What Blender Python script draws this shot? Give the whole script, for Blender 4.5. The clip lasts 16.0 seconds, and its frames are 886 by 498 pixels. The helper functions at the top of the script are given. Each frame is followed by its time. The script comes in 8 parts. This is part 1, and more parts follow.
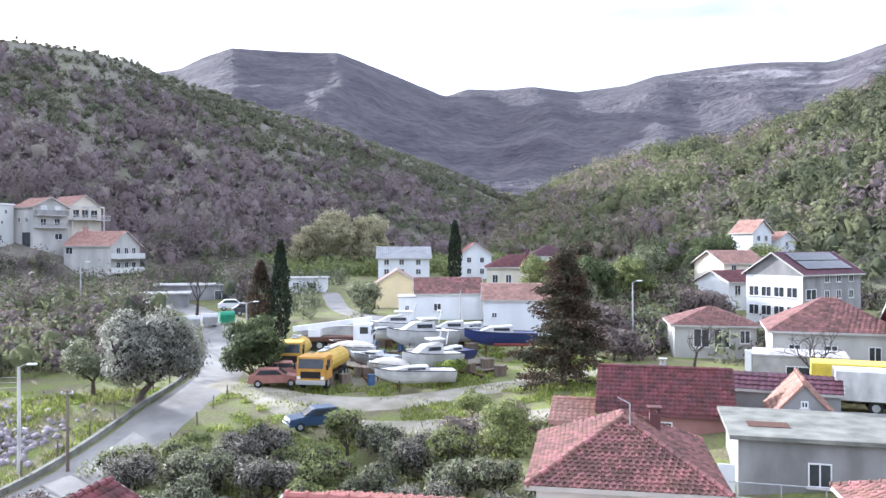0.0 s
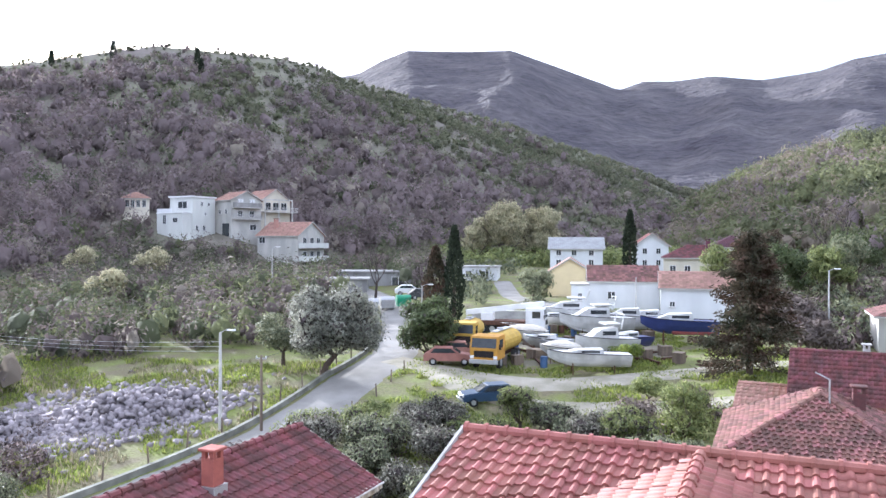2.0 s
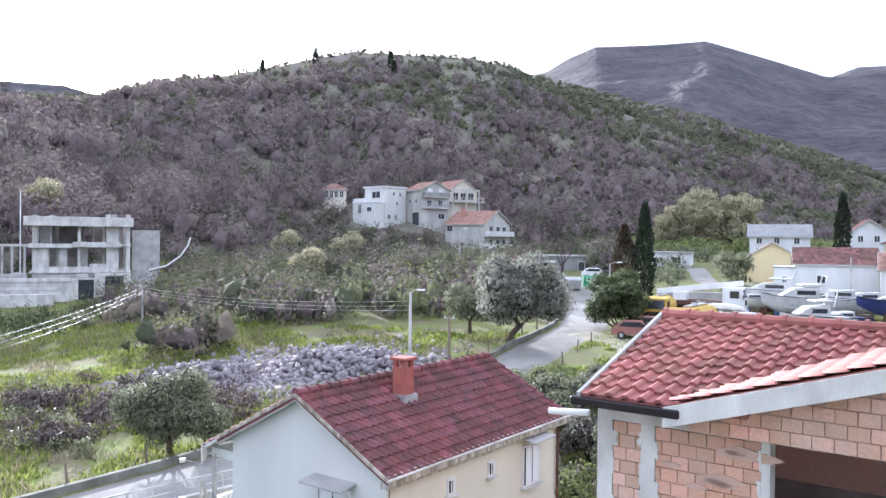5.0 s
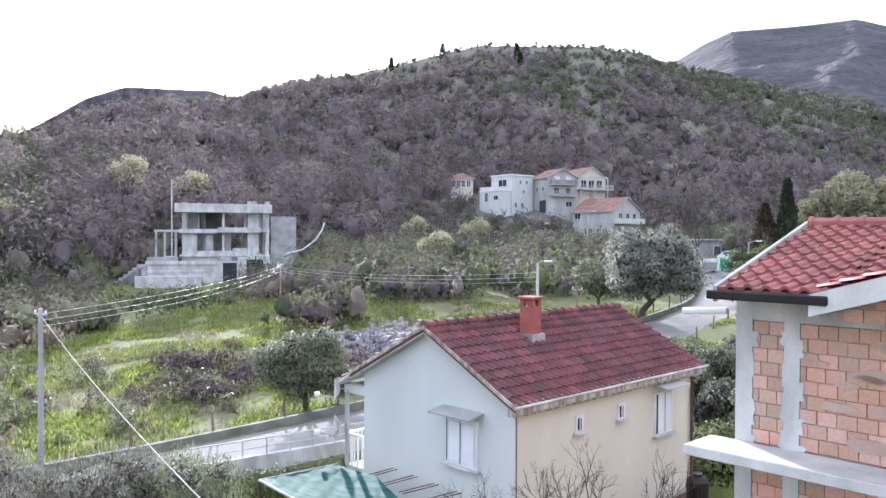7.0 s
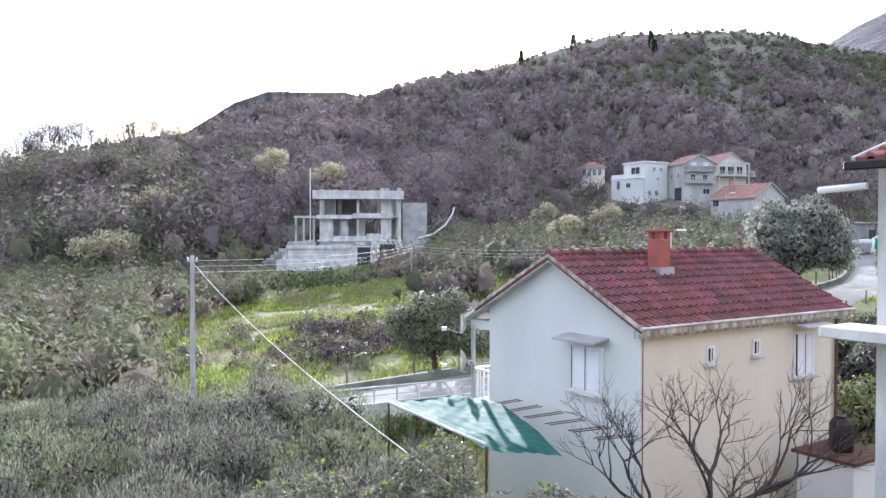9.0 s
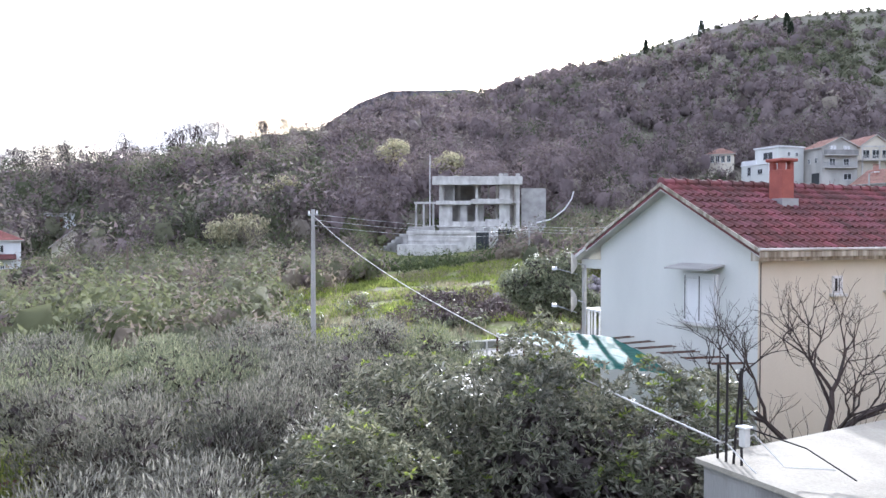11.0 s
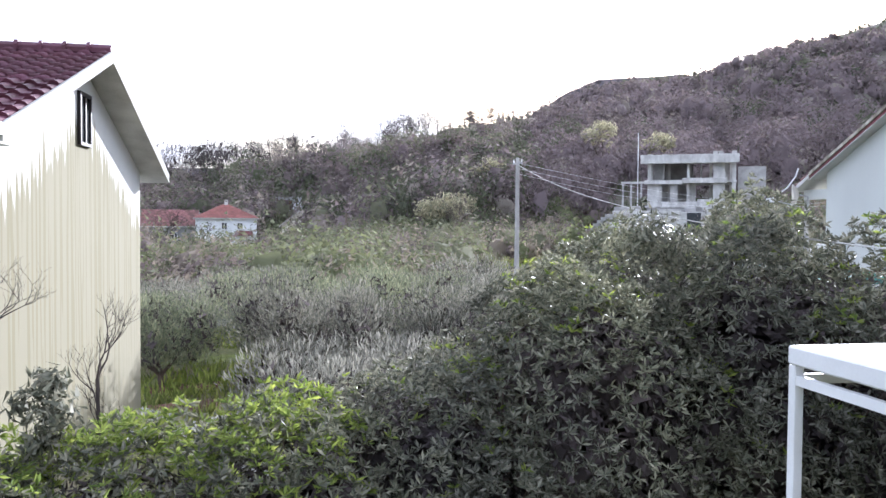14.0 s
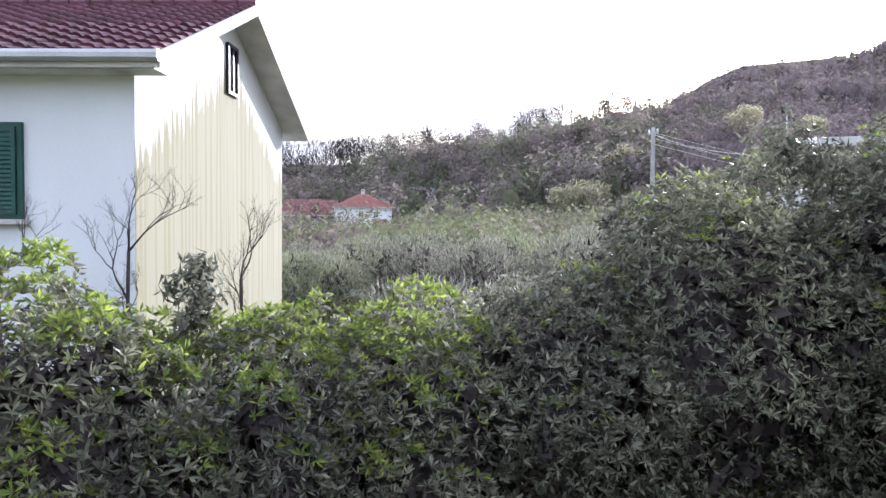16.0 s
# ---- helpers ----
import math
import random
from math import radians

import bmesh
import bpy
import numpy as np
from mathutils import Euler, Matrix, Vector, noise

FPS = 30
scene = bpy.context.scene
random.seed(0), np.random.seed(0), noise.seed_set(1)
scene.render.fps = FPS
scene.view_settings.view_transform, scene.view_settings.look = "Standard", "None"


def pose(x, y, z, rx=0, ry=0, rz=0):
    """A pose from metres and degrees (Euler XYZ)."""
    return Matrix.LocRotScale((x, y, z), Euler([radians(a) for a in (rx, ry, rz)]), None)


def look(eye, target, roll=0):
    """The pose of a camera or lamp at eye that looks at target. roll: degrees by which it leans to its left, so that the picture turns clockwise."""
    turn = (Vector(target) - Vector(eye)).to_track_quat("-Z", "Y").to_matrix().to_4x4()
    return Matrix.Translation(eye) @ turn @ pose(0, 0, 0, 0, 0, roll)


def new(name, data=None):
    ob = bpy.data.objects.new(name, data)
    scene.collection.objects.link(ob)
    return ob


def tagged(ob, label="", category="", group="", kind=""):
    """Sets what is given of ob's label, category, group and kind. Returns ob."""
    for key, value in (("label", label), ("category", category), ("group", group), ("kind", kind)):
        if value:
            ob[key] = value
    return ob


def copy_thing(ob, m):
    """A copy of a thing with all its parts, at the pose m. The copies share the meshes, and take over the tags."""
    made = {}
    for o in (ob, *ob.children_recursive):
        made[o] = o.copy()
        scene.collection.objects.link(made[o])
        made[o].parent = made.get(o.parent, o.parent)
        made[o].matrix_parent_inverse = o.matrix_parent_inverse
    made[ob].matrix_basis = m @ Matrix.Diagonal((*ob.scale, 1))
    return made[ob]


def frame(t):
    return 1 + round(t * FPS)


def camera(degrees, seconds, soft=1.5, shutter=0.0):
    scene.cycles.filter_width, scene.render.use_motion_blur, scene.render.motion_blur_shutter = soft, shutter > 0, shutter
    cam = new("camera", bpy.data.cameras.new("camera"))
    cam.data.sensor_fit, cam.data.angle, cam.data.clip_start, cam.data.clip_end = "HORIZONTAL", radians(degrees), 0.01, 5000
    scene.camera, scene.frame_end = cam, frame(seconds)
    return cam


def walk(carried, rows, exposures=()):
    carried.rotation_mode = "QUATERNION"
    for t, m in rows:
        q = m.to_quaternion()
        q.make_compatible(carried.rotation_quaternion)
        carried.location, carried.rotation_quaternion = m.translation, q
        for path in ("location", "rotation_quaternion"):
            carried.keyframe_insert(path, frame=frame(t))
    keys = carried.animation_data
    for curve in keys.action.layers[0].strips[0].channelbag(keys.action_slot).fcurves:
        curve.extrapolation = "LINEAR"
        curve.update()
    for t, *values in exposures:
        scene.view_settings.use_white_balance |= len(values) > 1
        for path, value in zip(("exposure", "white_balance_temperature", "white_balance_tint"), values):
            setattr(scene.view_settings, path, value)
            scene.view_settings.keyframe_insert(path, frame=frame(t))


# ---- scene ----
cam = camera(59.4, 16.0)
PATH = [
    (0, (0.362, -0.09, 15.893), (0.543, 1.902, 15.887), -0.1),
    (0.5, (0.367, -0.036, 15.782), (0.429, 1.963, 15.776), -0.1),
    (1, (0.298, 0.002, 15.427), (0.225, 2.001, 15.42), -0.0),
    (1.5, (0.173, 0.014, 15.01), (0.0, 2.007, 15.0), 0.1),
    (2, (0.16, 0.072, 14.606), (-0.096, 2.056, 14.593), 0.2),
    (2.5, (0.119, 0.113, 14.206), (-0.215, 2.085, 14.192), 0.2),
    (3, (0.029, 0.196, 13.836), (-0.378, 2.154, 13.821), 0.3),
    (3.5, (-0.078, 0.298, 13.446), (-0.559, 2.239, 13.433), 0.4),
    (4, (-0.073, 0.362, 13.009), (-0.632, 2.282, 12.997), 0.5),
    (6.5, (-0.068, 0.59, 11.017), (-1.004, 2.357, 10.991), 0.4),
    (7, (-0.074, 0.531, 10.599), (-1.082, 2.259, 10.57), 0.3),
    (7.5, (-0.019, 0.514, 10.177), (-1.102, 2.195, 10.145), 0.3),
    (8, (0.055, 0.544, 9.72), (-1.104, 2.174, 9.688), 0.2),
    (8.5, (0.195, 0.505, 9.258), (-1.028, 2.087, 9.224), 0.1),
    (9, (0.195, 0.413, 8.807), (-1.086, 1.948, 8.771), 0.1),
    (11.5, (0.578, 0.547, 6.622), (-0.98, 1.8, 6.577), 0.1),
    (12, (0.556, 0.565, 6.173), (-1.057, 1.746, 6.123), 0.2),
    (12.5, (0.592, 0.568, 5.781), (-1.074, 1.674, 5.723), 0.2),
    (13, (0.643, 0.56, 5.592), (-1.067, 1.595, 5.532), 0.3),
    (13.5, (0.708, 0.506, 5.439), (-1.045, 1.468, 5.378), 0.3),
    (14, (0.738, 0.454, 5.256), (-1.055, 1.338, 5.194), 0.4),
    (14.5, (0.753, 0.444, 5.056), (-1.076, 1.252, 4.991), 0.5),
    (15, (0.775, 0.465, 4.84), (-1.086, 1.194, 4.771), 0.5),
    (15.5, (0.794, 0.486, 4.589), (-1.099, 1.129, 4.516), 0.5),
    (16, (0.831, 0.492, 4.345), (-1.085, 1.06, 4.267), 0.4),
]
walk(cam, [(t, look(eye, target, roll)) for t, eye, target, roll in PATH],
     exposures=[(0.0, 1.68, 5450, 13.5), (4.0, 1.62, 5450, 13.5), (8.0, 1.56, 5450, 13.5), (12.0, 1.5, 5450, 14.5), (14.0, 1.52, 5450, 14.5), (16.0, 1.62, 5450, 14.5)])

# ---- exposure is part of the walk; world and sun ----
SUN_AZ, SUN_EL = -44.5, 16.0
world = bpy.data.worlds.new("sky")
scene.world = world
world.use_nodes = True
wn, wl = world.node_tree.nodes, world.node_tree.links
sky = wn.new("ShaderNodeTexSky")
sky.sky_type, sky.sun_disc = "NISHITA", False
sky.sun_elevation, sky.sun_rotation = radians(SUN_EL), radians(SUN_AZ)
sky.air_density, sky.dust_density, sky.ozone_density = 1.0, 3.0, 1.0
# thin high cloud: a soft noise that whitens the sky
wco = wn.new("ShaderNodeTexCoord")
wmap = wn.new("ShaderNodeMapping")
wmap.inputs["Scale"].default_value = (1.6, 1.6, 6.0)
wnoise = wn.new("ShaderNodeTexNoise")
wnoise.inputs["Scale"].default_value, wnoise.inputs["Detail"].default_value = 2.2, 6.0
wramp = wn.new("ShaderNodeValToRGB")
wramp.color_ramp.elements[0].position, wramp.color_ramp.elements[1].position = 0.36, 0.58
wramp.color_ramp.elements[0].color = (0.25, 0.25, 0.25, 1)
wramp.color_ramp.elements[1].color = (0.92, 0.92, 0.92, 1)
wmix = wn.new("ShaderNodeMix")
wmix.data_type = "RGBA"
wmix.inputs[7].default_value = (5.7, 5.55, 5.65, 1)
wl.new(wco.outputs["Generated"], wmap.inputs["Vector"])
wl.new(wmap.outputs["Vector"], wnoise.inputs["Vector"])
wl.new(wnoise.outputs["Fac"], wramp.inputs["Fac"])
wl.new(wramp.outputs["Color"], wmix.inputs[0])
wl.new(sky.outputs["Color"], wmix.inputs[6])
# grey-blue banks of thicker cloud over the head of the valley
wdot = wn.new("ShaderNodeVectorMath")
wdot.operation = "DOT_PRODUCT"
wdot.inputs[1].default_value = (0.29, 0.94, 0.19)
wnear = wn.new("ShaderNodeMapRange")
wnear.inputs["From Min"].default_value, wnear.inputs["From Max"].default_value = 0.93, 0.985
wbank = wn.new("ShaderNodeTexNoise")
wbank.inputs["Scale"].default_value, wbank.inputs["Detail"].default_value = 2.0, 3.5
wbr = wn.new("ShaderNodeMapRange")
wbr.inputs["From Min"].default_value, wbr.inputs["From Max"].default_value = 0.38, 0.68
wmul = wn.new("ShaderNodeMath")
wmul.operation = "MULTIPLY"
wgrey = wn.new("ShaderNodeMix")
wgrey.data_type = "RGBA"
wgrey.inputs[7].default_value = (1.85, 1.9, 2.08, 1)
wl.new(wco.outputs["Generated"], wdot.inputs[0])
wl.new(wdot.outputs["Value"], wnear.inputs["Value"])
wl.new(wmap.outputs["Vector"], wbank.inputs["Vector"])
wl.new(wbank.outputs["Fac"], wbr.inputs["Value"])
wl.new(wnear.outputs["Result"], wmul.inputs[0])
wl.new(wbr.outputs["Result"], wmul.inputs[1])
wl.new(wmul.outputs[0], wgrey.inputs[0])
wl.new(wmix.outputs[2], wgrey.inputs[6])
wl.new(wgrey.outputs[2], wn["Background"].inputs["Color"])
wn["Background"].inputs["Strength"].default_value = 0.15

sun_data = bpy.data.lights.new("sun", "SUN")
sun_data.energy, sun_data.angle, sun_data.color = 3.9, radians(0.6), (1.0, 0.94, 0.84)
sun = new("sun", sun_data)
sa, se = radians(SUN_AZ), radians(SUN_EL)
SUN_DIR = Vector((math.sin(sa) * math.cos(se), math.cos(sa) * math.cos(se), math.sin(se)))
sun.matrix_world = look(tuple(SUN_DIR * 100), (0, 0, 0))


# ---- materials ----
def mat(name, color, rough=0.8, color2=None, scale=3.0, fine=40.0, bump=0.2, metal=0.0, spread=0.0, island=False, spec=0.3,
        stretch=(1, 1, 1), through_light=0.0, grain=0.25, relief=0.02):
    """A surface with stains at one scale and grain at another. spread varies it from piece to piece."""
    m = bpy.data.materials.new(name)
    m.use_nodes = True
    n, l = m.node_tree.nodes, m.node_tree.links
    b = n["Principled BSDF"]
    b.inputs["Roughness"].default_value, b.inputs["Metallic"].default_value = rough, metal
    b.inputs["Specular IOR Level"].default_value = spec
    co = n.new("ShaderNodeNewGeometry")
    mp = n.new("ShaderNodeMapping")
    mp.inputs["Scale"].default_value = stretch
    l.new(co.outputs["Position"], mp.inputs["Vector"])
    big = n.new("ShaderNodeTexNoise")
    big.inputs["Scale"].default_value, big.inputs["Detail"].default_value = scale, 5.0
    small = n.new("ShaderNodeTexNoise")
    small.inputs["Scale"].default_value, small.inputs["Detail"].default_value = fine, 3.0
    l.new(mp.outputs["Vector"], big.inputs["Vector"])
    l.new(mp.outputs["Vector"], small.inputs["Vector"])
    c2 = color2 or tuple(c * 0.72 for c in color)
    ramp = n.new("ShaderNodeValToRGB")
    ramp.color_ramp.elements[0].position, ramp.color_ramp.elements[1].position = 0.36, 0.66
    ramp.color_ramp.elements[0].color, ramp.color_ramp.elements[1].color = (*c2, 1), (*color, 1)
    l.new(big.outputs["Fac"], ramp.inputs["Fac"])
    hsv = n.new("ShaderNodeHueSaturation")
    l.new(ramp.outputs["Color"], hsv.inputs["Color"])
    val = n.new("ShaderNodeMath")
    val.operation = "MULTIPLY_ADD"
    val.inputs[1].default_value, val.inputs[2].default_value = grain * 2, 1.0 - grain
    l.new(small.outputs["Fac"], val.inputs[0])
    last = val.outputs[0]
    if spread:
        rnd = n.new("ShaderNodeObjectInfo").outputs["Random"]
        if island:
            rnd = co.outputs["Random Per Island"]
        r2 = n.new("ShaderNodeMath")
        r2.operation = "MULTIPLY_ADD"
        r2.inputs[1].default_value, r2.inputs[2].default_value = 2 * spread, 1.0 - spread
        l.new(rnd, r2.inputs[0])
        r3 = n.new("ShaderNodeMath")
        r3.operation = "MULTIPLY"
        l.new(last, r3.inputs[0])
        l.new(r2.outputs[0], r3.inputs[1])
        last = r3.outputs[0]
        hue = n.new("ShaderNodeMath")
        hue.operation = "MULTIPLY_ADD"
        hue.inputs[1].default_value, hue.inputs[2].default_value = -0.05 * spread * 2, 0.5 + 0.05 * spread
        l.new(rnd, hue.inputs[0])
        l.new(hue.outputs[0], hsv.inputs["Hue"])
    l.new(last, hsv.inputs["Value"])
    l.new(hsv.outputs["Color"], b.inputs["Base Color"])
    if bump:
        bp = n.new("ShaderNodeBump")
        bp.inputs["Strength"].default_value, bp.inputs["Distance"].default_value = bump, relief
        l.new(small.outputs["Fac"], bp.inputs["Height"])
        l.new(bp.outputs["Normal"], b.inputs["Normal"])
    if through_light:
        tr = n.new("ShaderNodeBsdfTranslucent")
        l.new(hsv.outputs["Color"], tr.inputs["Color"])
        mx = n.new("ShaderNodeMixShader")
        mx.inputs[0].default_value = through_light
        l.new(b.outputs[0], mx.inputs[1])
        l.new(tr.outputs[0], mx.inputs[2])
        l.new(mx.outputs[0], n["Material Output"].inputs["Surface"])
    return m


def leaf_mat(name, color, color2, spread=0.45, thr=0.4, rough=0.55, scale=0.6, spec=0.08):
    return mat(name, color, rough, color2, scale=scale, fine=9.0, bump=0.0, spread=spread, island=True, through_light=thr, grain=0.15, spec=spec)


M = {}
M["render_white"] = mat("white_render", (0.68, 0.69, 0.70), 0.9, (0.59, 0.60, 0.61), 0.5, 60, 0.15, grain=0.06, stretch=(1, 1, 0.35))
M["render_pale"] = mat("pale_greenish_render", (0.60, 0.605, 0.575), 0.9, (0.53, 0.535, 0.51), 0.5, 60, 0.15, grain=0.06, stretch=(1, 1, 0.35))
M["render_old"] = mat("aged_pale_render", (0.50, 0.485, 0.45), 0.95, (0.38, 0.37, 0.345), 0.6, 50, 0.2, grain=0.12, stretch=(1, 1, 0.35))
M["render_cream"] = mat("cream_render", (0.63, 0.585, 0.485), 0.9, (0.55, 0.505, 0.415), 0.5, 60, 0.15, grain=0.08, stretch=(1, 1, 0.35))
M["render_yellow"] = mat("yellow_render", (0.74, 0.62, 0.38), 0.9, (0.66, 0.55, 0.34), 0.5, 60, 0.1, grain=0.06)
M["render_grey"] = mat("grey_render", (0.31, 0.305, 0.30), 0.95, (0.20, 0.195, 0.19), 0.7, 40, 0.2, grain=0.2, stretch=(1, 1, 0.4))
M["concrete"] = mat("concrete", (0.44, 0.43, 0.41), 0.95, (0.30, 0.29, 0.28), 0.9, 35, 0.3, grain=0.15)
M["concrete_light"] = mat("pale_concrete", (0.60, 0.59, 0.56), 0.9, (0.40, 0.385, 0.365), 1.4, 35, 0.3, grain=0.14, stretch=(1, 1, 0.5))
M["tile_red"] = mat("red_roof_tile", (0.34, 0.138, 0.112), 0.7, (0.255, 0.10, 0.085), 0.7, 30, 0.2, spread=0.2)
M["tile_red_joined"] = mat("red_roof_tile_joined", (0.34, 0.138, 0.112), 0.7, (0.255, 0.10, 0.085), 0.7, 30, 0.2, spread=0.2, island=True)
M["tile_old"] = mat("weathered_roof_tile", (0.185, 0.064, 0.068), 0.9, (0.105, 0.052, 0.052), 1.6, 14, 0.3, spread=0.24)
M["tile_old_joined"] = mat("weathered_roof_tile_joined", (0.185, 0.064, 0.068), 0.9, (0.105, 0.052, 0.052), 1.6, 14, 0.3, spread=0.24, island=True)
M["tile_orange"] = mat("orange_roof_tile", (0.38, 0.225, 0.175), 0.85, (0.29, 0.17, 0.135), 0.8, 18, 0.3, spread=0.25)
M["tile_orange_joined"] = mat("orange_roof_tile_joined", (0.38, 0.225, 0.175), 0.85, (0.29, 0.17, 0.135), 0.8, 18, 0.3, spread=0.25, island=True)
M["tile_faded"] = mat("faded_roof_tile", (0.245, 0.122, 0.105), 0.9, (0.155, 0.085, 0.076), 1.1, 16, 0.3, spread=0.4)
M["tile_faded_joined"] = mat("faded_roof_tile_joined", (0.245, 0.122, 0.105), 0.9, (0.155, 0.085, 0.076), 1.1, 16, 0.3, spread=0.4, island=True)
M["render_pink"] = mat("pink_red_render", (0.36, 0.19, 0.165), 0.95, (0.28, 0.145, 0.13), 0.8, 40, 0.2, grain=0.15)
M["tile_dark"] = mat("dark_roof_tile", (0.105, 0.034, 0.048), 0.55, (0.075, 0.027, 0.038), 0.7, 25, 0.2, spread=0.25)
M["tile_dark_joined"] = mat("dark_roof_tile_joined", (0.105, 0.034, 0.048), 0.55, (0.075, 0.027, 0.038), 0.7, 25, 0.2, spread=0.25, island=True)
def stained_wall():
    """White render with ragged vertical ochre algae streaks that hang below the gable's top."""
    m = mat("stained_render", (0.74, 0.74, 0.72), 0.9, (0.66, 0.66, 0.64), 0.5, 60, 0.15, grain=0.06)
    n, l = m.node_tree.nodes, m.node_tree.links
    b = n["Principled BSDF"]
    white = b.inputs["Base Color"].links[0].from_socket
    geo = n.new("ShaderNodeNewGeometry")
    sep = n.new("ShaderNodeSeparateXYZ")
    l.new(geo.outputs["Position"], sep.inputs[0])
    mp = n.new("ShaderNodeMapping")
    mp.inputs["Scale"].default_value = (6.5, 6.5, 0.12)
    l.new(geo.outputs["Position"], mp.inputs["Vector"])
    ns = n.new("ShaderNodeTexNoise")
    ns.inputs["Scale"].default_value, ns.inputs["Detail"].default_value = 1.6, 5.0
    l.new(mp.outputs[0], ns.inputs["Vector"])

    def math_node(op, a, c, d=None):
        k = n.new("ShaderNodeMath")
        k.operation = op
        for i, vv in enumerate((a, c, d)):
            if vv is None:
                continue
            if isinstance(vv, (int, float)):
                k.inputs[i].default_value = vv
            else:
                l.new(vv, k.inputs[i])
        return k.outputs[0]

    away = math_node("ABSOLUTE", math_node("ADD", sep.outputs["X"], 13.9), 0.0)
    limit = math_node("MULTIPLY_ADD", away, -0.5, 7.05)
    limit = math_node("MULTIPLY_ADD", ns.outputs["Fac"], 2.2, math_node("SUBTRACT", limit, 1.0))
    mask = math_node("MULTIPLY", math_node("SUBTRACT", limit, sep.outputs["Z"]), 5.0)
    mask = math_node("MINIMUM", math_node("MAXIMUM", mask, 0.0), 1.0)
    streak = math_node("MINIMUM", math_node("MAXIMUM", math_node("MULTIPLY_ADD", ns.outputs["Fac"], 2.4, -0.3), 0.93), 1.0)
    mask = math_node("MULTIPLY", mask, streak)
    mx = n.new("ShaderNodeMix")
    mx.data_type = "RGBA"
    l.new(mask, mx.inputs[0])
    l.new(white, mx.inputs[6])
    mx.inputs[7].default_value = (0.225, 0.205, 0.13, 1)
    l.new(mx.outputs[2], b.inputs["Base Color"])
    return m


M["stained_render"] = stained_wall()
M["brick"] = mat("hollow_clay_brick", (0.55, 0.31, 0.22), 0.95, (0.50, 0.345, 0.27), 1.1, 25, 0.45, spread=0.2)
M["brick_joined"] = mat("hollow_clay_brick_joined", (0.55, 0.31, 0.22), 0.95, (0.50, 0.345, 0.27), 1.1, 25, 0.45, spread=0.2, island=True)
M["chimney_red"] = mat("red_chimney_brick", (0.34, 0.11, 0.085), 0.9, (0.26, 0.085, 0.07), 3, 40, 0.3)
M["mortar"] = mat("mortar", (0.50, 0.36, 0.29), 1.0, (0.42, 0.29, 0.23), 2, 60, 0.4)
M["white_paint"] = mat("white_paint", (0.74, 0.74, 0.74), 0.5, (0.66, 0.66, 0.66), 1.5, 50, 0.05, grain=0.05)
M["stained_concrete"] = mat("rain_stained_grey_concrete", (0.33, 0.325, 0.315), 0.95, (0.205, 0.20, 0.192), 1.1, 40, 0.4, grain=0.15, stretch=(1.6, 1.6, 0.25))
M["screed"] = mat("weathered_roof_screed", (0.40, 0.375, 0.31), 0.97, (0.29, 0.27, 0.225), 1.3, 30, 0.4, grain=0.2)
M["lichen_concrete"] = mat("lichen_stained_concrete", (0.24, 0.24, 0.205), 0.95, (0.13, 0.13, 0.11), 0.9, 30, 0.3, grain=0.2)
M["drip_concrete"] = mat("rain_streaked_concrete", (0.50, 0.46, 0.39), 0.95, (0.2, 0.17, 0.13), 1.5, 30, 0.3, grain=0.1, stretch=(4, 4, 0.2))
M["tile_grey_joined"] = mat("pale_grey_roof_sheet", (0.40, 0.41, 0.41), 0.7, (0.33, 0.33, 0.33), 0.8, 18, 0.2, spread=0.1, island=True)
M["dark_metal"] = mat("dark_metal", (0.035, 0.03, 0.032), 0.45, None, 3, 60, 0.05, metal=0.6)
M["rust"] = mat("rusty_steel", (0.12, 0.055, 0.035), 0.9, (0.07, 0.04, 0.03), 6, 60, 0.3)
M["grey_metal"] = mat("galvanised_steel", (0.45, 0.46, 0.47), 0.45, (0.38, 0.38, 0.39), 4, 60, 0.05, metal=0.7)
M["wood_pole"] = mat("weathered_pole_wood", (0.20, 0.16, 0.12), 0.95, (0.13, 0.10, 0.08), 4, 60, 0.4, stretch=(1, 1, 0.08))
M["dark_glass"] = mat("dark_window", (0.03, 0.035, 0.04), 0.15, (0.05, 0.055, 0.06), 1, 5, 0.0, spec=0.35)
M["green_shutter"] = mat("green_shutter_paint", (0.02, 0.075, 0.06), 0.5, None, 3, 50, 0.05)
M["asphalt"] = mat("worn_asphalt", (0.27, 0.26, 0.24), 0.95, (0.205, 0.195, 0.18), 0.5, 45, 0.4, grain=0.2)
M["yard_dirt"] = mat("oily_yard_dirt", (0.235, 0.205, 0.165), 0.98, (0.15, 0.14, 0.10), 0.6, 14, 0.6, grain=0.4, relief=0.05)
M["gravel_track"] = mat("gravel_track", (0.36, 0.33, 0.27), 0.98, (0.24, 0.225, 0.165), 0.7, 25, 0.5, grain=0.25)
M["red_soil"] = mat("dug_red_soil", (0.17, 0.085, 0.065), 1.0, (0.11, 0.06, 0.048), 2.0, 12, 0.8, grain=0.35, relief=0.08)
M["bark"] = mat("bark", (0.12, 0.09, 0.07), 0.95, (0.07, 0.055, 0.045), 5, 50, 0.5, stretch=(1, 1, 0.25))
M["pale_bark"] = mat("pale_twigs_and_bark", (0.20, 0.17, 0.13), 0.95, (0.13, 0.11, 0.09), 3, 30, 0.2)
M["twig"] = mat("bare_twigs", (0.07, 0.054, 0.048), 0.95, (0.045, 0.036, 0.034), 3, 30, 0.2)
M["grass"] = leaf_mat("grass_blades", (0.26, 0.315, 0.075), (0.19, 0.215, 0.065), 0.4, 0.5)
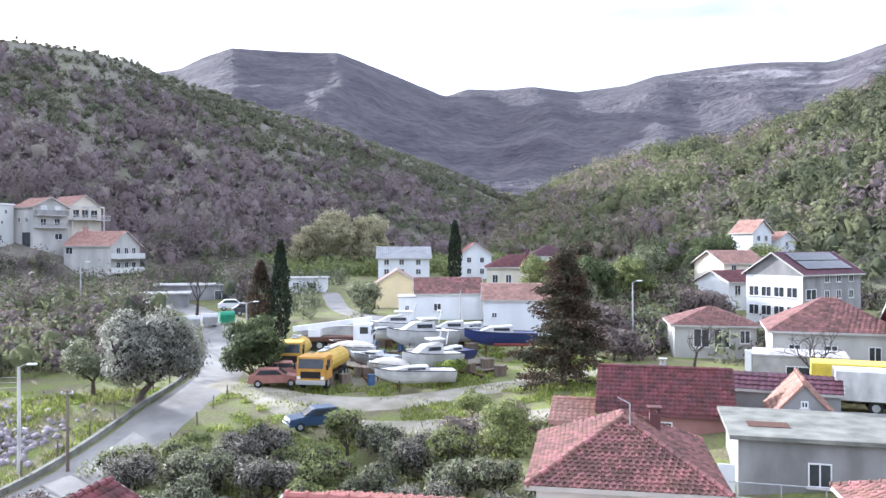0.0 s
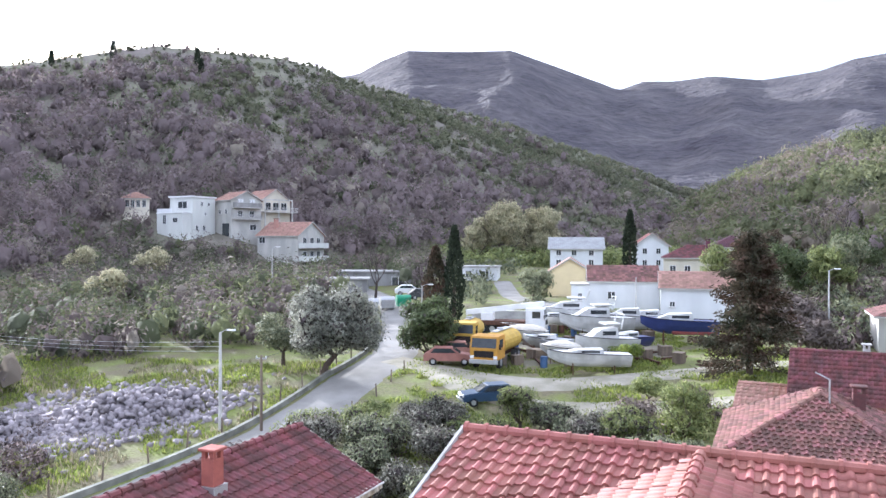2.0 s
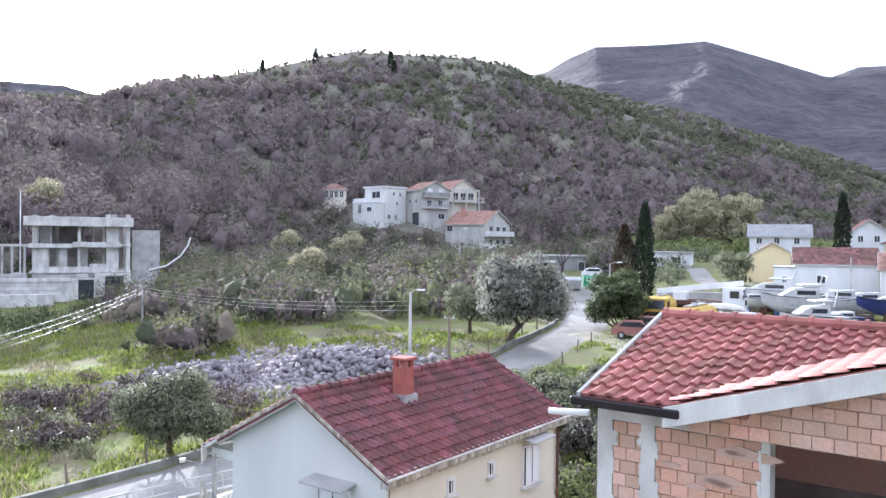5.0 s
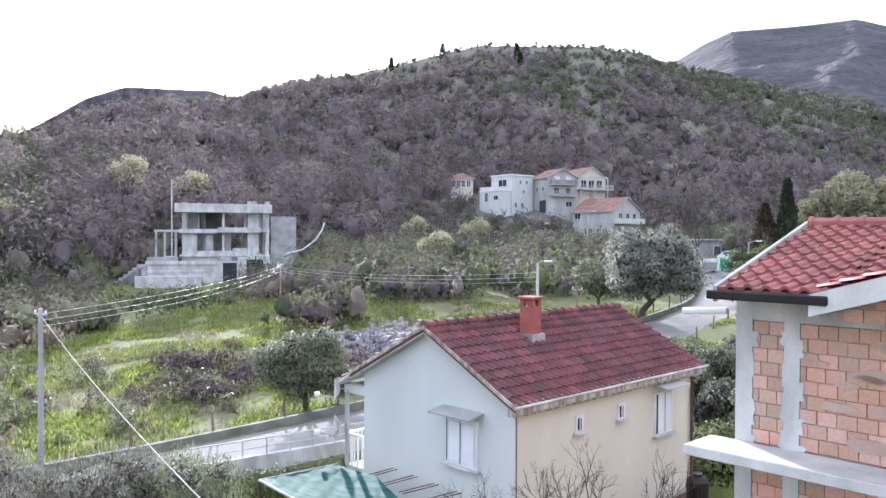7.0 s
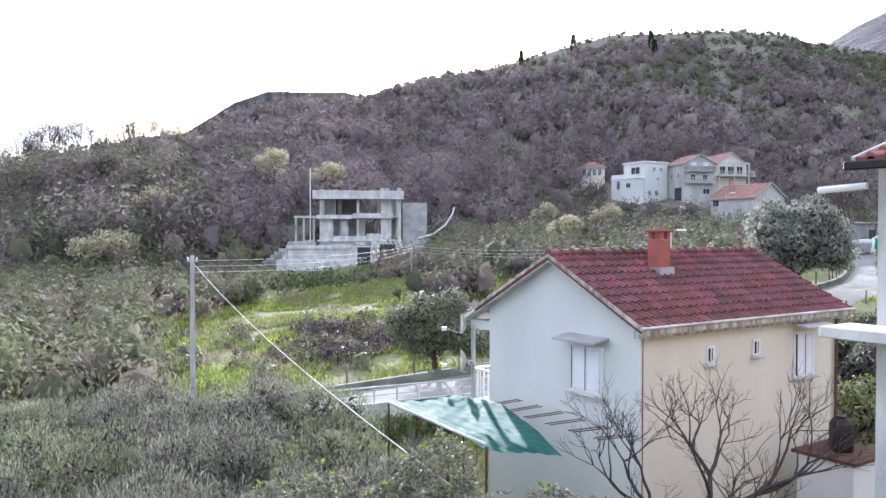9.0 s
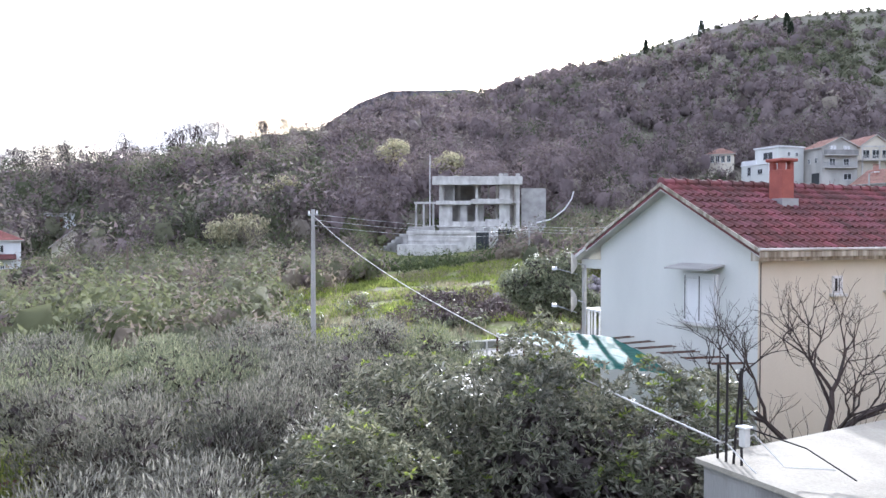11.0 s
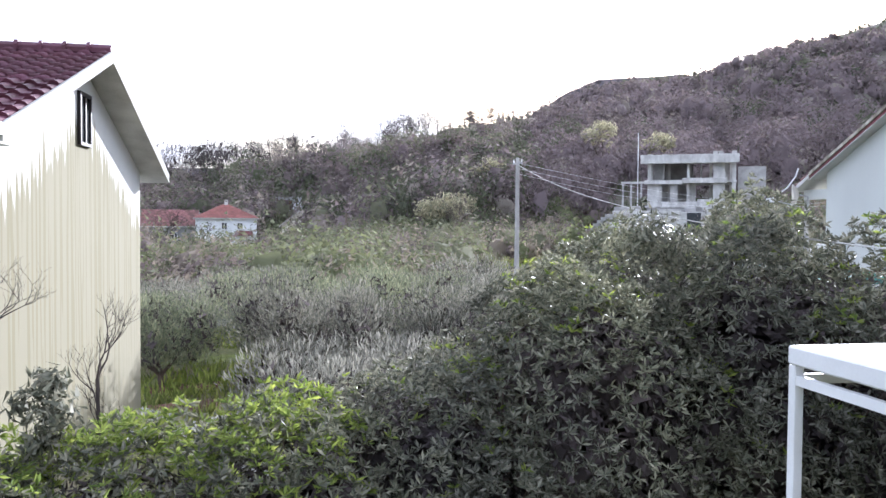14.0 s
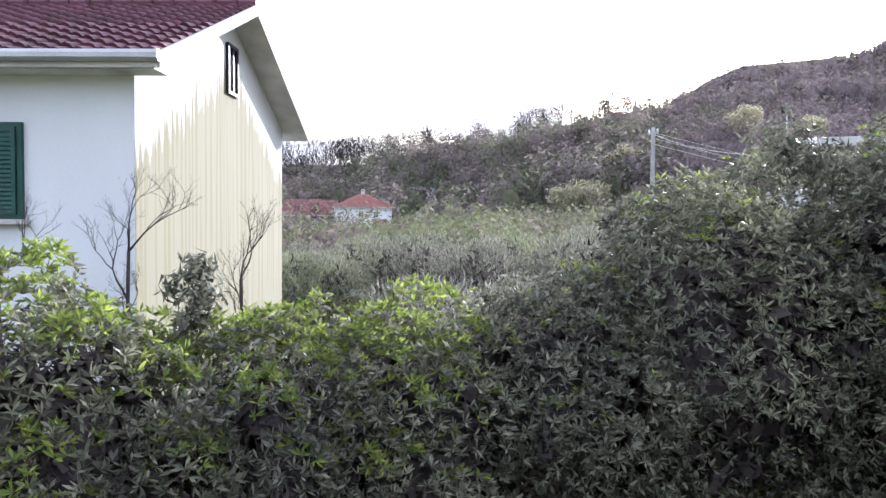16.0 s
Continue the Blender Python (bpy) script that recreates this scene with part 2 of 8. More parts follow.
M["dry_grass"] = leaf_mat("dry_grass", (0.31, 0.28, 0.18), (0.22, 0.195, 0.135), 0.4, 0.4)
M["olive"] = leaf_mat("olive_leaves", (0.245, 0.26, 0.165), (0.155, 0.17, 0.105), 0.45, 0.4, 0.6)
M["olive_silver"] = leaf_mat("silvery_olive_leaves", (0.245, 0.24, 0.192), (0.145, 0.142, 0.114), 0.6, 0.35, 0.6)
M["olive_bright"] = leaf_mat("bright_silvery_olive_leaves", (0.31, 0.302, 0.255), (0.2, 0.195, 0.165), 0.45, 0.4, 0.65)
M["olive_pale"] = leaf_mat("pale_olive_leaves", (0.36, 0.36, 0.30), (0.235, 0.24, 0.19), 0.4, 0.5, 0.6)
# brown twigs, with the shade inside a crown put into their dark colour
M["inner_shade"] = leaf_mat("shaded_inner_twigs", (0.10, 0.082, 0.075), (0.06, 0.05, 0.05), 0.4, 0.1, 0.9)
M["hedge"] = leaf_mat("glossy_hedge_leaves", (0.225, 0.228, 0.15), (0.145, 0.145, 0.112), 0.6, 0.35, 0.5, spec=0.12)
# yellow-green of leaf tips, with sunlight put into the colour
M["bright_leaf"] = leaf_mat("young_hedge_leaves", (0.27, 0.33, 0.07), (0.18, 0.23, 0.06), 0.4, 0.5, 0.6)
M["evergreen"] = leaf_mat("evergreen_leaves", (0.12, 0.15, 0.065), (0.08, 0.10, 0.05), 0.4, 0.35)
M["green_shrub"] = leaf_mat("green_shrub_leaves", (0.255, 0.29, 0.115), (0.165, 0.19, 0.08), 0.4, 0.45)
M["conifer"] = leaf_mat("conifer_needles", (0.06, 0.066, 0.042), (0.092, 0.062, 0.044), 0.5, 0.25, 0.7)
M["cypress"] = leaf_mat("cypress_scales", (0.05, 0.062, 0.04), (0.035, 0.045, 0.03), 0.4, 0.2, 0.8)
M["bare_wood"] = leaf_mat("leafless_woods", (0.2, 0.165, 0.145), (0.145, 0.12, 0.11), 0.16, 0.18, 0.9, 0.03)
M["brush"] = leaf_mat("leafless_brush", (0.165, 0.128, 0.115), (0.105, 0.084, 0.08), 0.4, 0.15, 0.9, 0.2)
M["pale_tree"] = leaf_mat("budding_pale_leaves", (0.58, 0.55, 0.35), (0.42, 0.39, 0.26), 0.4, 0.45, 0.8)
M["wood_bare"] = mat("leafless_mauve_woods", (0.25, 0.203, 0.198), 0.95, (0.19, 0.152, 0.152), 0.035, 0.16, 0.0, spread=0.1, island=True, through_light=0.42, grain=0.26)
M["wood_brown"] = mat("leafless_brown_woods", (0.185, 0.146, 0.134), 0.95, (0.138, 0.112, 0.106), 0.05, 0.16, 0.0, spread=0.1, island=True, through_light=0.42, grain=0.26)
M["wood_green"] = mat("olive_green_woods", (0.195, 0.2, 0.122), 0.95, (0.148, 0.148, 0.098), 0.04, 0.16, 0.0, spread=0.1, island=True, through_light=0.42, grain=0.26)
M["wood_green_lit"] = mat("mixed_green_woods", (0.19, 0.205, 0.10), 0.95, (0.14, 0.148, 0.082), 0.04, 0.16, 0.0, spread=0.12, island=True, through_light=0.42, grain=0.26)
M["wood_dark"] = mat("evergreen_woods", (0.115, 0.13, 0.068), 0.9, (0.088, 0.096, 0.06), 0.05, 0.16, 0.0, spread=0.12, island=True, through_light=0.42, grain=0.26)
M["wood_pale"] = mat("budding_pale_woods", (0.31, 0.275, 0.22), 0.95, (0.235, 0.205, 0.175), 0.06, 0.16, 0.0, spread=0.1, island=True, through_light=0.42, grain=0.26)
M["wood_tan"] = mat("tan_scrub_woods", (0.28, 0.235, 0.18), 0.95, (0.2, 0.17, 0.135), 0.05, 0.16, 0.0, spread=0.1, island=True, through_light=0.42, grain=0.26)
M["ground_near"] = mat("field_soil_and_grass", (0.165, 0.195, 0.052), 1.0, (0.15, 0.13, 0.08), 0.5, 6, 0.9, grain=0.5, relief=0.1)
M["ground_hill"] = mat("hillside_earth", (0.155, 0.132, 0.12), 1.0, (0.15, 0.15, 0.10), 0.03, 0.6, 0.6, grain=0.3)


def mountain_mat():
    """Far slopes: leafless woods and scrub in patches, with bands and screes of pale limestone towards the tops."""
    # grey-brown woods, with a faint blue-violet of distance haze mixed into the colours
    m = mat("mountain_woods_and_rock", (0.048, 0.043, 0.054), 1.0, (0.088, 0.08, 0.086), 0.011, 0.06, 1.0, grain=0.6, relief=12.0)
    n, l = m.node_tree.nodes, m.node_tree.links
    b = n["Principled BSDF"]
    wooded = b.inputs["Base Color"].links[0].from_socket
    geo = n.new("ShaderNodeNewGeometry")
    mp = n.new("ShaderNodeMapping")
    mp.inputs["Scale"].default_value = (1.0, 0.5, 2.6)
    mp.inputs["Rotation"].default_value = (0.25, 0.2, 0.0)
    l.new(geo.outputs["Position"], mp.inputs["Vector"])
    ns = n.new("ShaderNodeTexNoise")
    ns.inputs["Scale"].default_value, ns.inputs["Detail"].default_value, ns.inputs["Roughness"].default_value = 0.0065, 8.0, 0.62
    l.new(mp.outputs[0], ns.inputs["Vector"])
    sep = n.new("ShaderNodeSeparateXYZ")
    l.new(geo.outputs["Position"], sep.inputs[0])
    high = n.new("ShaderNodeMapRange")
    high.inputs["From Min"].default_value, high.inputs["From Max"].default_value = 180.0, 520.0
    high.inputs["To Min"].default_value, high.inputs["To Max"].default_value = -0.16, 0.05
    l.new(sep.outputs["Z"], high.inputs["Value"])
    east = n.new("ShaderNodeMapRange")
    east.inputs["From Min"].default_value, east.inputs["From Max"].default_value = 100.0, 900.0
    east.inputs["To Min"].default_value, east.inputs["To Max"].default_value = -0.2, 0.05
    l.new(sep.outputs["X"], east.inputs["Value"])
    add = n.new("ShaderNodeMath")
    l.new(ns.outputs["Fac"], add.inputs[0])
    l.new(high.outputs[0], add.inputs[1])
    add2 = n.new("ShaderNodeMath")
    l.new(add.outputs[0], add2.inputs[0])
    l.new(east.outputs[0], add2.inputs[1])
    rock = n.new("ShaderNodeMapRange")
    rock.inputs["From Min"].default_value, rock.inputs["From Max"].default_value = 0.56, 0.68
    l.new(add2.outputs[0], rock.inputs["Value"])
    mx = n.new("ShaderNodeMix")
    mx.data_type = "RGBA"
    l.new(rock.outputs[0], mx.inputs[0])
    l.new(wooded, mx.inputs[6])
    mx.inputs[7].default_value = (0.24, 0.225, 0.23, 1)
    l.new(mx.outputs[2], b.inputs["Base Color"])
    return m


M["ground_far"] = mountain_mat()


# ---- mesh helpers ----
def mesh_of(bm, name):
    me = bpy.data.meshes.new(name)
    bm.to_mesh(me)
    bm.free()
    return me


def part(name, bm, material, parent=None, label="", kind=""):
    ob = new(name, mesh_of(bm, name))
    ob.data.materials.append(M[material] if isinstance(material, str) else material)
    ob.parent = parent
    return tagged(ob, label, kind=kind)


def thing(name, m, label, category, group="", kind=""):
    ob = new(name)
    ob.empty_display_size = 0.3
    ob.matrix_world = m
    return tagged(ob, label, category, group, kind)


def box(bm, x0, x1, y0, y1, z0, z1, bevel=0.0):
    r = bmesh.ops.create_cube(bm, size=1.0)
    bmesh.ops.scale(bm, vec=(x1 - x0, y1 - y0, z1 - z0), verts=r["verts"])
    bmesh.ops.translate(bm, vec=((x0 + x1) / 2, (y0 + y1) / 2, (z0 + z1) / 2), verts=r["verts"])
    if bevel:
        es = list({e for v in r["verts"] for e in v.link_edges})
        bmesh.ops.bevel(bm, geom=es, offset=bevel, segments=1, affect="EDGES")
    return bm


def bx(*a, bevel=0.0):
    return box(bmesh.new(), *a, bevel=bevel)


def poly(bm, pts, thick):
    """A plate: the polygon pts and its copy moved by thick."""
    a = [bm.verts.new(p) for p in pts]
    b = [bm.verts.new(tuple(Vector(p) + Vector(thick))) for p in pts]
    bm.faces.new(a)
    bm.faces.new(b[::-1])
    for i in range(len(a)):
        j = (i + 1) % len(a)
        bm.faces.new((a[j], a[i], b[i], b[j]))
    bmesh.ops.recalc_face_normals(bm, faces=bm.faces)
    return bm


def tube(bm, pts, radii, sides=8, cap=True):
    """A tapered tube along pts."""
    rings = []
    for i, p in enumerate(pts):
        p = Vector(p)
        d = (Vector(pts[min(i + 1, len(pts) - 1)]) - Vector(pts[max(i - 1, 0)])).normalized()
        a = d.cross(Vector((0.31, 0.84, 0.44))).normalized()
        b = d.cross(a)
        r = radii[i] if isinstance(radii, (list, tuple)) else radii
        rings.append([bm.verts.new(p + (a * math.cos(2 * math.pi * k / sides) + b * math.sin(2 * math.pi * k / sides)) * r) for k in range(sides)])
    for r0, r1 in zip(rings, rings[1:]):
        for k in range(sides):
            bm.faces.new((r0[k], r0[(k + 1) % sides], r1[(k + 1) % sides], r1[k]))
    if cap:
        bm.faces.new(rings[0][::-1])
        bm.faces.new(rings[-1])
    return bm


def from_arrays(name, verts, faces, material, parent=None, label="", category="", kind="", normals=None):
    """One mesh from arrays of places and of faces with the same number of corners; normals: one for each corner place."""
    me = bpy.data.meshes.new(name)
    k = faces.shape[1]
    me.vertices.add(len(verts))
    me.vertices.foreach_set("co", np.ascontiguousarray(verts, dtype=np.float32).ravel())
    me.loops.add(faces.size)
    me.loops.foreach_set("vertex_index", np.ascontiguousarray(faces, dtype=np.int32).ravel())
    me.polygons.add(len(faces))
    me.polygons.foreach_set("loop_start", np.arange(0, faces.size, k, dtype=np.int32))
    me.update(calc_edges=True)
    if normals is not None:
        me.polygons.foreach_set("use_smooth", np.ones(len(faces), bool))
        me.normals_split_custom_set_from_vertices(np.ascontiguousarray(normals, dtype=np.float32))
    me.materials.append(M[material] if isinstance(material, str) else material)
    ob = new(name, me)
    ob.parent = parent
    return tagged(ob, label, category, kind=kind)


# ---- the ground ----
GY = ((-400, 0.0), (-50, 0.5), (0, 0.8), (18, 1.1), (30, 1.7), (47, 2.8), (57, 4.5), (70, 5.2), (85, 6.1), (92, 7.4), (105, 7.7), (120, 9.0), (140, 10.2), (200, 11.0), (400, 13.0))
LEFT_HILL = ((-180, 200, 10, 150), (-120, 200, 12, 120), (-100, 200, 12, 110), (-84, 220, 15, 130), (-77, 230, 19.2, 128), (-72.9, 240, 23.6, 115), (-68.7, 260, 29, 100),
             (-64.7, 280, 36, 90), (-60.7, 300, 41.3, 95), (-57.6, 320, 46.8, 100), (-55.5, 340, 56, 100), (-53.2, 360, 66.7, 105), (-50, 380, 73, 110),
             (-45.2, 400, 79.5, 118))
LEFT_HILL_B = ((-41.3, 420, 92.5, 122), (-37, 430, 99.5, 125), (-33.8, 440, 107.5, 134), (-30, 450, 117.5, 139), (-27.5, 457, 123.5, 141), (-22.5, 465, 124.1, 142),
               (-19, 475, 125.2, 160), (-16.5, 481, 122.0, 172), (-14.2, 490, 117.5, 175), (-10.4, 510, 111.5, 180), (-6.5, 530, 105.5, 185), (-2.4, 560, 100.1, 200), (1.7, 590, 88.1, 220),
               (5.9, 620, 76.1, 250), (9.2, 650, 62.5, 280), (11.3, 680, 57, 300), (14, 700, 38.5, 320), (17, 700, 13.5, 330), (180, 700, 3.5, 400))
RIGHT_HILL = ((-180, 300, 1, 200), (5, 430, 4, 260), (8, 420, 16, 250), (11.3, 400, 37, 215), (14.1, 390, 46, 190), (16.6, 380, 52, 180), (20.1, 370, 56.4, 165),
              (23.9, 360, 59.3, 155), (26.9, 350, 60.6, 150), (29.3, 345, 64.8, 140), (32.1, 340, 70.5, 135), (34.9, 335, 75.5, 130), (45, 330, 91, 120),
              (60, 330, 96, 120), (90, 300, 66, 110), (130, 250, 26, 100), (180, 300, 6, 150))
BACK_HILL = ((-180, 900, 20, 500), (-75, 800, 50, 500), (-66, 800, 70, 500), (-60, 800, 95, 500), (-58, 800, 109, 500), (-55, 800, 138, 500), (-52.6, 800, 152, 500),
             (-47, 800, 154, 500), (-43, 800, 140, 500), (-30, 800, 100, 500), (180, 900, 20, 500))
MOUNTAINS = ((-180, 2000, 100, 900), (-60, 2000, 150, 900), (-40, 2000, 300, 900), (-20, 1950, 386, 560), (-13.6, 2000, 450, 560), (-11.9, 2000, 485, 560),
             (-10, 2000, 512, 560), (-6.4, 2000, 510, 560), (-2.4, 2000, 512, 560), (0.9, 2000, 468, 560), (4.2, 2000, 421, 560), (5.3, 2000, 404, 560))
MOUNTAINS_B = ((7.1, 2100, 445, 560), (9.2, 2100, 440, 560), (11.7, 2100, 447, 560), (14.9, 2100, 429, 560), (18.5, 2100, 441, 560), (20.5, 2100, 462, 560),
               (23.9, 2100, 473, 560), (26.5, 2100, 479, 560), (29.3, 2100, 474, 560), (31.7, 2100, 463, 560), (33.4, 2100, 478, 560), (34.9, 2100, 494, 560),
               (45, 2100, 500, 560), (70, 2000, 300, 900), (100, 2000, 150, 900), (180, 2000, 100, 900))
LAYERS = [np.array(v, float) for v in (LEFT_HILL + LEFT_HILL_B, RIGHT_HILL, BACK_HILL, MOUNTAINS + MOUNTAINS_B)]
GYA = np.array(GY, float)


def wave_noise(x, y, size, seed):
    """Smooth noise about 0, for arrays, from a few slanted waves."""
    rng = np.random.default_rng(seed)
    out = 0
    for _ in range(7):
        a, p, s = rng.uniform(0, 2 * np.pi), rng.uniform(0, 6.28), rng.uniform(0.6, 1.7)
        w = 2 * np.pi / (size * s)
        out = out + np.sin((x * np.cos(a) + y * np.sin(a)) * w + p + 1.3 * np.sin((x * np.sin(a) - y * np.cos(a)) * w * 0.6 + p * 2))
    return out / 7


def ground_z(x, y, which=False):
    """Height of the ground at arrays of places; which: also the hill layer (0: the valley floor)."""
    x, y = np.asarray(x, float), np.asarray(y, float)
    base = np.interp(y, GYA[:, 0], GYA[:, 1]) + 0.12 * wave_noise(x, y, 22, 5)
    base = base + np.clip((-x - 50) / 80, 0, 1) * 1.0
    base = base + np.clip(x / 20, 0, 1) * np.interp(y, (-20, 0, 15, 35, 45, 58, 75), (0, 1.5, 2.5, 3.9, 3.6, 1.2, 0.0))
    base = base - 2.6 * np.exp(-((x + 74) ** 2 + (y - 63) ** 2) / 240.0)
    base = base - np.clip((-x - 22) / 22, 0, 1) * np.interp(y, (108, 130, 170, 230), (0.0, 1.9, 2.4, 0.0))
    r, az = np.hypot(x, y), np.degrees(np.arctan2(x, y))
    z, kind = base, np.zeros(x.shape, int)
    for i, lay in enumerate(LAYERS):
        ridge, top, foot = (np.interp(az, lay[:, 0], lay[:, k]) for k in (1, 2, 3))
        s = np.clip((r - foot) / (ridge - foot), 0, 1)
        size = (60, 60, 150, 420)[i]
        rough = wave_noise(x, y, size, 11 + i) + 0.5 * wave_noise(x, y, size * 0.4, 21 + i)
        if i == 3:
            across = np.radians(az) * 2000 + 150 * wave_noise(x, y, 700, 31)
            rough = 0.55 * rough + 0.6 * (0.6 - np.abs(np.sin(across / 190.0))) + 0.4 * (0.6 - np.abs(np.sin(across / 83.0 + 1.0))) + 0.22 * wave_noise(x, y, 75, 33)
        rise = s ** 1.15 * (top - base) + rough * np.sin(np.pi * s) * (5, 4, 8, 34)[i]
        past = np.clip((r - ridge) / (ridge * 0.9), 0, 1)
        h = base + rise * (1 - 0.75 * past) - 0.02 * (s <= 0)
        kind = np.where((h > z) & (s > 0.02), i + 1, kind)
        z = np.maximum(z, h)
    return (z, kind) if which else z


def gz(x, y):
    return float(ground_z(np.array([x]), np.array([y]))[0])


azs = np.radians(np.concatenate([np.arange(-118, 50, 0.5), np.arange(50, 242, 3.0)]))
rs = np.concatenate([[0.0], np.arange(1.5, 150, 1.5), np.arange(150, 820, 5), np.arange(820, 2600, 30), [3000, 3600, 4300, 4900]])
RR, AA = np.meshgrid(rs, azs, indexing="ij")
GXs, GYs = RR * np.sin(AA), RR * np.cos(AA)
GZs, GK = ground_z(GXs, GYs, True)
nr, na = RR.shape
idx = np.arange(nr * na).reshape(nr, na)
q = np.stack([idx[:-1, :], idx[1:, :], np.roll(idx, -1, 1)[1:, :], np.roll(idx, -1, 1)[:-1, :]], -1).reshape(-1, 4)[:, ::-1]
ground = from_arrays("ground", np.stack([GXs, GYs, GZs], -1).reshape(-1, 3), q, "ground_near",
                     label="valley floor of grass and soil rising into wooded hills and mountains", category="ground", kind="structure")
ground.data.materials.append(M["ground_hill"])
ground.data.materials.append(M["ground_far"])
fk = GK[:-1, :].reshape(-1)
ground.data.polygons.foreach_set("material_index", np.select([fk == 0, fk <= 2], [0, 1], 2).astype(np.int32))
ground.data.polygons.foreach_set("use_smooth", np.ones(len(q), bool))


# ---- road and tracks ----
def strip(name, line, width, material, label, category, lift=0.05, step=1.0):
    """A band of even width laid on the ground along a line of places."""
    pts = []
    for (x0, y0), (x1, y1) in zip(line, line[1:]):
        n = max(1, int(math.hypot(x1 - x0, y1 - y0) / step))
        pts += [(x0 + (x1 - x0) * i / n, y0 + (y1 - y0) * i / n) for i in range(n)]
    pts.append(line[-1])
    p = np.array(pts)
    for _ in range(6):
        p[1:-1] = (p[:-2] + 2 * p[1:-1] + p[2:]) / 4
    d = np.gradient(p, axis=0)
    d /= np.linalg.norm(d, axis=1)[:, None]
    side = np.stack([d[:, 1], -d[:, 0]], 1)
    cols = np.linspace(-0.5, 0.5, 7)
    rag = 0.06 * np.random.default_rng(3).standard_normal((len(p), 7)) * (np.abs(cols) > 0.45)
    xy = p[:, None, :] + side[:, None, :] * (cols[None, :, None] * width + rag[:, :, None])
    z = ground_z(xy[..., 0], xy[..., 1]) + lift * (1 - (np.abs(cols) > 0.45) * 1.4)
    v = np.concatenate([xy, z[..., None]], -1).reshape(-1, 3)
    i = np.arange(len(p) * 7).reshape(len(p), 7)
    f = np.stack([i[:-1, :-1], i[:-1, 1:], i[1:, 1:], i[1:, :-1]], -1).reshape(-1, 4)
    return from_arrays(name, v, f, material, None, label, category, "structure")


ROAD = ((-44, -10), (-35, 5), (-27, 18), (-22.8, 28), (-17.5, 42), (-14.2, 54), (-12.4, 66), (-14.5, 80), (-17.5, 93), (-24, 106), (-34, 118))
road = strip("road", ROAD, 4.4, "asphalt", "narrow worn grey asphalt lane between fields", "road", 0.07)
strip("track", ((-12.2, 63.5), (-8, 60.5), (-3, 57.5), (3, 56.5), (12, 59), (20, 62)), 3.6, "gravel_track", "pale gravel track beside the boat yard", "track", 0.12)
strip("track_yard", ((-9, 61), (-6, 56), (-1, 52.5), (6, 50.5), (12, 50)), 2.6, "gravel_track", "pale gravel drive between shrubs", "track", 0.10)
strip("garden_path", ((-15.6, 1.6), (-16.6, 3.2), (-16.9, 5.0)), 1.0, "concrete_light", "pale concrete path beside the stained house", "path", 0.10)
strip("dug_soil", ((-18.4, 1.8), (-18.3, 4.6)), 0.9, "red_soil", "strip of dug red soil", "soil", 0.06)
strip("dug_soil_far", ((-20.6, 2.4), (-20.4, 5.2)), 0.9, "red_soil", "strip of dug red soil in the garden", "soil", 0.06)
strip("yard_ground", ((-5.5, 66.5), (2, 70), (11, 70.5)), 11.0, "yard_dirt", "bare oily dirt of the boat yard", "ground", 0.07)
strip("track_lane", ((-6, 118), (-4, 104), (-2, 96), (4, 90)), 3.0, "asphalt", "grey lane running up to the houses", "track", 0.10)
strip("path", ((-20.5, 0.6), (-17, 2.4), (-14, 3.4), (-11, 4.6)), 1.7, "concrete", "pale concrete garden path below the olive trees", "path", 0.06)
strip("track_west", ((-19, 88), (-30, 84), (-46, 78), (-60, 74)), 3.0, "gravel_track", "pale side lane past the bins", "track", 0.10)


# ---- roofs and walls ----
def tile_arrays():
    """One roof tile, 1 wide, 1 long and 1 high: a rolled top with a front lip."""
    xs = np.array([0.0, 0.06, 0.46, 0.6, 0.76, 0.92, 1.0])
    zs = np.array([0.35, 0.15, 0.2, 0.8, 1.0, 0.75, 0.35])
    n = len(xs)
    v = np.concatenate([np.stack([xs, np.full(n, -0.06), zs], 1), np.stack([xs, np.full(n, 1.02), zs - 0.75], 1), np.stack([xs, np.full(n, -0.04), zs - 0.8], 1)])
    f = [(i, i + 1, n + i + 1, n + i) for i in range(n - 1)] + [(2 * n + i, 2 * n + i + 1, i + 1, i) for i in range(n - 1)]
    return v, np.array(f)


TILE_V, TILE_F = tile_arrays()
# a plainer tile for roofs far off
PLAIN_V = np.array([(0, -0.06, 0.2), (0.5, -0.06, 1.0), (1, -0.06, 0.2), (0, 1.02, -0.5), (0.5, 1.02, 0.25), (1, 1.02, -0.5)])
PLAIN_F = np.array([(0, 1, 4, 3), (1, 2, 5, 4)])


def tile_mesh(material):
    me = bpy.data.meshes.new("roof_tile")
    me.from_pydata(TILE_V.tolist(), [], TILE_F.tolist())
    me.materials.append(M[material])
    return me


TILES = {}


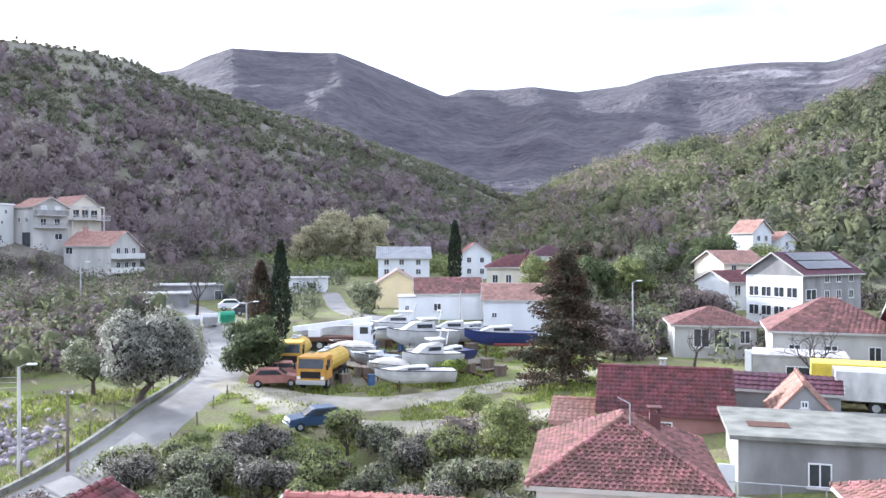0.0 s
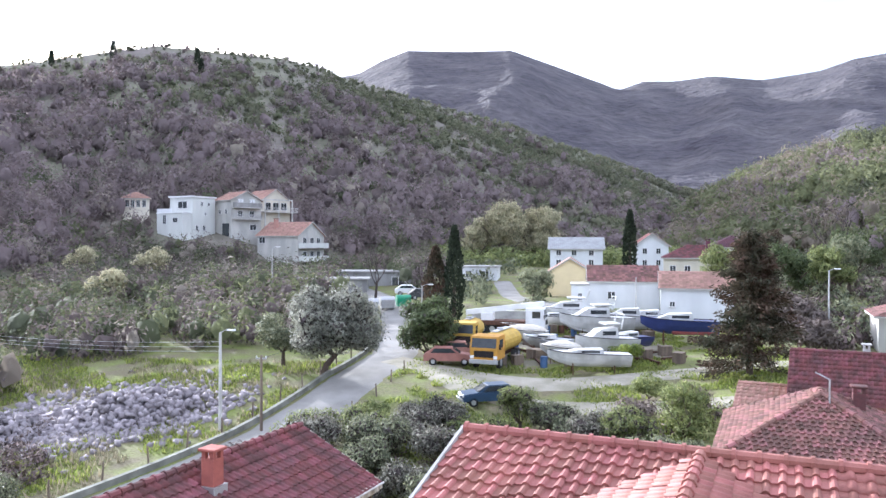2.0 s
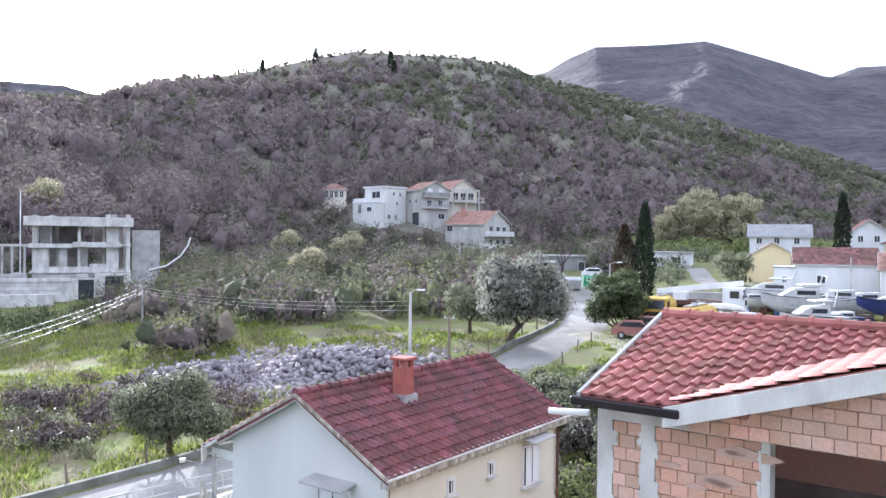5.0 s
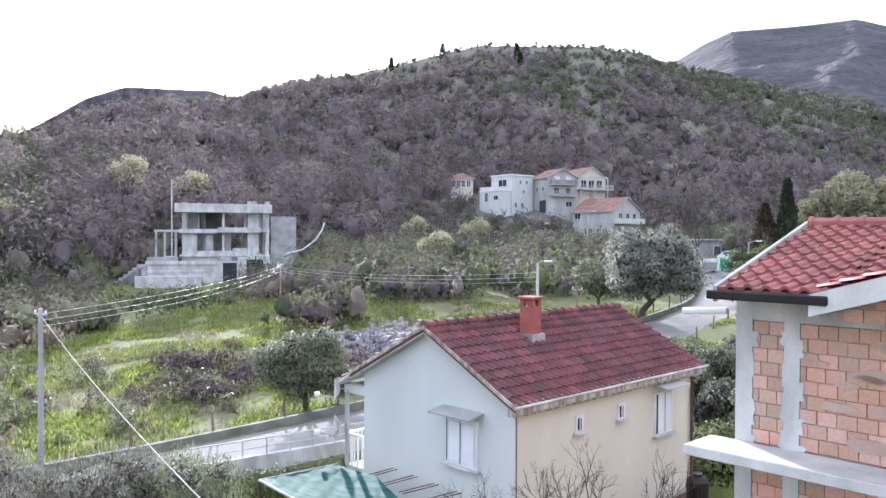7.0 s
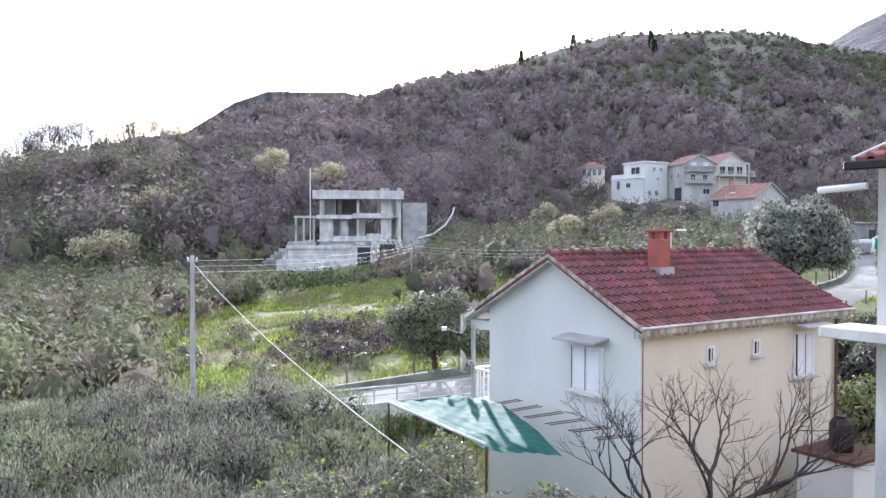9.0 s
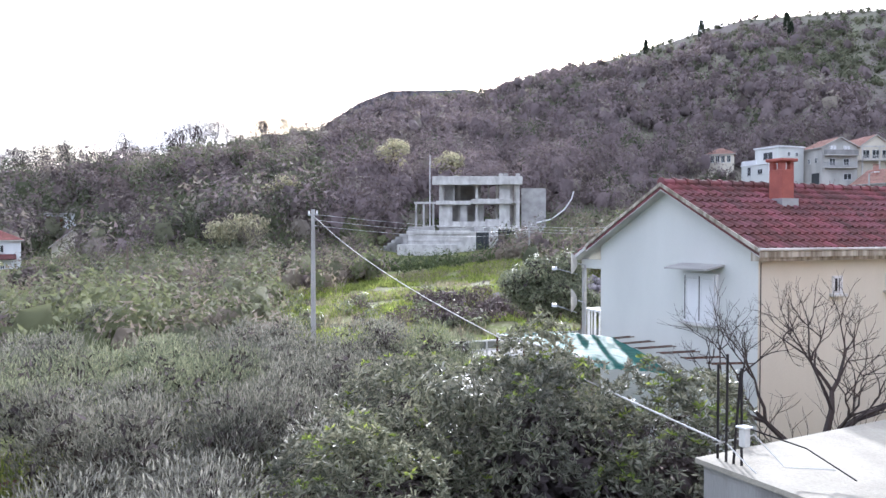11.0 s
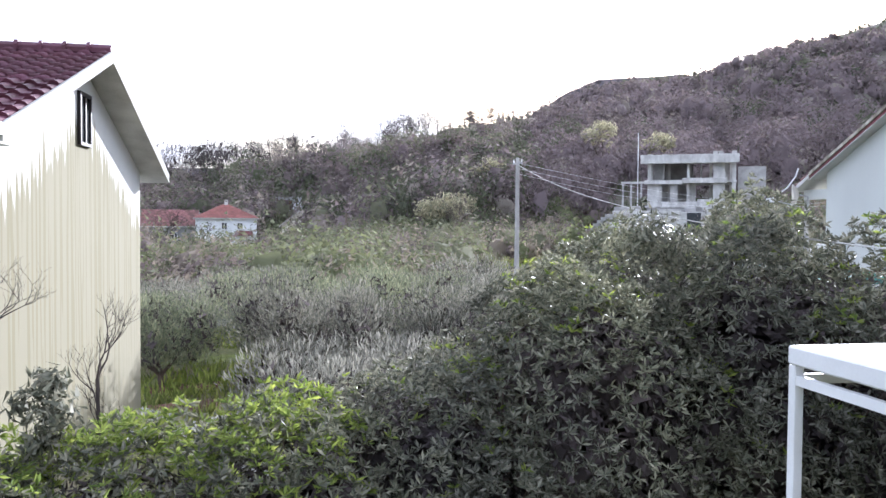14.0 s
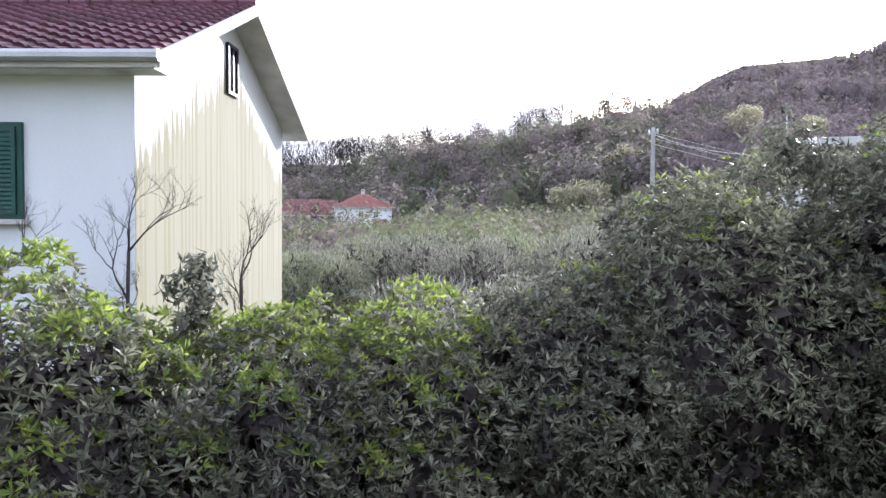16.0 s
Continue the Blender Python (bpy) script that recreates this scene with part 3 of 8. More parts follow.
def tile_slope(parent, a, b, c, d, material, w=0.27, l=0.34, h=0.07, pieces=0, name="roof_tile", plain=False):
    """Tiles on the slope a, b (eave, left to right), c, d (top, right to left), in rows from edge to edge."""
    a, b, c, d = (Vector(p) for p in (a, b, c, d))
    rows = max(1, round(((d - a).length + (c - b).length) / 2 / l))
    normal = (b - a).cross((c + d) / 2 - a).normalized()
    vs, fs, made, off = [], [], 0, 0
    rng = random.Random(len(parent.name) + int(a.x * 10))
    for r in range(rows):
        p, q = a.lerp(d, r / rows), b.lerp(c, r / rows)
        p2 = a.lerp(d, (r + 1) / rows)
        q2 = b.lerp(c, (r + 1) / rows)
        pm, qm = p.lerp(p2, 0.3), q.lerp(q2, 0.3)
        n = max(1, round((qm - pm).length / w))
        u = (qm - pm) / n
        up = ((p2 + q2) - (p + q)) / 2
        up = up - u.normalized() * up.dot(u.normalized())
        for k in range(n):
            o = pm + u * k - up * 0.3 + normal * (0.02 + rng.uniform(-0.006, 0.006))
            m = Matrix((u, up, normal * h)).transposed().to_4x4()
            m.translation = o
            if made < pieces:
                if material not in TILES:
                    TILES[material] = tile_mesh(material)
                t = new(name, TILES[material])
                t.parent = parent
                t.matrix_local = m
                made += 1
            else:
                mm = np.array(m)
                tv, tf = (PLAIN_V, PLAIN_F) if plain else (TILE_V, TILE_F)
                vs.append(tv @ mm[:3, :3].T + mm[:3, 3])
                fs.append(tf + off)
                off += len(tv)
    if vs:
        ob = from_arrays("roof_tiles", np.concatenate(vs), np.concatenate(fs), material + "_joined", parent, kind="stuff")
    return normal


def ridge_caps(parent, a, b, material, r=0.11, l=0.38):
    """Half-round caps along a ridge or hip."""
    a, b = Vector(a), Vector(b)
    n = max(1, round((b - a).length / l))
    d = (b - a) / n
    for k in range(n):
        bm = bmesh.new()
        tube(bm, [a + d * k, a + d * (k + 0.16), a + d * (k + 0.17), a + d * (k + 1.04)], [r * 1.28, r * 1.28, r, r * 0.95], 8)
        part("ridge_cap", bm, material, parent)


def window(parent, x, y, z, w, h, face="front", shutter="", bars=1, frame_mat="white_paint", sill=True, depth=0.06):
    """A window on a wall: its frame, panes, mullion and sill. x, y, z: middle of its lower edge; the face says which way it looks."""
    rot = {"front": 0, "right": 90, "back": 180, "left": -90}[face]
    win = new("window")
    win.parent = parent
    win.matrix_local = pose(x, y, z, 0, 0, rot)
    t = 0.06
    bm = bmesh.new()
    for v in ((-w / 2, -w / 2 + t, 0, h), (w / 2 - t, w / 2, 0, h), (-w / 2 + t, w / 2 - t, 0, t), (-w / 2 + t, w / 2 - t, h - t, h)):
        box(bm, v[0], v[1], -depth, 0.02, v[2], v[3])
    for k in range(bars):
        xm = -w / 2 + w * (k + 1) / (bars + 1)
        box(bm, xm - 0.03, xm + 0.03, -depth * 0.9, 0.015, t, h - t)
    part("window_frame", bm, frame_mat, win)
    if shutter:
        for s in range(2):
            x0 = -w / 2 + t + 0.01 + s * (w / 2 - t)
            x1 = x0 + w / 2 - t - 0.02
            bm = bmesh.new()
            box(bm, x0, x0 + 0.05, -depth - 0.03, -depth + 0.01, t, h - t)
            box(bm, x1 - 0.05, x1, -depth - 0.03, -depth + 0.01, t, h - t)
            box(bm, x0 + 0.05, x1 - 0.05, -depth - 0.028, -depth + 0.008, t, t + 0.06)
            box(bm, x0 + 0.05, x1 - 0.05, -depth - 0.028, -depth + 0.008, h - t - 0.06, h - t)
            sh = part("shutter", bm, shutter, win)
            n = max(4, int((h - 0.3) / 0.055))
            for k in range(n):
                zz = t + 0.07 + (h - 2 * t - 0.14) * k / n
                b2 = bmesh.new()
                poly(b2, [(x0 + 0.05, -depth - 0.025, zz), (x1 - 0.05, -depth - 0.025, zz), (x1 - 0.05, -depth + 0.0, zz + 0.05), (x0 + 0.05, -depth + 0.0, zz + 0.05)], (0, 0, 0.008))
                part("slat", b2, shutter, sh)
        # dark bars stand in for the shade in the gaps beside the shutters
        for xg in (-w / 2 + t - 0.005, -0.012):
            part("dark_gap", bx(xg, xg + 0.03, -depth - 0.034, -depth - 0.002, t, h - t), "dark_metal", win)
    else:
        part("pane", bx(-w / 2 + t, w / 2 - t, -0.03, 0.005, t, h - t), "dark_glass", win)
    if sill:
        part("sill", bx(-w / 2 - 0.08, w / 2 + 0.08, -depth - 0.09, 0.0, -0.07, -0.004, bevel=0.008), "concrete_light", win)
    return win


def chimney(parent, x, y, z0, z1, w, material="tile_orange", cap=True):
    ch = part("chimney", bx(x - w / 2, x + w / 2, y - w / 2, y + w / 2, z0, z1, bevel=0.015), material, parent)
    if cap:
        for sx, sy in ((-1, -1), (1, -1), (-1, 1), (1, 1)):
            cx, cy = x + sx * (w / 2 - 0.07), y + sy * (w / 2 - 0.07)
            part("chimney_post", bx(cx - 0.06, cx + 0.06, cy - 0.06, cy + 0.06, z1 + 0.003, z1 + 0.2), material, ch)
        part("chimney_cap", bx(x - w / 2 - 0.07, x + w / 2 + 0.07, y - w / 2 - 0.07, y + w / 2 + 0.07, z1 + 0.2, z1 + 0.28, bevel=0.02), material, ch)
    return ch


def house(label, x, y, tilt, w, d, base, eave, rise, roof="gable_u", wall="render_white", tile="tile_red", over=0.4, windows=(), name="house",
          tile_w=0.27, tile_l=0.34, pieces=0, fascia="render_old", caps=True, category="house", roof_label="", apex=0.5, smooth_roof="", slab="", deep=1.5, verge=0.17):
    """A house from its front-left corner; u goes right along the front, v goes back. Roofs: gable_u, gable_v, hip, flat."""
    th = thing(name, pose(x, y, base, 0, 0, -tilt), label, category)
    h = eave - base
    bm = bmesh.new()
    if roof == "gable_v":
        prof = [(0, 0, -deep), (w, 0, -deep), (w, 0, h), (w * apex, 0, h + rise - 0.08), (0, 0, h)]
        poly(bm, prof, (0, d, 0))
    elif roof == "gable_u":
        prof = [(0, 0, -deep), (0, d, -deep), (0, d, h), (0, d * apex, h + rise - 0.08), (0, 0, h)]
        poly(bm, prof, (w, 0, 0))
    else:
        box(bm, 0, w, 0, d, -deep, h)
    part("wall", bm, wall, th)
    o, t = over, 0.14
    slopes = []
    k = rise / (d * apex) if roof == "gable_u" else rise / (w * apex)
    if roof == "gable_u":
        zl = h - o * k
        k2 = rise / (d * (1 - apex))
        zb = h - o * k2
        slopes = [((-o, -o, zl), (w + o, -o, zl), (w + o, d * apex, h + rise), (-o, d * apex, h + rise)),
                  ((w + o, d + o, zb), (-o, d + o, zb), (-o, d * apex, h + rise), (w + o, d * apex, h + rise))]
        ridges = [((-o, d * apex, h + rise + 0.03), (w + o, d * apex, h + rise + 0.03))]
    elif roof == "gable_v":
        zl = h - o * k
        k2 = rise / (w * (1 - apex))
        zb = h - o * k2
        slopes = [((w + o, -o, zb), (w + o, d + o, zb), (w * apex, d + o, h + rise), (w * apex, -o, h + rise)),
                  ((-o, d + o, zl), (-o, -o, zl), (w * apex, -o, h + rise), (w * apex, d + o, h + rise))]
        ridges = [((w * apex, -o, h + rise + 0.03), (w * apex, d + o, h + rise + 0.03))]
    elif roof == "hip":
        m = min(w, d) / 2 + o
        z0 = h - 0.05
        A, B, C, D = (-o, -o, z0), (w + o, -o, z0), (w + o, d + o, z0), (-o, d + o, z0)
        if w >= d:
            P, Q = (-o + m, d / 2, h + rise), (w + o - m, d / 2, h + rise)
            slopes = [(A, B, Q, P), (B, C, Q, Q), (C, D, P, Q), (D, A, P, P)]
        else:
            P, Q = (w / 2, -o + m, h + rise), (w / 2, d + o - m, h + rise)
            slopes = [(A, B, P, P), (B, C, Q, P), (C, D, Q, Q), (D, A, P, Q)]
        ridges = [(A, P), (B, P if w < d else Q), (P, Q)] if (Vector(P) - Vector(Q)).length > 0.3 else [(A, P), (B, P)]
        ridges += [(C, Q), (D, Q if w < d else P)]
    if roof == "flat":
        part("roof", bx(-o, w + o, -o, d + o, h + 0.002, h + rise, bevel=0.02), smooth_roof or "concrete", th, roof_label)
    else:
        bm = bmesh.new()
        for s in slopes:
            pts = [Vector(p) for p in s]
            if (pts[2] - pts[3]).length < 1e-4:
                pts = pts[:3]
            poly(bm, [tuple(p) for p in pts], (0, 0, -t))
        rf = part("roof", bm, tile + "_joined", th, roof_label)
        for s in slopes if slab else ():
            part("soffit", poly(bmesh.new(), [tuple(Vector(p) - Vector((0, 0, t + 0.004))) for p in s], (0, 0, -0.022)), slab, rf)
        for s in slopes:
            a, b, c, e = (Vector(p) for p in s)
            mid = (c + e) / 2
            out = (a - mid)
            out = Vector((out.x, out.y, 0)) - (b - a).normalized() * out.dot((b - a).normalized())
            out = Vector((out.x, out.y, 0)).normalized() * 0.03
            lift = Vector((0, 0, -0.004))
            part("eave_board", poly(bmesh.new(), [tuple(a + lift), tuple(b + lift), tuple(b + Vector((0, 0, -t - 0.03))), tuple(a + Vector((0, 0, -t - 0.03)))], tuple(out)), fascia, rf)
            if roof != "hip":
                for p, q, sd in ((a, e, -1), (b, c, 1)):
                    along = (b - a).normalized() * 0.035 * sd
                    part("barge_board", poly(bmesh.new(), [tuple(p + Vector((0, 0, 0.03))), tuple(q + Vector((0, 0, 0.03))), tuple(q + Vector((0, 0, -verge))), tuple(p + Vector((0, 0, -verge)))], tuple(along)), fascia, rf)
        for i, s in enumerate(slopes):
            tile_slope(rf, *s, tile, tile_w, tile_l, pieces=pieces if i == 0 else 0, plain=tile_w > 0.35)
        if caps:
            for a, b in ridges:
                ridge_caps(rf, a, b, tile)
    for wd in windows:
        face, u, z, ww, hh = wd[:5]
        px, py = {"front": (u, -0.004), "right": (w + 0.004, u), "left": (-0.004, u), "back": (u, d + 0.004)}[face]
        window(th, px, py, z, ww, hh, face, *wd[5:])
    return th


def balcony(th, face, u0, u1, z, depth, w, d, rail="white_paint", solid=True):
    """A balcony slab with a parapet on a face of a house."""
    rot = {"front": pose(0, 0, 0), "right": pose(w, 0, 0, 0, 0, 90), "left": pose(0, d, 0, 0, 0, -90)}[face]
    b = part("balcony", bx(u0, u1, -depth, 0.0, z - 0.16, z, bevel=0.01), "concrete_light", th)
    b.matrix_local = rot
    if solid:
        bm = bmesh.new()
        box(bm, u0, u1, -depth, -depth + 0.1, z + 0.003, z + 0.95)
        box(bm, u0, u0 + 0.1, -depth + 0.103, -0.003, z + 0.003, z + 0.95)
        box(bm, u1 - 0.1, u1, -depth + 0.103, -0.003, z + 0.003, z + 0.95)
        part("parapet", bm, rail, b)
    else:
        n = int((u1 - u0) / 0.14)
        for k in range(n + 1):
            xx = u0 + (u1 - u0 - 0.03) * k / n
            part("baluster", bx(xx, xx + 0.03, -depth + 0.02, -depth + 0.05, z + 0.003, z + 0.9), rail, b)
        for yy in (0.2, 0.45, 0.7):
            for xx in (u0, u1 - 0.03):
                part("baluster", bx(xx, xx + 0.03, -depth * yy - 0.015, -depth * yy + 0.015, z + 0.003, z + 0.9), rail, b)
        bm = bmesh.new()
        box(bm, u0 - 0.02, u1 + 0.02, -depth, -depth + 0.07, z + 0.903, z + 0.96)
        box(bm, u0 - 0.02, u0 + 0.05, -depth + 0.073, 0, z + 0.903, z + 0.96)
        box(bm, u1 - 0.05, u1 + 0.02, -depth + 0.073, 0, z + 0.903, z + 0.96)
        part("handrail", bm, rail, b)
    return b


TILT = 16.0
# white house with a weathered red gable roof beside the lane
H = house("white two-storey house with a weathered red tile gable roof", -13.25, 18.66, TILT, 5.7, 8.3, 1.1, 6.85, 1.45, "gable_v", wall="render_pale", tile="tile_old", over=0.3, pieces=300, fascia="drip_concrete", slab="concrete_light", verge=0.06,
          tile_w=0.25, tile_l=0.36, windows=(("front", 4.0, 3.78, 1.1, 1.2, "white_paint"), ("right", 2.5, 4.54, 0.32, 0.42, "white_paint"), ("right", 4.4, 4.57, 0.32, 0.42, "white_paint"),
                                             ("right", 6.6, 3.8, 0.95, 1.25, "white_paint")))
part("side_render", bx(5.701, 5.715, 0.0, 8.3, -1.0, 5.35), "render_cream", H, "cream rendered side wall")
# flat canopies over the shuttered windows
for face_m, u, z in ((pose(4.0, 0, 5.08), 0.72, 0), (pose(5.7, 6.6, 5.2, 0, 0, 90), 0.65, 0)):
    part("window_canopy", poly(bmesh.new(), [(-u, -0.55, 0.0), (u, -0.55, 0.0), (u, 0.0, 0.1), (-u, 0.0, 0.1)], (0, 0, 0.045)), "concrete", H).matrix_local = face_m
chimney(H, 3.72, 2.95, 5.9, 7.6, 0.43, "chimney_red")
part("flashing", bx(3.43, 4.01, 2.66, 3.24, 6.0, 6.85), "grey_metal", H)
# soffit band and gutter on the eave
part("eave_board", bx(5.72, 5.95, -0.25, 8.55, 5.34, 5.66), "drip_concrete", H, "stained concrete eave board")
gut = part("gutter", tube(bmesh.new(), [(6.04, -0.35, 5.6), (6.04, 8.65, 5.6)], 0.035), "concrete_light", H)
part("downpipe", tube(bmesh.new(), [(5.8, 8.15, 5.4), (5.8, 8.15, -1.0)], 0.045), "rust", H)
part("cable", tube(bmesh.new(), [(5.72, 0.06, 5.3), (5.72, 0.06, 0.0)], 0.012, 5), "dark_metal", H)
# side balcony under the long left slope
balcony(H, "left", 0.05, 8.2, 2.75, 1.0, 5.7, 8.3, "white_paint", False)
SL = 1.45 / 2.85                      # fall of the roof
ox0, oz0, ox1, oz1 = -0.345, 5.75 - 0.345 * SL, -1.0, 5.75 - 1.0 * SL
carry = part("balcony_roof", poly(bmesh.new(), [(ox1, -0.3, oz1), (ox0, -0.3, oz0), (ox0, 8.6, oz0), (ox1, 8.6, oz1)], (0, 0, -0.1)), "concrete_light", H, "roof slope carried out over the balcony")
tile_slope(carry, (ox1, 8.6, oz1), (ox1, -0.3, oz1), (ox0, -0.3, oz0), (ox0, 8.6, oz0), "tile_old", 0.25, 0.36)
part("wall_plate", bx(-0.95, -0.002, 0.0, 0.2, 4.92, 5.18), "render_pale", H)
part("balcony_post", bx(-0.95, -0.85, 0.02, 0.12, 2.755, 4.91), "concrete", H)
part("balcony_post", bx(-0.95, -0.85, 8.0, 8.1, 2.755, 5.1), "concrete", H)
part("balcony_door", bx(-0.03, -0.004, 1.2, 2.1, 2.76, 4.5), "dark_glass", H, "dark glazed balcony door")
part("balcony_window", bx(-0.03, -0.004, 4.2, 5.4, 3.4, 4.5), "dark_glass", H)

# the unfinished brick house, its blocks bare between concrete columns
B = thing("house", pose(-2.2, 13.2, 1.0, 0, 0, -TILT), "unfinished bare brick house with concrete columns and new red roof", "house")
BW, BD, BE = 9.5, 5.3, 8.88          # width, depth and eave height over its base
FL = 6.5                              # upper floor over the base
bm = bmesh.new()
box(bm, 0.0, 0.26, 0, 0.3, -1.0, BE - 0.1)
part("column", bm, "concrete_light", B)
part("column", bx(0.74, 0.97, -0.004, 0.3, -1.0, BE - 0.5), "concrete_light", B)
part("column", bx(2.55, 2.67, 0.01, 0.3, FL, BE - 0.5), "concrete_light", B)
part("column", bx(5.2, 5.5, 0, 0.3, -1.0, BE - 0.5), "concrete_light", B)
part("column", bx(BW - 0.3, BW, 0, 0.3, -1.0, BE - 0.1), "concrete_light", B)
part("beam", bx(0.262, BW - 0.302, -0.006, 0.3, BE - 0.5, BE - 0.1), "concrete_light", B)
part("mortar_bed", bx(0.262, 0.738, 0.05, 0.28, -1.0, BE - 0.502), "mortar", B)
part("mortar_bed", bx(0.972, 2.548, 0.05, 0.28, -1.0, BE - 0.502), "mortar", B)
part("mortar_bed", bx(2.55, 5.198, 0.05, 0.28, -1.0, FL - 0.2), "mortar", B)
part("mortar_bed", bx(5.502, BW - 0.302, 0.05, 0.28, -1.0, BE - 0.502), "mortar", B)
part("side_wall", bx(0.03, 0.25, 0.302, BD, -1.0, BE), "mortar", B)
part("side_wall", bx(BW - 0.25, BW - 0.03, 0.302, BD, -1.0, BE), "mortar", B)
part("rear_wall", bx(0.252, BW - 0.252, BD - 0.25, BD, -1.0, BE), "brick", B, "inner brick wall of the empty upper room")
part("inner_floor", bx(0.252, BW - 0.252, 0.302, BD - 0.252, FL - 0.2, FL), "concrete", B)
part("porch_slab", bx(-0.4, BW + 0.3, -0.85, -0.002, FL - 0.16, FL, bevel=0.015), "concrete_light", B, "pale concrete porch slab")
BRICK = bpy.data.meshes.new("brick")
bmb = bx(0, 1, 0, 1, 0, 1, bevel=0.03)
bmb.to_mesh(BRICK)
bmb.free()
BRICK.materials.append(M["brick"])
BCOUNT = [0]


def bricks(parent, u0, u1, z0, z1, v0=0.012, bw=0.27, bh=0.2, inside=None):
    """Courses of hollow blocks, each a piece, on the mortar bed of a front wall."""
    rng = random.Random(int(u0 * 100 + z0 * 10))
    rows = round((z1 - z0) / bh)
    for r in range(rows):
        x = u0 - (bw * 0.5 if r % 2 else 0) - rng.uniform(0, 0.05)
        while x < u1 - 0.03:
            a, b = max(x, u0) + 0.006, min(x + bw, u1) - 0.006
            zz = z0 + (z1 - z0) * r / rows
            if b - a > 0.05 and (inside is None or inside((a + b) / 2, zz + bh / 2)):
                ob = new("brick", BRICK)
                ob.parent = parent
                ob.matrix_local = Matrix.Translation((a, v0 + rng.uniform(-0.008, 0.012), zz + rng.uniform(0.004, 0.01))) @ Matrix.Rotation(rng.gauss(0, 0.006), 4, "Y") @ Matrix.Diagonal((b - a, 0.1, (z1 - z0) / rows - 0.014, 1))
            x += bw


bricks(B, 0.262, 0.738, FL + 0.01, BE - 0.51)
bricks(B, 0.972, 2.548, FL + 0.01, BE - 0.51)
bricks(B, 5.51, 7.6, FL + 0.01, BE - 0.51)
bricks(B, 0.262, 0.738, FL - 2.6, FL - 0.2)
bricks(B, 0.972, 4.6, FL - 2.1, FL - 0.2)
# its roof: a long slope with a lower gable that faces the porch
rf = part("roof", bmesh.new(), "tile_red_joined", B, "new red interlocking tile roof with white boards")
RZ = BE + 0.96                        # ridge height
EO = 0.75
bm = bmesh.new()
GC, GH, GT = 4.65, 3.15, BE + 0.98    # middle, half width and top of the front gable
G0, G1 = GC - GH + 0.15, GC + GH - 0.15


def slope_z(v):
    return BE + (v + EO) * (RZ - BE) / (BD / 2 + EO)


planes = []
for u0, u1, v0 in ((0.08, G0, -EO), (G0, G0 + 0.85, -EO + 0.2), (G0 + 0.85, G1 - 0.85, 0.3), (G1 - 0.85, G1, -EO + 0.2), (G1, BW + 0.3, -EO)):
    planes.append(([(u0, v0, slope_z(v0) - 0.02), (u1, v0, slope_z(v0) - 0.02), (u1, BD / 2, RZ), (u0, BD / 2, RZ)], -0.13))
planes.append(([(GC - GH, -EO - 0.02, BE + 0.02), (GC, -EO - 0.02, GT), (GC, BD / 2 - 0.25, GT), (GC - GH, -EO + 0.25, BE + 0.06)], -0.1))
planes.append(([(GC, -EO - 0.02, GT), (GC + GH, -EO - 0.02, BE + 0.02), (GC + GH, -EO + 0.25, BE + 0.06), (GC, BD / 2 - 0.25, GT)], -0.1))
for pts, thick in planes:
    part("roof_plane", poly(bmesh.new(), pts, (0, 0, thick)), "tile_red_joined", rf)
poly(bm, [(BW + 0.3, BD + EO, BE - 0.02), (0.08, BD + EO, BE - 0.02), (0.08, BD / 2, RZ), (BW + 0.3, BD / 2, RZ)], (0, 0, -0.13))
bm.to_mesh(rf.data)
bm.free()
for u0, u1, v0, n in ((0.08, G0, -EO, 80), (G0, G0 + 0.85, -EO + 0.2, 30), (G0 + 0.85, G1 - 0.85, 0.3, 190), (G1 - 0.85, G1, -EO + 0.2, 0), (G1, BW + 0.3, -EO, 0)):
    tile_slope(rf, (u0, v0, slope_z(v0)), (u1, v0, slope_z(v0)), (u1, BD / 2, RZ), (u0, BD / 2, RZ), "tile_red", 0.25, 0.34, 0.075, n)
tile_slope(rf, (BW + 0.3, BD + EO, BE), (0.08, BD + EO, BE), (0.08, BD / 2, RZ), (BW + 0.3, BD / 2, RZ), "tile_red", 0.25, 0.34, 0.075)
tile_slope(rf, (GC - GH, -EO + 0.3, BE + 0.05), (GC - GH, -EO, BE + 0.05), (GC, -EO, GT + 0.03), (GC, BD / 2 - 0.25, GT + 0.03), "tile_red", 0.25, 0.34, 0.05)
tile_slope(rf, (GC + GH, -EO, BE + 0.05), (GC + GH, -EO + 0.3, BE + 0.05), (GC, BD / 2 - 0.25, GT + 0.03), (GC, -EO, GT + 0.03), "tile_red", 0.25, 0.34, 0.05)
ridge_caps(rf, (0.08, BD / 2, RZ + 0.05), (BW + 0.3, BD / 2, RZ + 0.05), "tile_red", 0.1, 0.42)
ridge_caps(rf, (GC, -EO + 0.06, GT + 0.03), (GC, BD / 2 - 0.3, GT + 0.06), "tile_red", 0.1, 0.36)
part("barge_board", poly(bmesh.new(), [(0.01, -EO - 0.03, BE - 0.2), (0.01, BD / 2, RZ - 0.12), (0.01, BD / 2, RZ + 0.09), (0.01, -EO - 0.03, BE + 0.03)], (0.06, 0, 0)), "concrete", rf)
for sgn in (-1, 1):
    part("barge_board", poly(bmesh.new(), [(GC + sgn * (GH + 0.1), -EO - 0.08, BE - 0.32), (GC, -EO - 0.08, GT - 0.3), (GC, -EO - 0.08, GT - 0.02), (GC + sgn * (GH + 0.1), -EO - 0.08, BE - 0.02)], (0, 0.05, 0)), "concrete_light", rf)
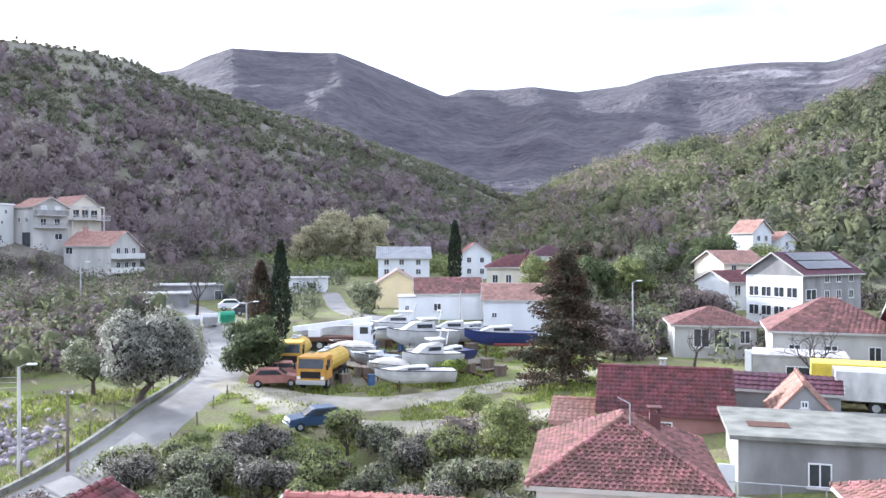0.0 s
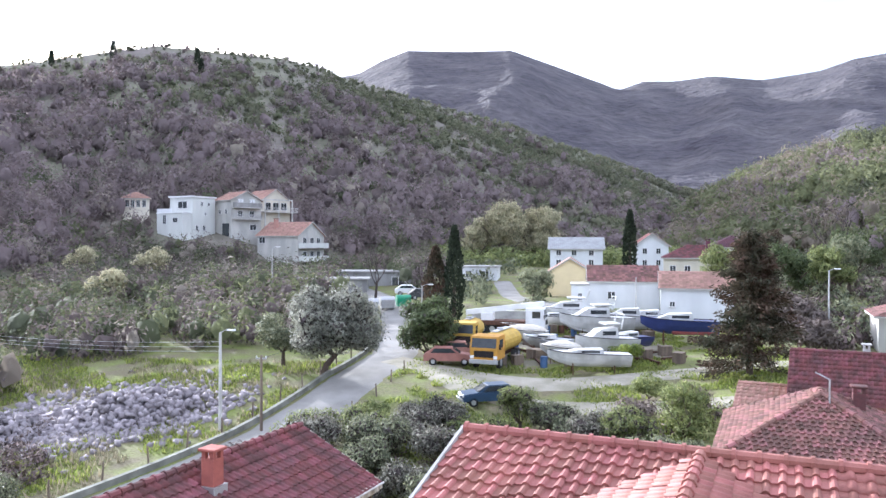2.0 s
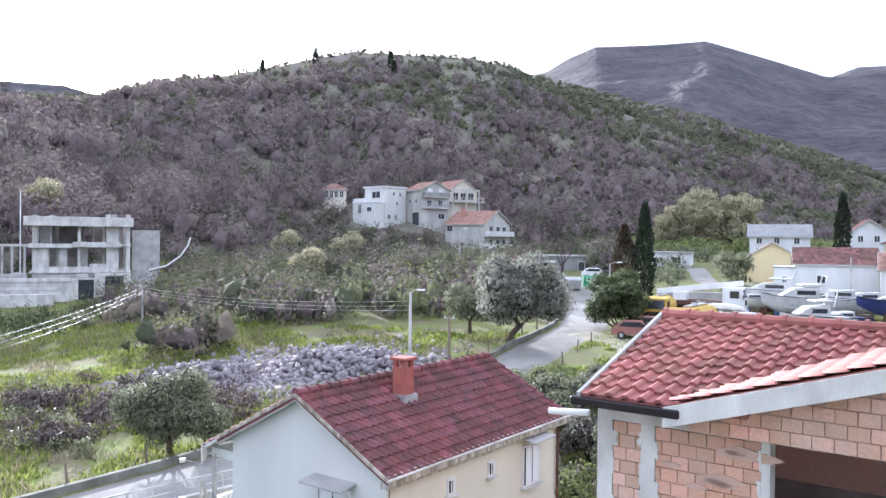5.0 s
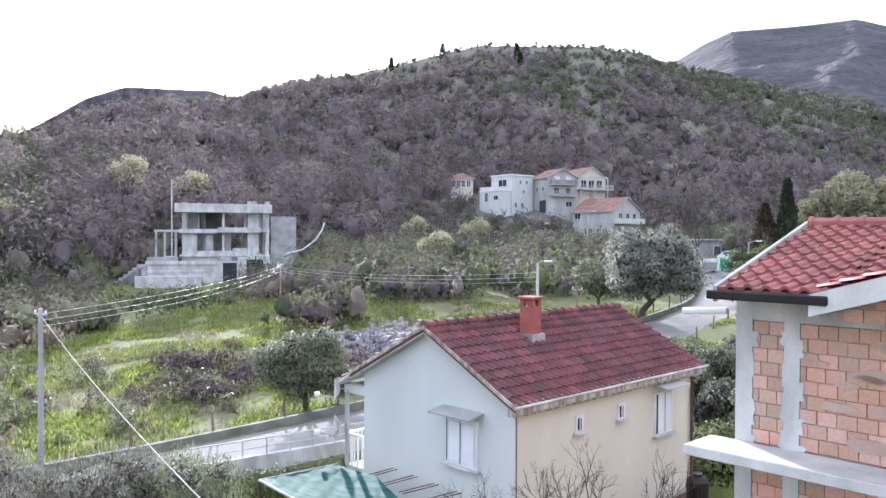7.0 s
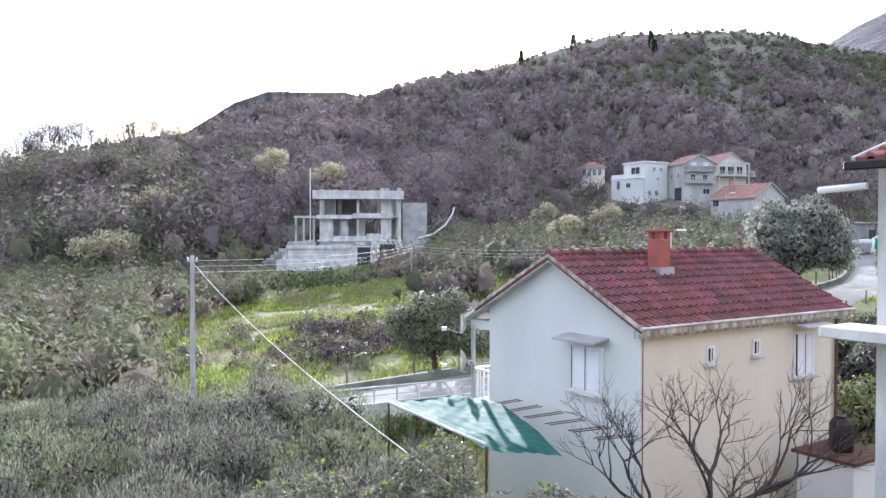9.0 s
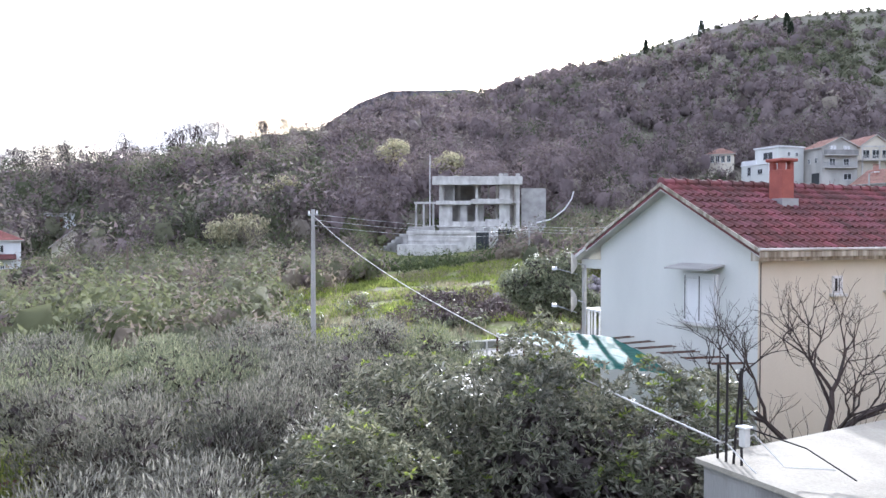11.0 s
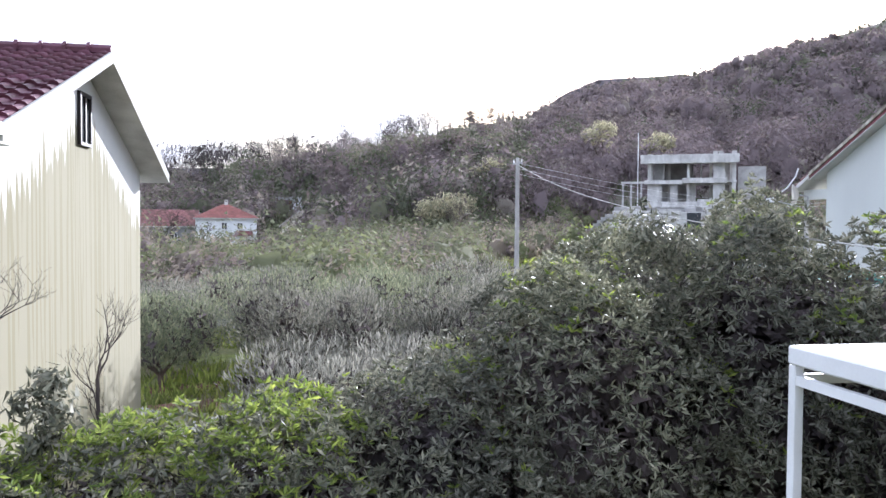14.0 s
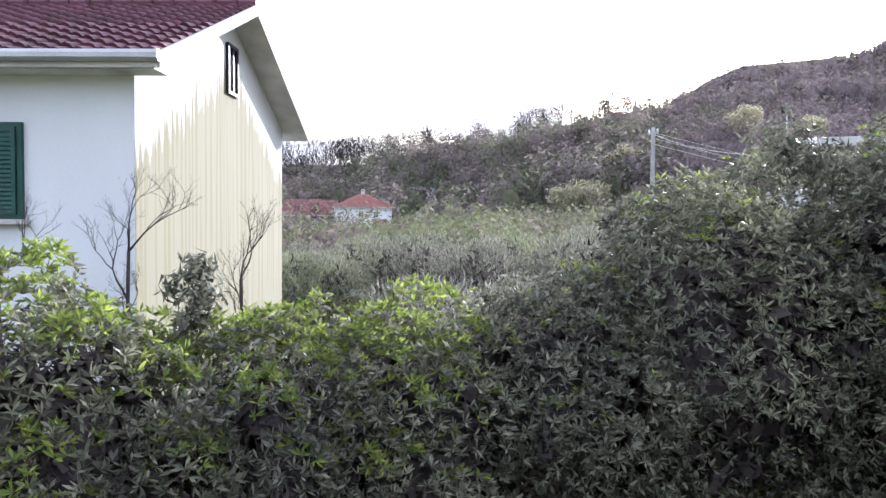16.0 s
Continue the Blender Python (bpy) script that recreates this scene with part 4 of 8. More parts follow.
for sgn in (-1, 1):
    part("gable_soffit", poly(bmesh.new(), [(GC + sgn * GH, -EO - 0.02, BE - 0.3), (GC, -EO - 0.02, GT - 0.28), (GC, -0.4, GT - 0.28), (GC + sgn * GH, -0.4, BE - 0.3)], (0, 0, 0.04)), "concrete", rf)
part("gable_infill", poly(bmesh.new(), [(GC - GH + 0.1, -0.38, BE - 0.4), (GC + GH - 0.1, -0.38, BE - 0.4), (GC + GH - 0.1, -0.38, BE - 0.26), (GC, -0.38, GT - 0.3), (GC - GH + 0.1, -0.38, BE - 0.26)], (0, 0.2, 0)), "mortar", B)
bricks(B, GC - GH + 0.2, GC + GH - 0.2, BE - 0.4, GT - 0.2, -0.42, 0.27, 0.2, lambda x, z: z < BE - 0.3 + (GH - abs(x - GC)) * (GT - BE) / GH)
part("gutter", bx(-0.06, GC - GH + 0.15, -EO - 0.12, -EO - 0.005, BE - 0.16, BE - 0.03, bevel=0.02), "dark_metal", rf, "dark metal gutter")
part("drain_pipe", tube(bmesh.new(), [(0.05, -EO + 0.35, BE - 0.36), (-0.62, -EO + 0.25, BE - 0.4)], 0.055), "white_paint", B, "white plastic drain pipe")

sm = random.Random(14)
for u, w in ((0.26, 0.1), (0.74, -0.1), (0.97, 0.13), (2.55, -0.1)):
    z = FL - 0.1
    while z < BE - 0.7:
        h, k = sm.uniform(0.18, 0.5), sm.uniform(0.3, 1.1)
        n = 5
        edge = [(u + w * k * sm.uniform(0.3, 1.0), -0.004, z + h * i / n) for i in range(n + 1)]
        part("mortar_smear", poly(bmesh.new(), [(u, -0.004, z)] + edge + [(u, -0.004, z + h)], (0, 0.02, 0)), "concrete_light", B)
        z += h + sm.uniform(0.05, 0.4)
for k in range(9):
    u, z, r = sm.uniform(1.1, 2.4), sm.uniform(FL, BE - 0.6), sm.uniform(0.08, 0.26)
    pts = [(u + 1.8 * r * math.cos(a) * sm.uniform(0.6, 1.2), -0.003, z + 0.5 * r * math.sin(a) * sm.uniform(0.6, 1.2)) for a in [6.28 * i / 9 for i in range(9)]]
    part("mortar_smear", poly(bmesh.new(), pts, (0, 0.02, 0)), "mortar", B)

# flat-roofed concrete garage with upright rebar
garage = thing("garage", pose(-3.53, 7.55, 0.9, 0, 0, -TILT), "low grey concrete garage with a flat pale roof", "garage")
part("wall", bx(0, 6.0, 0, 3.6, -1.0, 3.86), "stained_concrete", garage)
part("roof", poly(bmesh.new(), [(-0.06, -0.06, 3.863), (6.1, -0.06, 3.863), (6.1, 3.7, 3.98), (-0.06, 3.7, 3.98)], (0, 0, 0.05)), "screed", garage, "pale weathered screed roof")
part("spout", tube(bmesh.new(), [(0.95, 0.02, 3.72), (0.78, -0.3, 3.69)], 0.028), "concrete", garage)
for x, y, h, lean in ((0.06, 0.12, 0.9, 0.0), (0.19, 0.1, 1.02, 0.01), (0.26, 0.12, 0.88, 0.09), (0.35, 0.14, 0.9, -0.01)):
    part("rebar", tube(bmesh.new(), [(x, y, 3.85), (x + lean, y, 3.96 + h)], 0.013, 6), "dark_metal", garage)
part("meter_box", bx(0.37, 0.45, 0.07, 0.15, 4.12, 4.3, bevel=0.01), "concrete_light", garage)
part("box_lid", bx(0.35, 0.465, 0.055, 0.165, 4.303, 4.318), "white_paint", garage)
for k, pts in enumerate((((0.05, 0.1, 4.06), (0.35, 0.3, 4.2), (0.8, 0.2, 4.02), (1.1, 0.5, 4.04)), ((0.2, 0.1, 4.1), (0.5, 0.05, 3.98), (0.7, -0.05, 3.97)), ((0.35, 0.14, 4.3), (0.7, 0.6, 4.12), (1.3, 0.5, 4.0)))):
    part("loose_cable", tube(bmesh.new(), pts, 0.008, 5), "concrete_light" if k < 2 else "dark_metal", garage)

# white steel canopy close by
canopy = thing("canopy", pose(-2.58, 4.45, 1.0, 0, 0, -TILT), "white painted steel canopy with a flat white top", "canopy")
part("canopy_roof", bx(0, 4.2, 0, 2.4, 3.42, 3.535, bevel=0.012), "white_paint", canopy)
for x, y in ((0.005, 0.005), (0.005, 2.33), (4.13, 0.005), (4.13, 2.33)):
    part("post", bx(x, x + 0.065, y, y + 0.065, -1.0, 3.418, bevel=0.006), "white_paint", canopy)
part("rail", bx(0.072, 4.128, 0.01, 0.05, 3.3, 3.36), "white_paint", canopy)
part("rail", bx(0.01, 0.05, 0.072, 2.328, 3.3, 3.36), "white_paint", canopy)
part("dark_lining", bx(0.3, 4.1, 1.2, 1.26, 0.0, 3.28), "rust", canopy, "dark rusty back panel")

# hip-roofed house below the start of the flight
A = house("single-storey house with a moss-spotted red tile hip roof", 6.1, 26.9, TILT, 6.2, 7.1, 4.2, 7.6, 1.75, "hip", tile="tile_faded", over=0.35, pieces=300, tile_w=0.24, tile_l=0.28,
          windows=(("front", 2.2, 1.9, 0.9, 1.0),))
chimney(A, 4.4, 4.4, 3.9, 5.05, 0.42, "tile_old")
part("antenna_pole", tube(bmesh.new(), [(3.35, 2.6, 4.6), (3.35, 2.6, 5.75)], 0.03, 6), "grey_metal", A)
part("antenna_arm", tube(bmesh.new(), [(3.35, 2.6, 5.75), (2.9, 2.75, 5.95)], 0.025, 6), "grey_metal", A)

# dark-roofed house with the stained gable
L = house("white house with a dark red tile roof and yellowed gable wall", -13.04, -9.98, -72.0, 10.0, 8.1, 0.6, 6.53, 1.6, "gable_u", tile="tile_dark", over=0.5, tile_w=0.3, tile_l=0.3, pieces=300, slab="concrete_light",
          windows=(("front", 8.0, 3.7, 1.1, 1.25, "green_shutter", 1, "green_shutter"), ("right", 4.15, 5.95, 0.62, 0.9, "", 1, "dark_metal", False)))
part("gutter", tube(bmesh.new(), [(-0.5, -0.58, 5.7), (10.55, -0.58, 5.7)], 0.075), "grey_metal", L)
part("gable_render", poly(bmesh.new(), [(10.001, 0, -1.5), (10.001, 8.1, -1.5), (10.001, 8.1, 5.92), (10.001, 4.05, 7.42), (10.001, 0, 5.92)], (0.004, 0, 0)), "stained_render", L, "white gable render streaked with ochre algae")
part("soffit", bx(-0.45, 10.45, -0.48, -0.01, 5.55, 5.61), "concrete_light", L)
part("open_shutter", bx(9.2, 9.25, 8.13, 8.55, 2.95, 4.05, bevel=0.01), "green_shutter", L, "green shutter standing open")
part("shutter_frame", bx(9.255, 9.3, 8.103, 8.2, 2.9, 4.1), "white_paint", L)
part("far_sill", bx(8.0, 9.5, 8.103, 8.42, 2.7, 2.8, bevel=0.01), "white_paint", L)


# ---- the other houses of the valley ----
def grid(face, us, zs, w=0.9, h=1.1, shutter=""):
    return tuple((face, u, z, w, h, shutter) for u in us for z in zs)


FAR = dict(tile_w=0.36, tile_l=0.42, caps=False)
MID = dict(tile_w=0.3, tile_l=0.36)
rb = house("brown-red tiled house with brick-coloured lower wall", 13.0, 42.2, 20, 6.9, 4.6, 4.4, 7.0, 1.9, "gable_u", wall="render_pink", tile="tile_old", over=0.25, fascia="tile_old", verge=0.08,
           windows=grid("front", (3.4,), (0.9,), 0.9, 1.0), tile_w=0.23, tile_l=0.3)
chimney(rb, 3.4, 2.6, 3.9, 4.75, 0.35, "concrete")
house("small annex with an orange tile roof", 10.5, 43.2, 20, 2.1, 4.2, 4.4, 6.1, 0.8, "gable_u", wall="render_pink", tile="tile_orange", over=0.2, fascia="tile_orange", verge=0.08, **MID)
flat = house("grey rendered flat-roofed house with a lichen-stained concrete roof", 16.4, 32.8, 20, 8.4, 5.6, 4.3, 7.45, 0.2, "flat", wall="render_grey", over=0.4, windows=grid("front", (3.3,), (1.2,), 0.95, 1.05), smooth_roof="lichen_concrete")
part("roof_sheet", bx(0.6, 2.4, 1.5, 2.6, 3.355, 3.38), "rust", flat, "rusty loose roofing sheet")
part("white_panel", bx(-0.9, -0.2, -0.6, -0.5, 0.2, 2.1), "white_paint", flat, "white upright panel")
house("small grey gabled shed with a bright orange tile slope", 21.0, 38.4, 24, 3.0, 4.2, 5.7, 7.2, 1.7, "gable_v", wall="render_grey", tile="tile_orange", over=0.15, name="shed", category="shed", fascia="tile_orange", verge=0.08, windows=(("front", 1.5, 1.9, 0.35, 0.35),), **MID)
house("house corner with an old red tile hip roof", 16.2, 21.6, TILT, 6.0, 6.0, 4.0, 6.9, 1.4, "hip", tile="tile_faded", over=0.35, **MID)
house("white house with a low red tile roof by the boat yard", 5.4, 91.6, 2, 8.0, 6.5, 7.3, 10.45, 1.7, "gable_u", tile="tile_faded", over=0.2, windows=grid("front", (2.6,), (1.0,), 0.9, 0.9), **FAR)
house("small white annex with a flat roof", 3.4, 91.2, 2, 2.0, 5.0, 7.3, 9.9, 0.15, "flat", over=0.1, windows=grid("front", (1.0,), (0.8,), 0.5, 0.9))
house("white rendered house with a red tile roof behind the boats", 12.6, 85.2, 8, 7.4, 7.0, 5.8, 10.1, 1.6, "gable_u", tile="tile_orange", over=0.25, windows=grid("front", (1.2,), (2.2,), 0.6, 0.6), **FAR)
house("cream gabled house with white roof trim", 0.8, 105.0, 2, 5.8, 8.0, 7.4, 11.0, 1.8, "gable_v", wall="render_yellow", tile="tile_orange", over=0.3, windows=grid("right", (2.0, 5.0), (1.6,), 0.8, 1.0), **FAR)
house("pale two-storey house with a grey-red roof", 1.4, 140, 2, 9.2, 8, 10.0, 14.0, 1.9, "gable_u", tile="tile_grey", wall="render_white", windows=grid("front", (1.5, 4.2, 7.2), (0.9, 2.6), 0.9, 1.0), **FAR)
house("pale house with a red gable roof", 16.0, 138, 2, 5.6, 8, 10.0, 14.6, 2.0, "gable_v", tile="tile_red", windows=grid("front", (1.6, 3.9), (1.0, 3.0), 0.8, 1.0), **FAR)
bh = house("grey-pink house with verandas and a brown-red roof", 18.2, 120.4, 8, 9.6, 7, 9.2, 12.7, 1.9, "hip", wall="render_cream", tile="tile_old", windows=grid("front", (1.3, 3.4, 7.6), (1.0,), 0.9, 1.3), **FAR)
chimney(bh, 6.4, 2.4, 3.8, 6.0, 0.6, "tile_dark")
house("pale house with a red hip roof further up", 27.5, 132, 6, 7.0, 7, 9.8, 14.3, 1.9, "hip", tile="tile_dark", windows=grid("front", (1.5, 4.5), (2.6,), 0.9, 1.0), **FAR)
house("small white flat-roofed house", -12.8, 119.2, 2, 6.0, 5.0, 8.8, 11.0, 0.25, "flat", over=0.2, windows=grid("front", (1.6, 4.2), (0.7,), 1.0, 1.0))
sol = house("three-storey grey and white house with solar panels", 48.4, 83.0, -25, 11.0, 7.5, 7.6, 12.9, 2.3, "gable_u", wall="render_grey", tile="tile_dark", over=0.4,
            windows=grid("front", (1.5,), (2.2,), 1.9, 1.2) + grid("front", (4.4, 6.6, 9.0), (2.2, 4.1), 0.9, 1.0) + grid("left", (1.3, 3.0, 4.7, 6.4), (0.2, 2.4), 1.4, 1.2), **FAR)
part("white_front", bx(-0.014, -0.002, -0.02, 7.52, -1.0, 4.9), "render_white", sol)
for i in range(8):
    for j in range(2):
        sl = 2.3 / 3.75
        u0, v0 = 1.3 + i * 1.08, 0.35 + j * 1.55
        part("solar_panel", poly(bmesh.new(), [(u0, v0, 5.3 + v0 * sl + 0.16), (u0 + 1.0, v0, 5.3 + v0 * sl + 0.16), (u0 + 1.0, v0 + 1.4, 5.3 + (v0 + 1.4) * sl + 0.16), (u0, v0 + 1.4, 5.3 + (v0 + 1.4) * sl + 0.16)], (0, 0, 0.04)), "dark_glass", sol, "dark blue solar panel")
house("beige house with an orange hip roof below the wood", 50.5, 107, -12, 7.0, 7.0, 9.8, 13.6, 1.7, "gable_u", wall="render_cream", tile="tile_orange", windows=grid("front", (1.6, 4.6), (0.8, 2.4), 0.9, 1.0), **FAR)
house("pale house with a glazed veranda", 46.5, 97, -18, 6.5, 6.0, 8.6, 11.4, 1.3, "gable_u", wall="render_white", tile="tile_old", windows=grid("front", (1.4, 3.6, 5.4), (0.9,), 1.0, 1.3), **FAR)
house("white chalet high in the wood", 68, 133, -20, 4.6, 5.0, 15.2, 18.6, 2.1, "gable_v", tile="tile_orange", windows=grid("front", (1.4, 3.2), (1.6,), 0.8, 1.0), **FAR)
house("low white annex of the chalet", 73.2, 134, -25, 5.0, 4.0, 15.2, 17.2, 1.4, "gable_v", tile="tile_orange", windows=grid("front", (2.5,), (0.7,), 0.8, 0.8), **FAR)
hv = house("grey house with a brown tile hip roof and dark veranda", 28.2, 69.6, TILT, 7.2, 7.0, 6.3, 8.7, 1.45, "hip", wall="render_old", tile="tile_faded", windows=grid("front", (2.4, 4.2), (0.3,), 1.4, 1.7) + grid("front", (6.2,), (0.7,), 0.9, 1.2), **FAR)
hg = house("grey rendered house with a red hip roof behind a bare tree", 31.8, 58.6, 24, 9.0, 8.0, 6.2, 9.3, 2.4, "hip", wall="render_old", tile="tile_faded", windows=grid("front", (1.6, 4.2, 7.2), (0.9,), 0.9, 1.1), **FAR)
house("grey house with a bright red tile roof", 38.5, 52.0, 24, 8.0, 8.0, 6.3, 10.0, 2.3, "gable_u", wall="render_grey", tile="tile_red", windows=grid("front", (1.4, 4.0), (0.5, 2.3), 0.9, 1.0), **FAR)
gw = house("concrete block garage with a flat roof", 27.6, 53.6, 28, 6.2, 4.0, 5.8, 8.0, 0.15, "flat", wall="concrete", over=0.08, name="garage", category="garage", windows=grid("front", (3.0,), (0.6,), 1.6, 1.0))
part("white_pillar", bx(-0.5, -0.05, -0.3, 0.2, -0.5, 2.6), "white_paint", gw)
house("long low shed with a grey sheet roof", 20.5, 44.8, 30, 7.0, 3.0, 5.2, 7.6, 0.7, "gable_u", wall="render_grey", tile="tile_dark", name="shed", category="shed", over=0.15, **FAR)

# on the left hillside
house("little hillside pavilion with a red hip roof", -89.6, 157.0, -29, 5.4, 4.6, 21.2, 24.3, 1.4, "hip", tile="tile_orange", wall="render_cream", windows=grid("front", (0.9, 2.0, 3.1, 4.3), (1.2,), 0.8, 1.5), deep=4.0, **FAR)
wm = house("white cubic three-storey house with a flat roof on the hillside", -77.7, 154.73, 19.8, 6.4, 6.5, 15.8, 24.1, 0.3, "flat", wall="render_pale", over=0.25,
           windows=grid("front", (3.6,), (6.0,), 2.6, 1.5) + grid("right", (1.2, 3.2), (1.4,), 0.8, 1.1) + grid("right", (3.6,), (4.6,), 0.6, 0.7) + grid("right", (2.6, 4.6), (6.6,), 0.7, 0.8), smooth_roof="white_paint", deep=5.0)
wt = house("white lower wing with a roof terrace", -79.6, 152.8, 19.8, 7.2, 3.2, 15.6, 20.7, 0.2, "flat", wall="render_pale", over=0.15, windows=grid("front", (2.2,), (2.9,), 1.0, 1.9) + grid("front", (5.2,), (3.2,), 1.4, 1.0), smooth_roof="white_paint", deep=5.0)
part("terrace_parapet", bx(0.0, 4.2, 0.0, 0.12, 5.303, 6.1), "render_white", wt)
part("terrace_parapet", bx(0.0, 0.12, 0.123, 3.1, 5.303, 6.1), "render_white", wt)
gr = house("grey unpainted house with three storeys and balconies", -64.65, 155.68, -52.5, 7.2, 6.8, 16.4, 23.9, 1.8, "gable_v", wall="render_old", tile="tile_orange",
           windows=grid("front", (2.2, 5.0), (6.4,), 1.3, 1.2, "white_paint") + grid("front", (2.1, 4.9), (3.8,), 1.2, 1.3) + grid("front", (5.2,), (1.0,), 1.6, 1.2) + grid("left", (2.0, 4.6), (4.4,), 0.9, 1.0), deep=5.0, **FAR)
balcony(gr, "front", 0.4, 6.8, 3.4, 1.1, 7.2, 6.8, "grey_metal", False)
balcony(gr, "front", 0.4, 6.8, 5.8, 1.1, 7.2, 6.8, "render_grey")
# the wall is closed here; a dark sheet paints the undercroft's shade
part("open_garage", bx(-0.02, -0.003, 0.8, 3.6, -0.4, 2.4), "dark_glass", gr, "dark panel for the shade of an undercroft")
gs = house("cream unfinished house with an open loggia under its gable", -62.4, 167.2, -48, 7.2, 10.0, 18.2, 24.4, 2.5, "gable_v", wall="render_cream", tile="tile_orange", windows=grid("front", (1.6, 3.6, 5.6), (3.9,), 1.5, 1.7), deep=5.0, **FAR)
balcony(gs, "front", -0.2, 8.4, 3.5, 1.6, 7.2, 10.0, "concrete_light", False)
for u in (0.1, 3.5, 6.9):
    part("loggia_post", bx(u, u + 0.22, -1.5, -1.28, 3.505, 6.0), "concrete_light", gs)
    part("loggia_post", bx(u, u + 0.25, -1.5, -1.25, -2.0, 3.33), "concrete_light", gs)
part("loggia_beam", bx(0.1, 7.12, -1.5, -1.28, 6.003, 6.3), "concrete_light", gs)
rr = house("white house with a red roof and two deep balconies", -59.2, 156.4, 20.1, 10.6, 8.8, 9.0, 16.4, 2.7, "gable_u", wall="render_old", tile="tile_orange", windows=grid("front", (1.3,), (5.6,), 1.6, 1.3) + grid("right", (2.2, 4.6, 6.8), (0.3, 2.2, 5.0), 1.2, 1.8), deep=3.0, **FAR)
balcony(rr, "right", 0.2, 8.6, 2.05, 1.4, 10.6, 8.8, "render_pale")
balcony(rr, "right", 0.2, 8.6, 4.75, 1.4, 10.6, 8.8, "render_pale")
part("stair_wall", poly(bmesh.new(), [(3.0, -0.4, 1.6), (10.4, -0.4, -1.6), (10.4, -0.4, -3.0), (3.0, -0.4, -3.0)], (0, 0.3, 0)), "concrete", rr)
chimney(rr, 3.0, 2.4, 8.0, 10.6, 0.7, "tile_orange")
house("low flat shed by the lane", -36.0, 104, -10, 12.0, 5.0, 7.0, 9.6, 0.2, "flat", wall="render_grey", over=0.3, name="shed", category="shed", windows=grid("front", (2.5, 8.0), (0.3,), 2.4, 1.9))
house("long low shed with a pale sheet roof", -30.0, 112, -10, 12.0, 5.0, 7.6, 10.4, 0.2, "flat", wall="render_grey", over=0.3, name="shed", category="shed", windows=grid("front", (3.0, 9.0), (0.5,), 2.0, 1.6))

# small houses far across the field
fh = house("small white two-storey house with a red hip roof across the field", -115.2, 17.9, -81.3, 8.6, 8.0, 1.2, 6.1, 2.0, "hip", tile="tile_red", wall="render_white", over=0.3, windows=grid("front", (4.0, 6.2), (3.2,), 0.8, 1.0) + grid("front", (3.8,), (0.1,), 0.9, 2.0) + grid("front", (6.4,), (1.0,), 0.5, 0.6), deep=2.5, **FAR)
part("door_canopy", poly(bmesh.new(), [(5.6, -1.2, 2.3), (8.0, -1.2, 2.3), (8.0, -0.003, 2.9), (5.6, -0.003, 2.9)], (0, 0, 0.1)), "tile_old", fh, "brown sheet canopy over the entrance")
chimney(fh, 4.4, 4.0, 6.4, 7.3, 0.5, "concrete_light")
house("mauve-roofed house half hidden by a leafless tree", -127.4, 11.0, -84, 9.0, 8.0, 1.4, 5.0, 2.4, "gable_u", tile="tile_faded", wall="render_grey", windows=grid("front", (2.0, 5.5), (1.2,), 0.9, 1.1), deep=2.5, **FAR)
house("small pale cottage with a brown tile roof behind an orchard tree", -120.4, 31.8, -74, 5.4, 6.0, 2.6, 5.2, 2.2, "gable_v", tile="tile_faded", wall="render_cream", windows=grid("front", (3.4,), (1.0,), 0.7, 0.8), deep=2.5, **FAR)
sh = house("low open shed with a pale sheet roof", -144.96, 36.96, -74, 8.4, 4.6, 7.4, 10.2, 0.16, "flat", wall="render_white", over=0.7, name="shed", category="shed", deep=3.5)
# dark sheet on the solid front, in place of a shaded open bay
part("open_bay", bx(0.3, 3.0, -0.03, -0.004, 0.4, 2.4), "rust", sh, "dark panel for the shade of an open bay")

# ---- the abandoned concrete frame house on the slope ----
ruin = thing("ruin", pose(-83.6, 73.6, 8.1, 0, 0, 46), "abandoned two-storey concrete frame house without walls", "ruin")
for name, b in (("floor_slab", (-0.3, 11.6, -0.3, 8.3, -0.25, 0.0)), ("floor_slab", (-0.3, 11.6, -0.1, 8.3, 3.2, 3.45)), ("roof_slab", (-0.9, 11.8, -0.6, 8.4, 6.35, 6.75))):
    part(name, bx(*b, bevel=0.02), "concrete_light", ruin)
for z0, z1 in ((0.003, 3.197), (3.453, 6.347)):
    for x, y, w in ((0.0, 0.0, 0.5), (5.2, 0.1, 0.35), (8.6, 0.0, 1.5), (11.0, 0.0, 0.5), (0.0, 7.7, 0.4), (5.4, 7.7, 0.4), (11.0, 7.7, 0.4), (2.6, 4.0, 0.35), (8.2, 4.0, 0.35)):
        part("column", bx(x, x + w, y, y + 0.35, z0, z1), "concrete_light", ruin)
    part("rear_wall", bx(0.5, 6.0, 7.95, 8.15, z0, z1), "concrete", ruin)
    part("rear_wall", bx(9.5, 10.9, 7.95, 8.15, z0, z1), "concrete", ruin)
part("foundation", bx(0.0, 11.3, 0.0, 8.0, -5.0, -0.253), "concrete", ruin)
part("parapet", bx(4.6, 10.4, -0.9, -0.35, 3.05, 3.75, bevel=0.03), "concrete_light", ruin)
part("infill", bx(0.52, 1.9, 0.2, 0.4, 0.003, 3.197), "concrete_light", ruin)
part("infill", bx(6.6, 8.58, 0.2, 0.4, 0.003, 0.9), "concrete_light", ruin)
part("side_wall", bx(11.85, 15.4, 2.0, 2.3, -1.6, 5.4), "concrete", ruin)
part("side_wall", bx(15.1, 15.4, 2.303, 6.0, -1.6, 5.0), "concrete", ruin)
part("roof_beam", bx(-0.95, 11.85, -0.95, -0.603, 5.75, 6.95, bevel=0.04), "concrete_light", ruin)
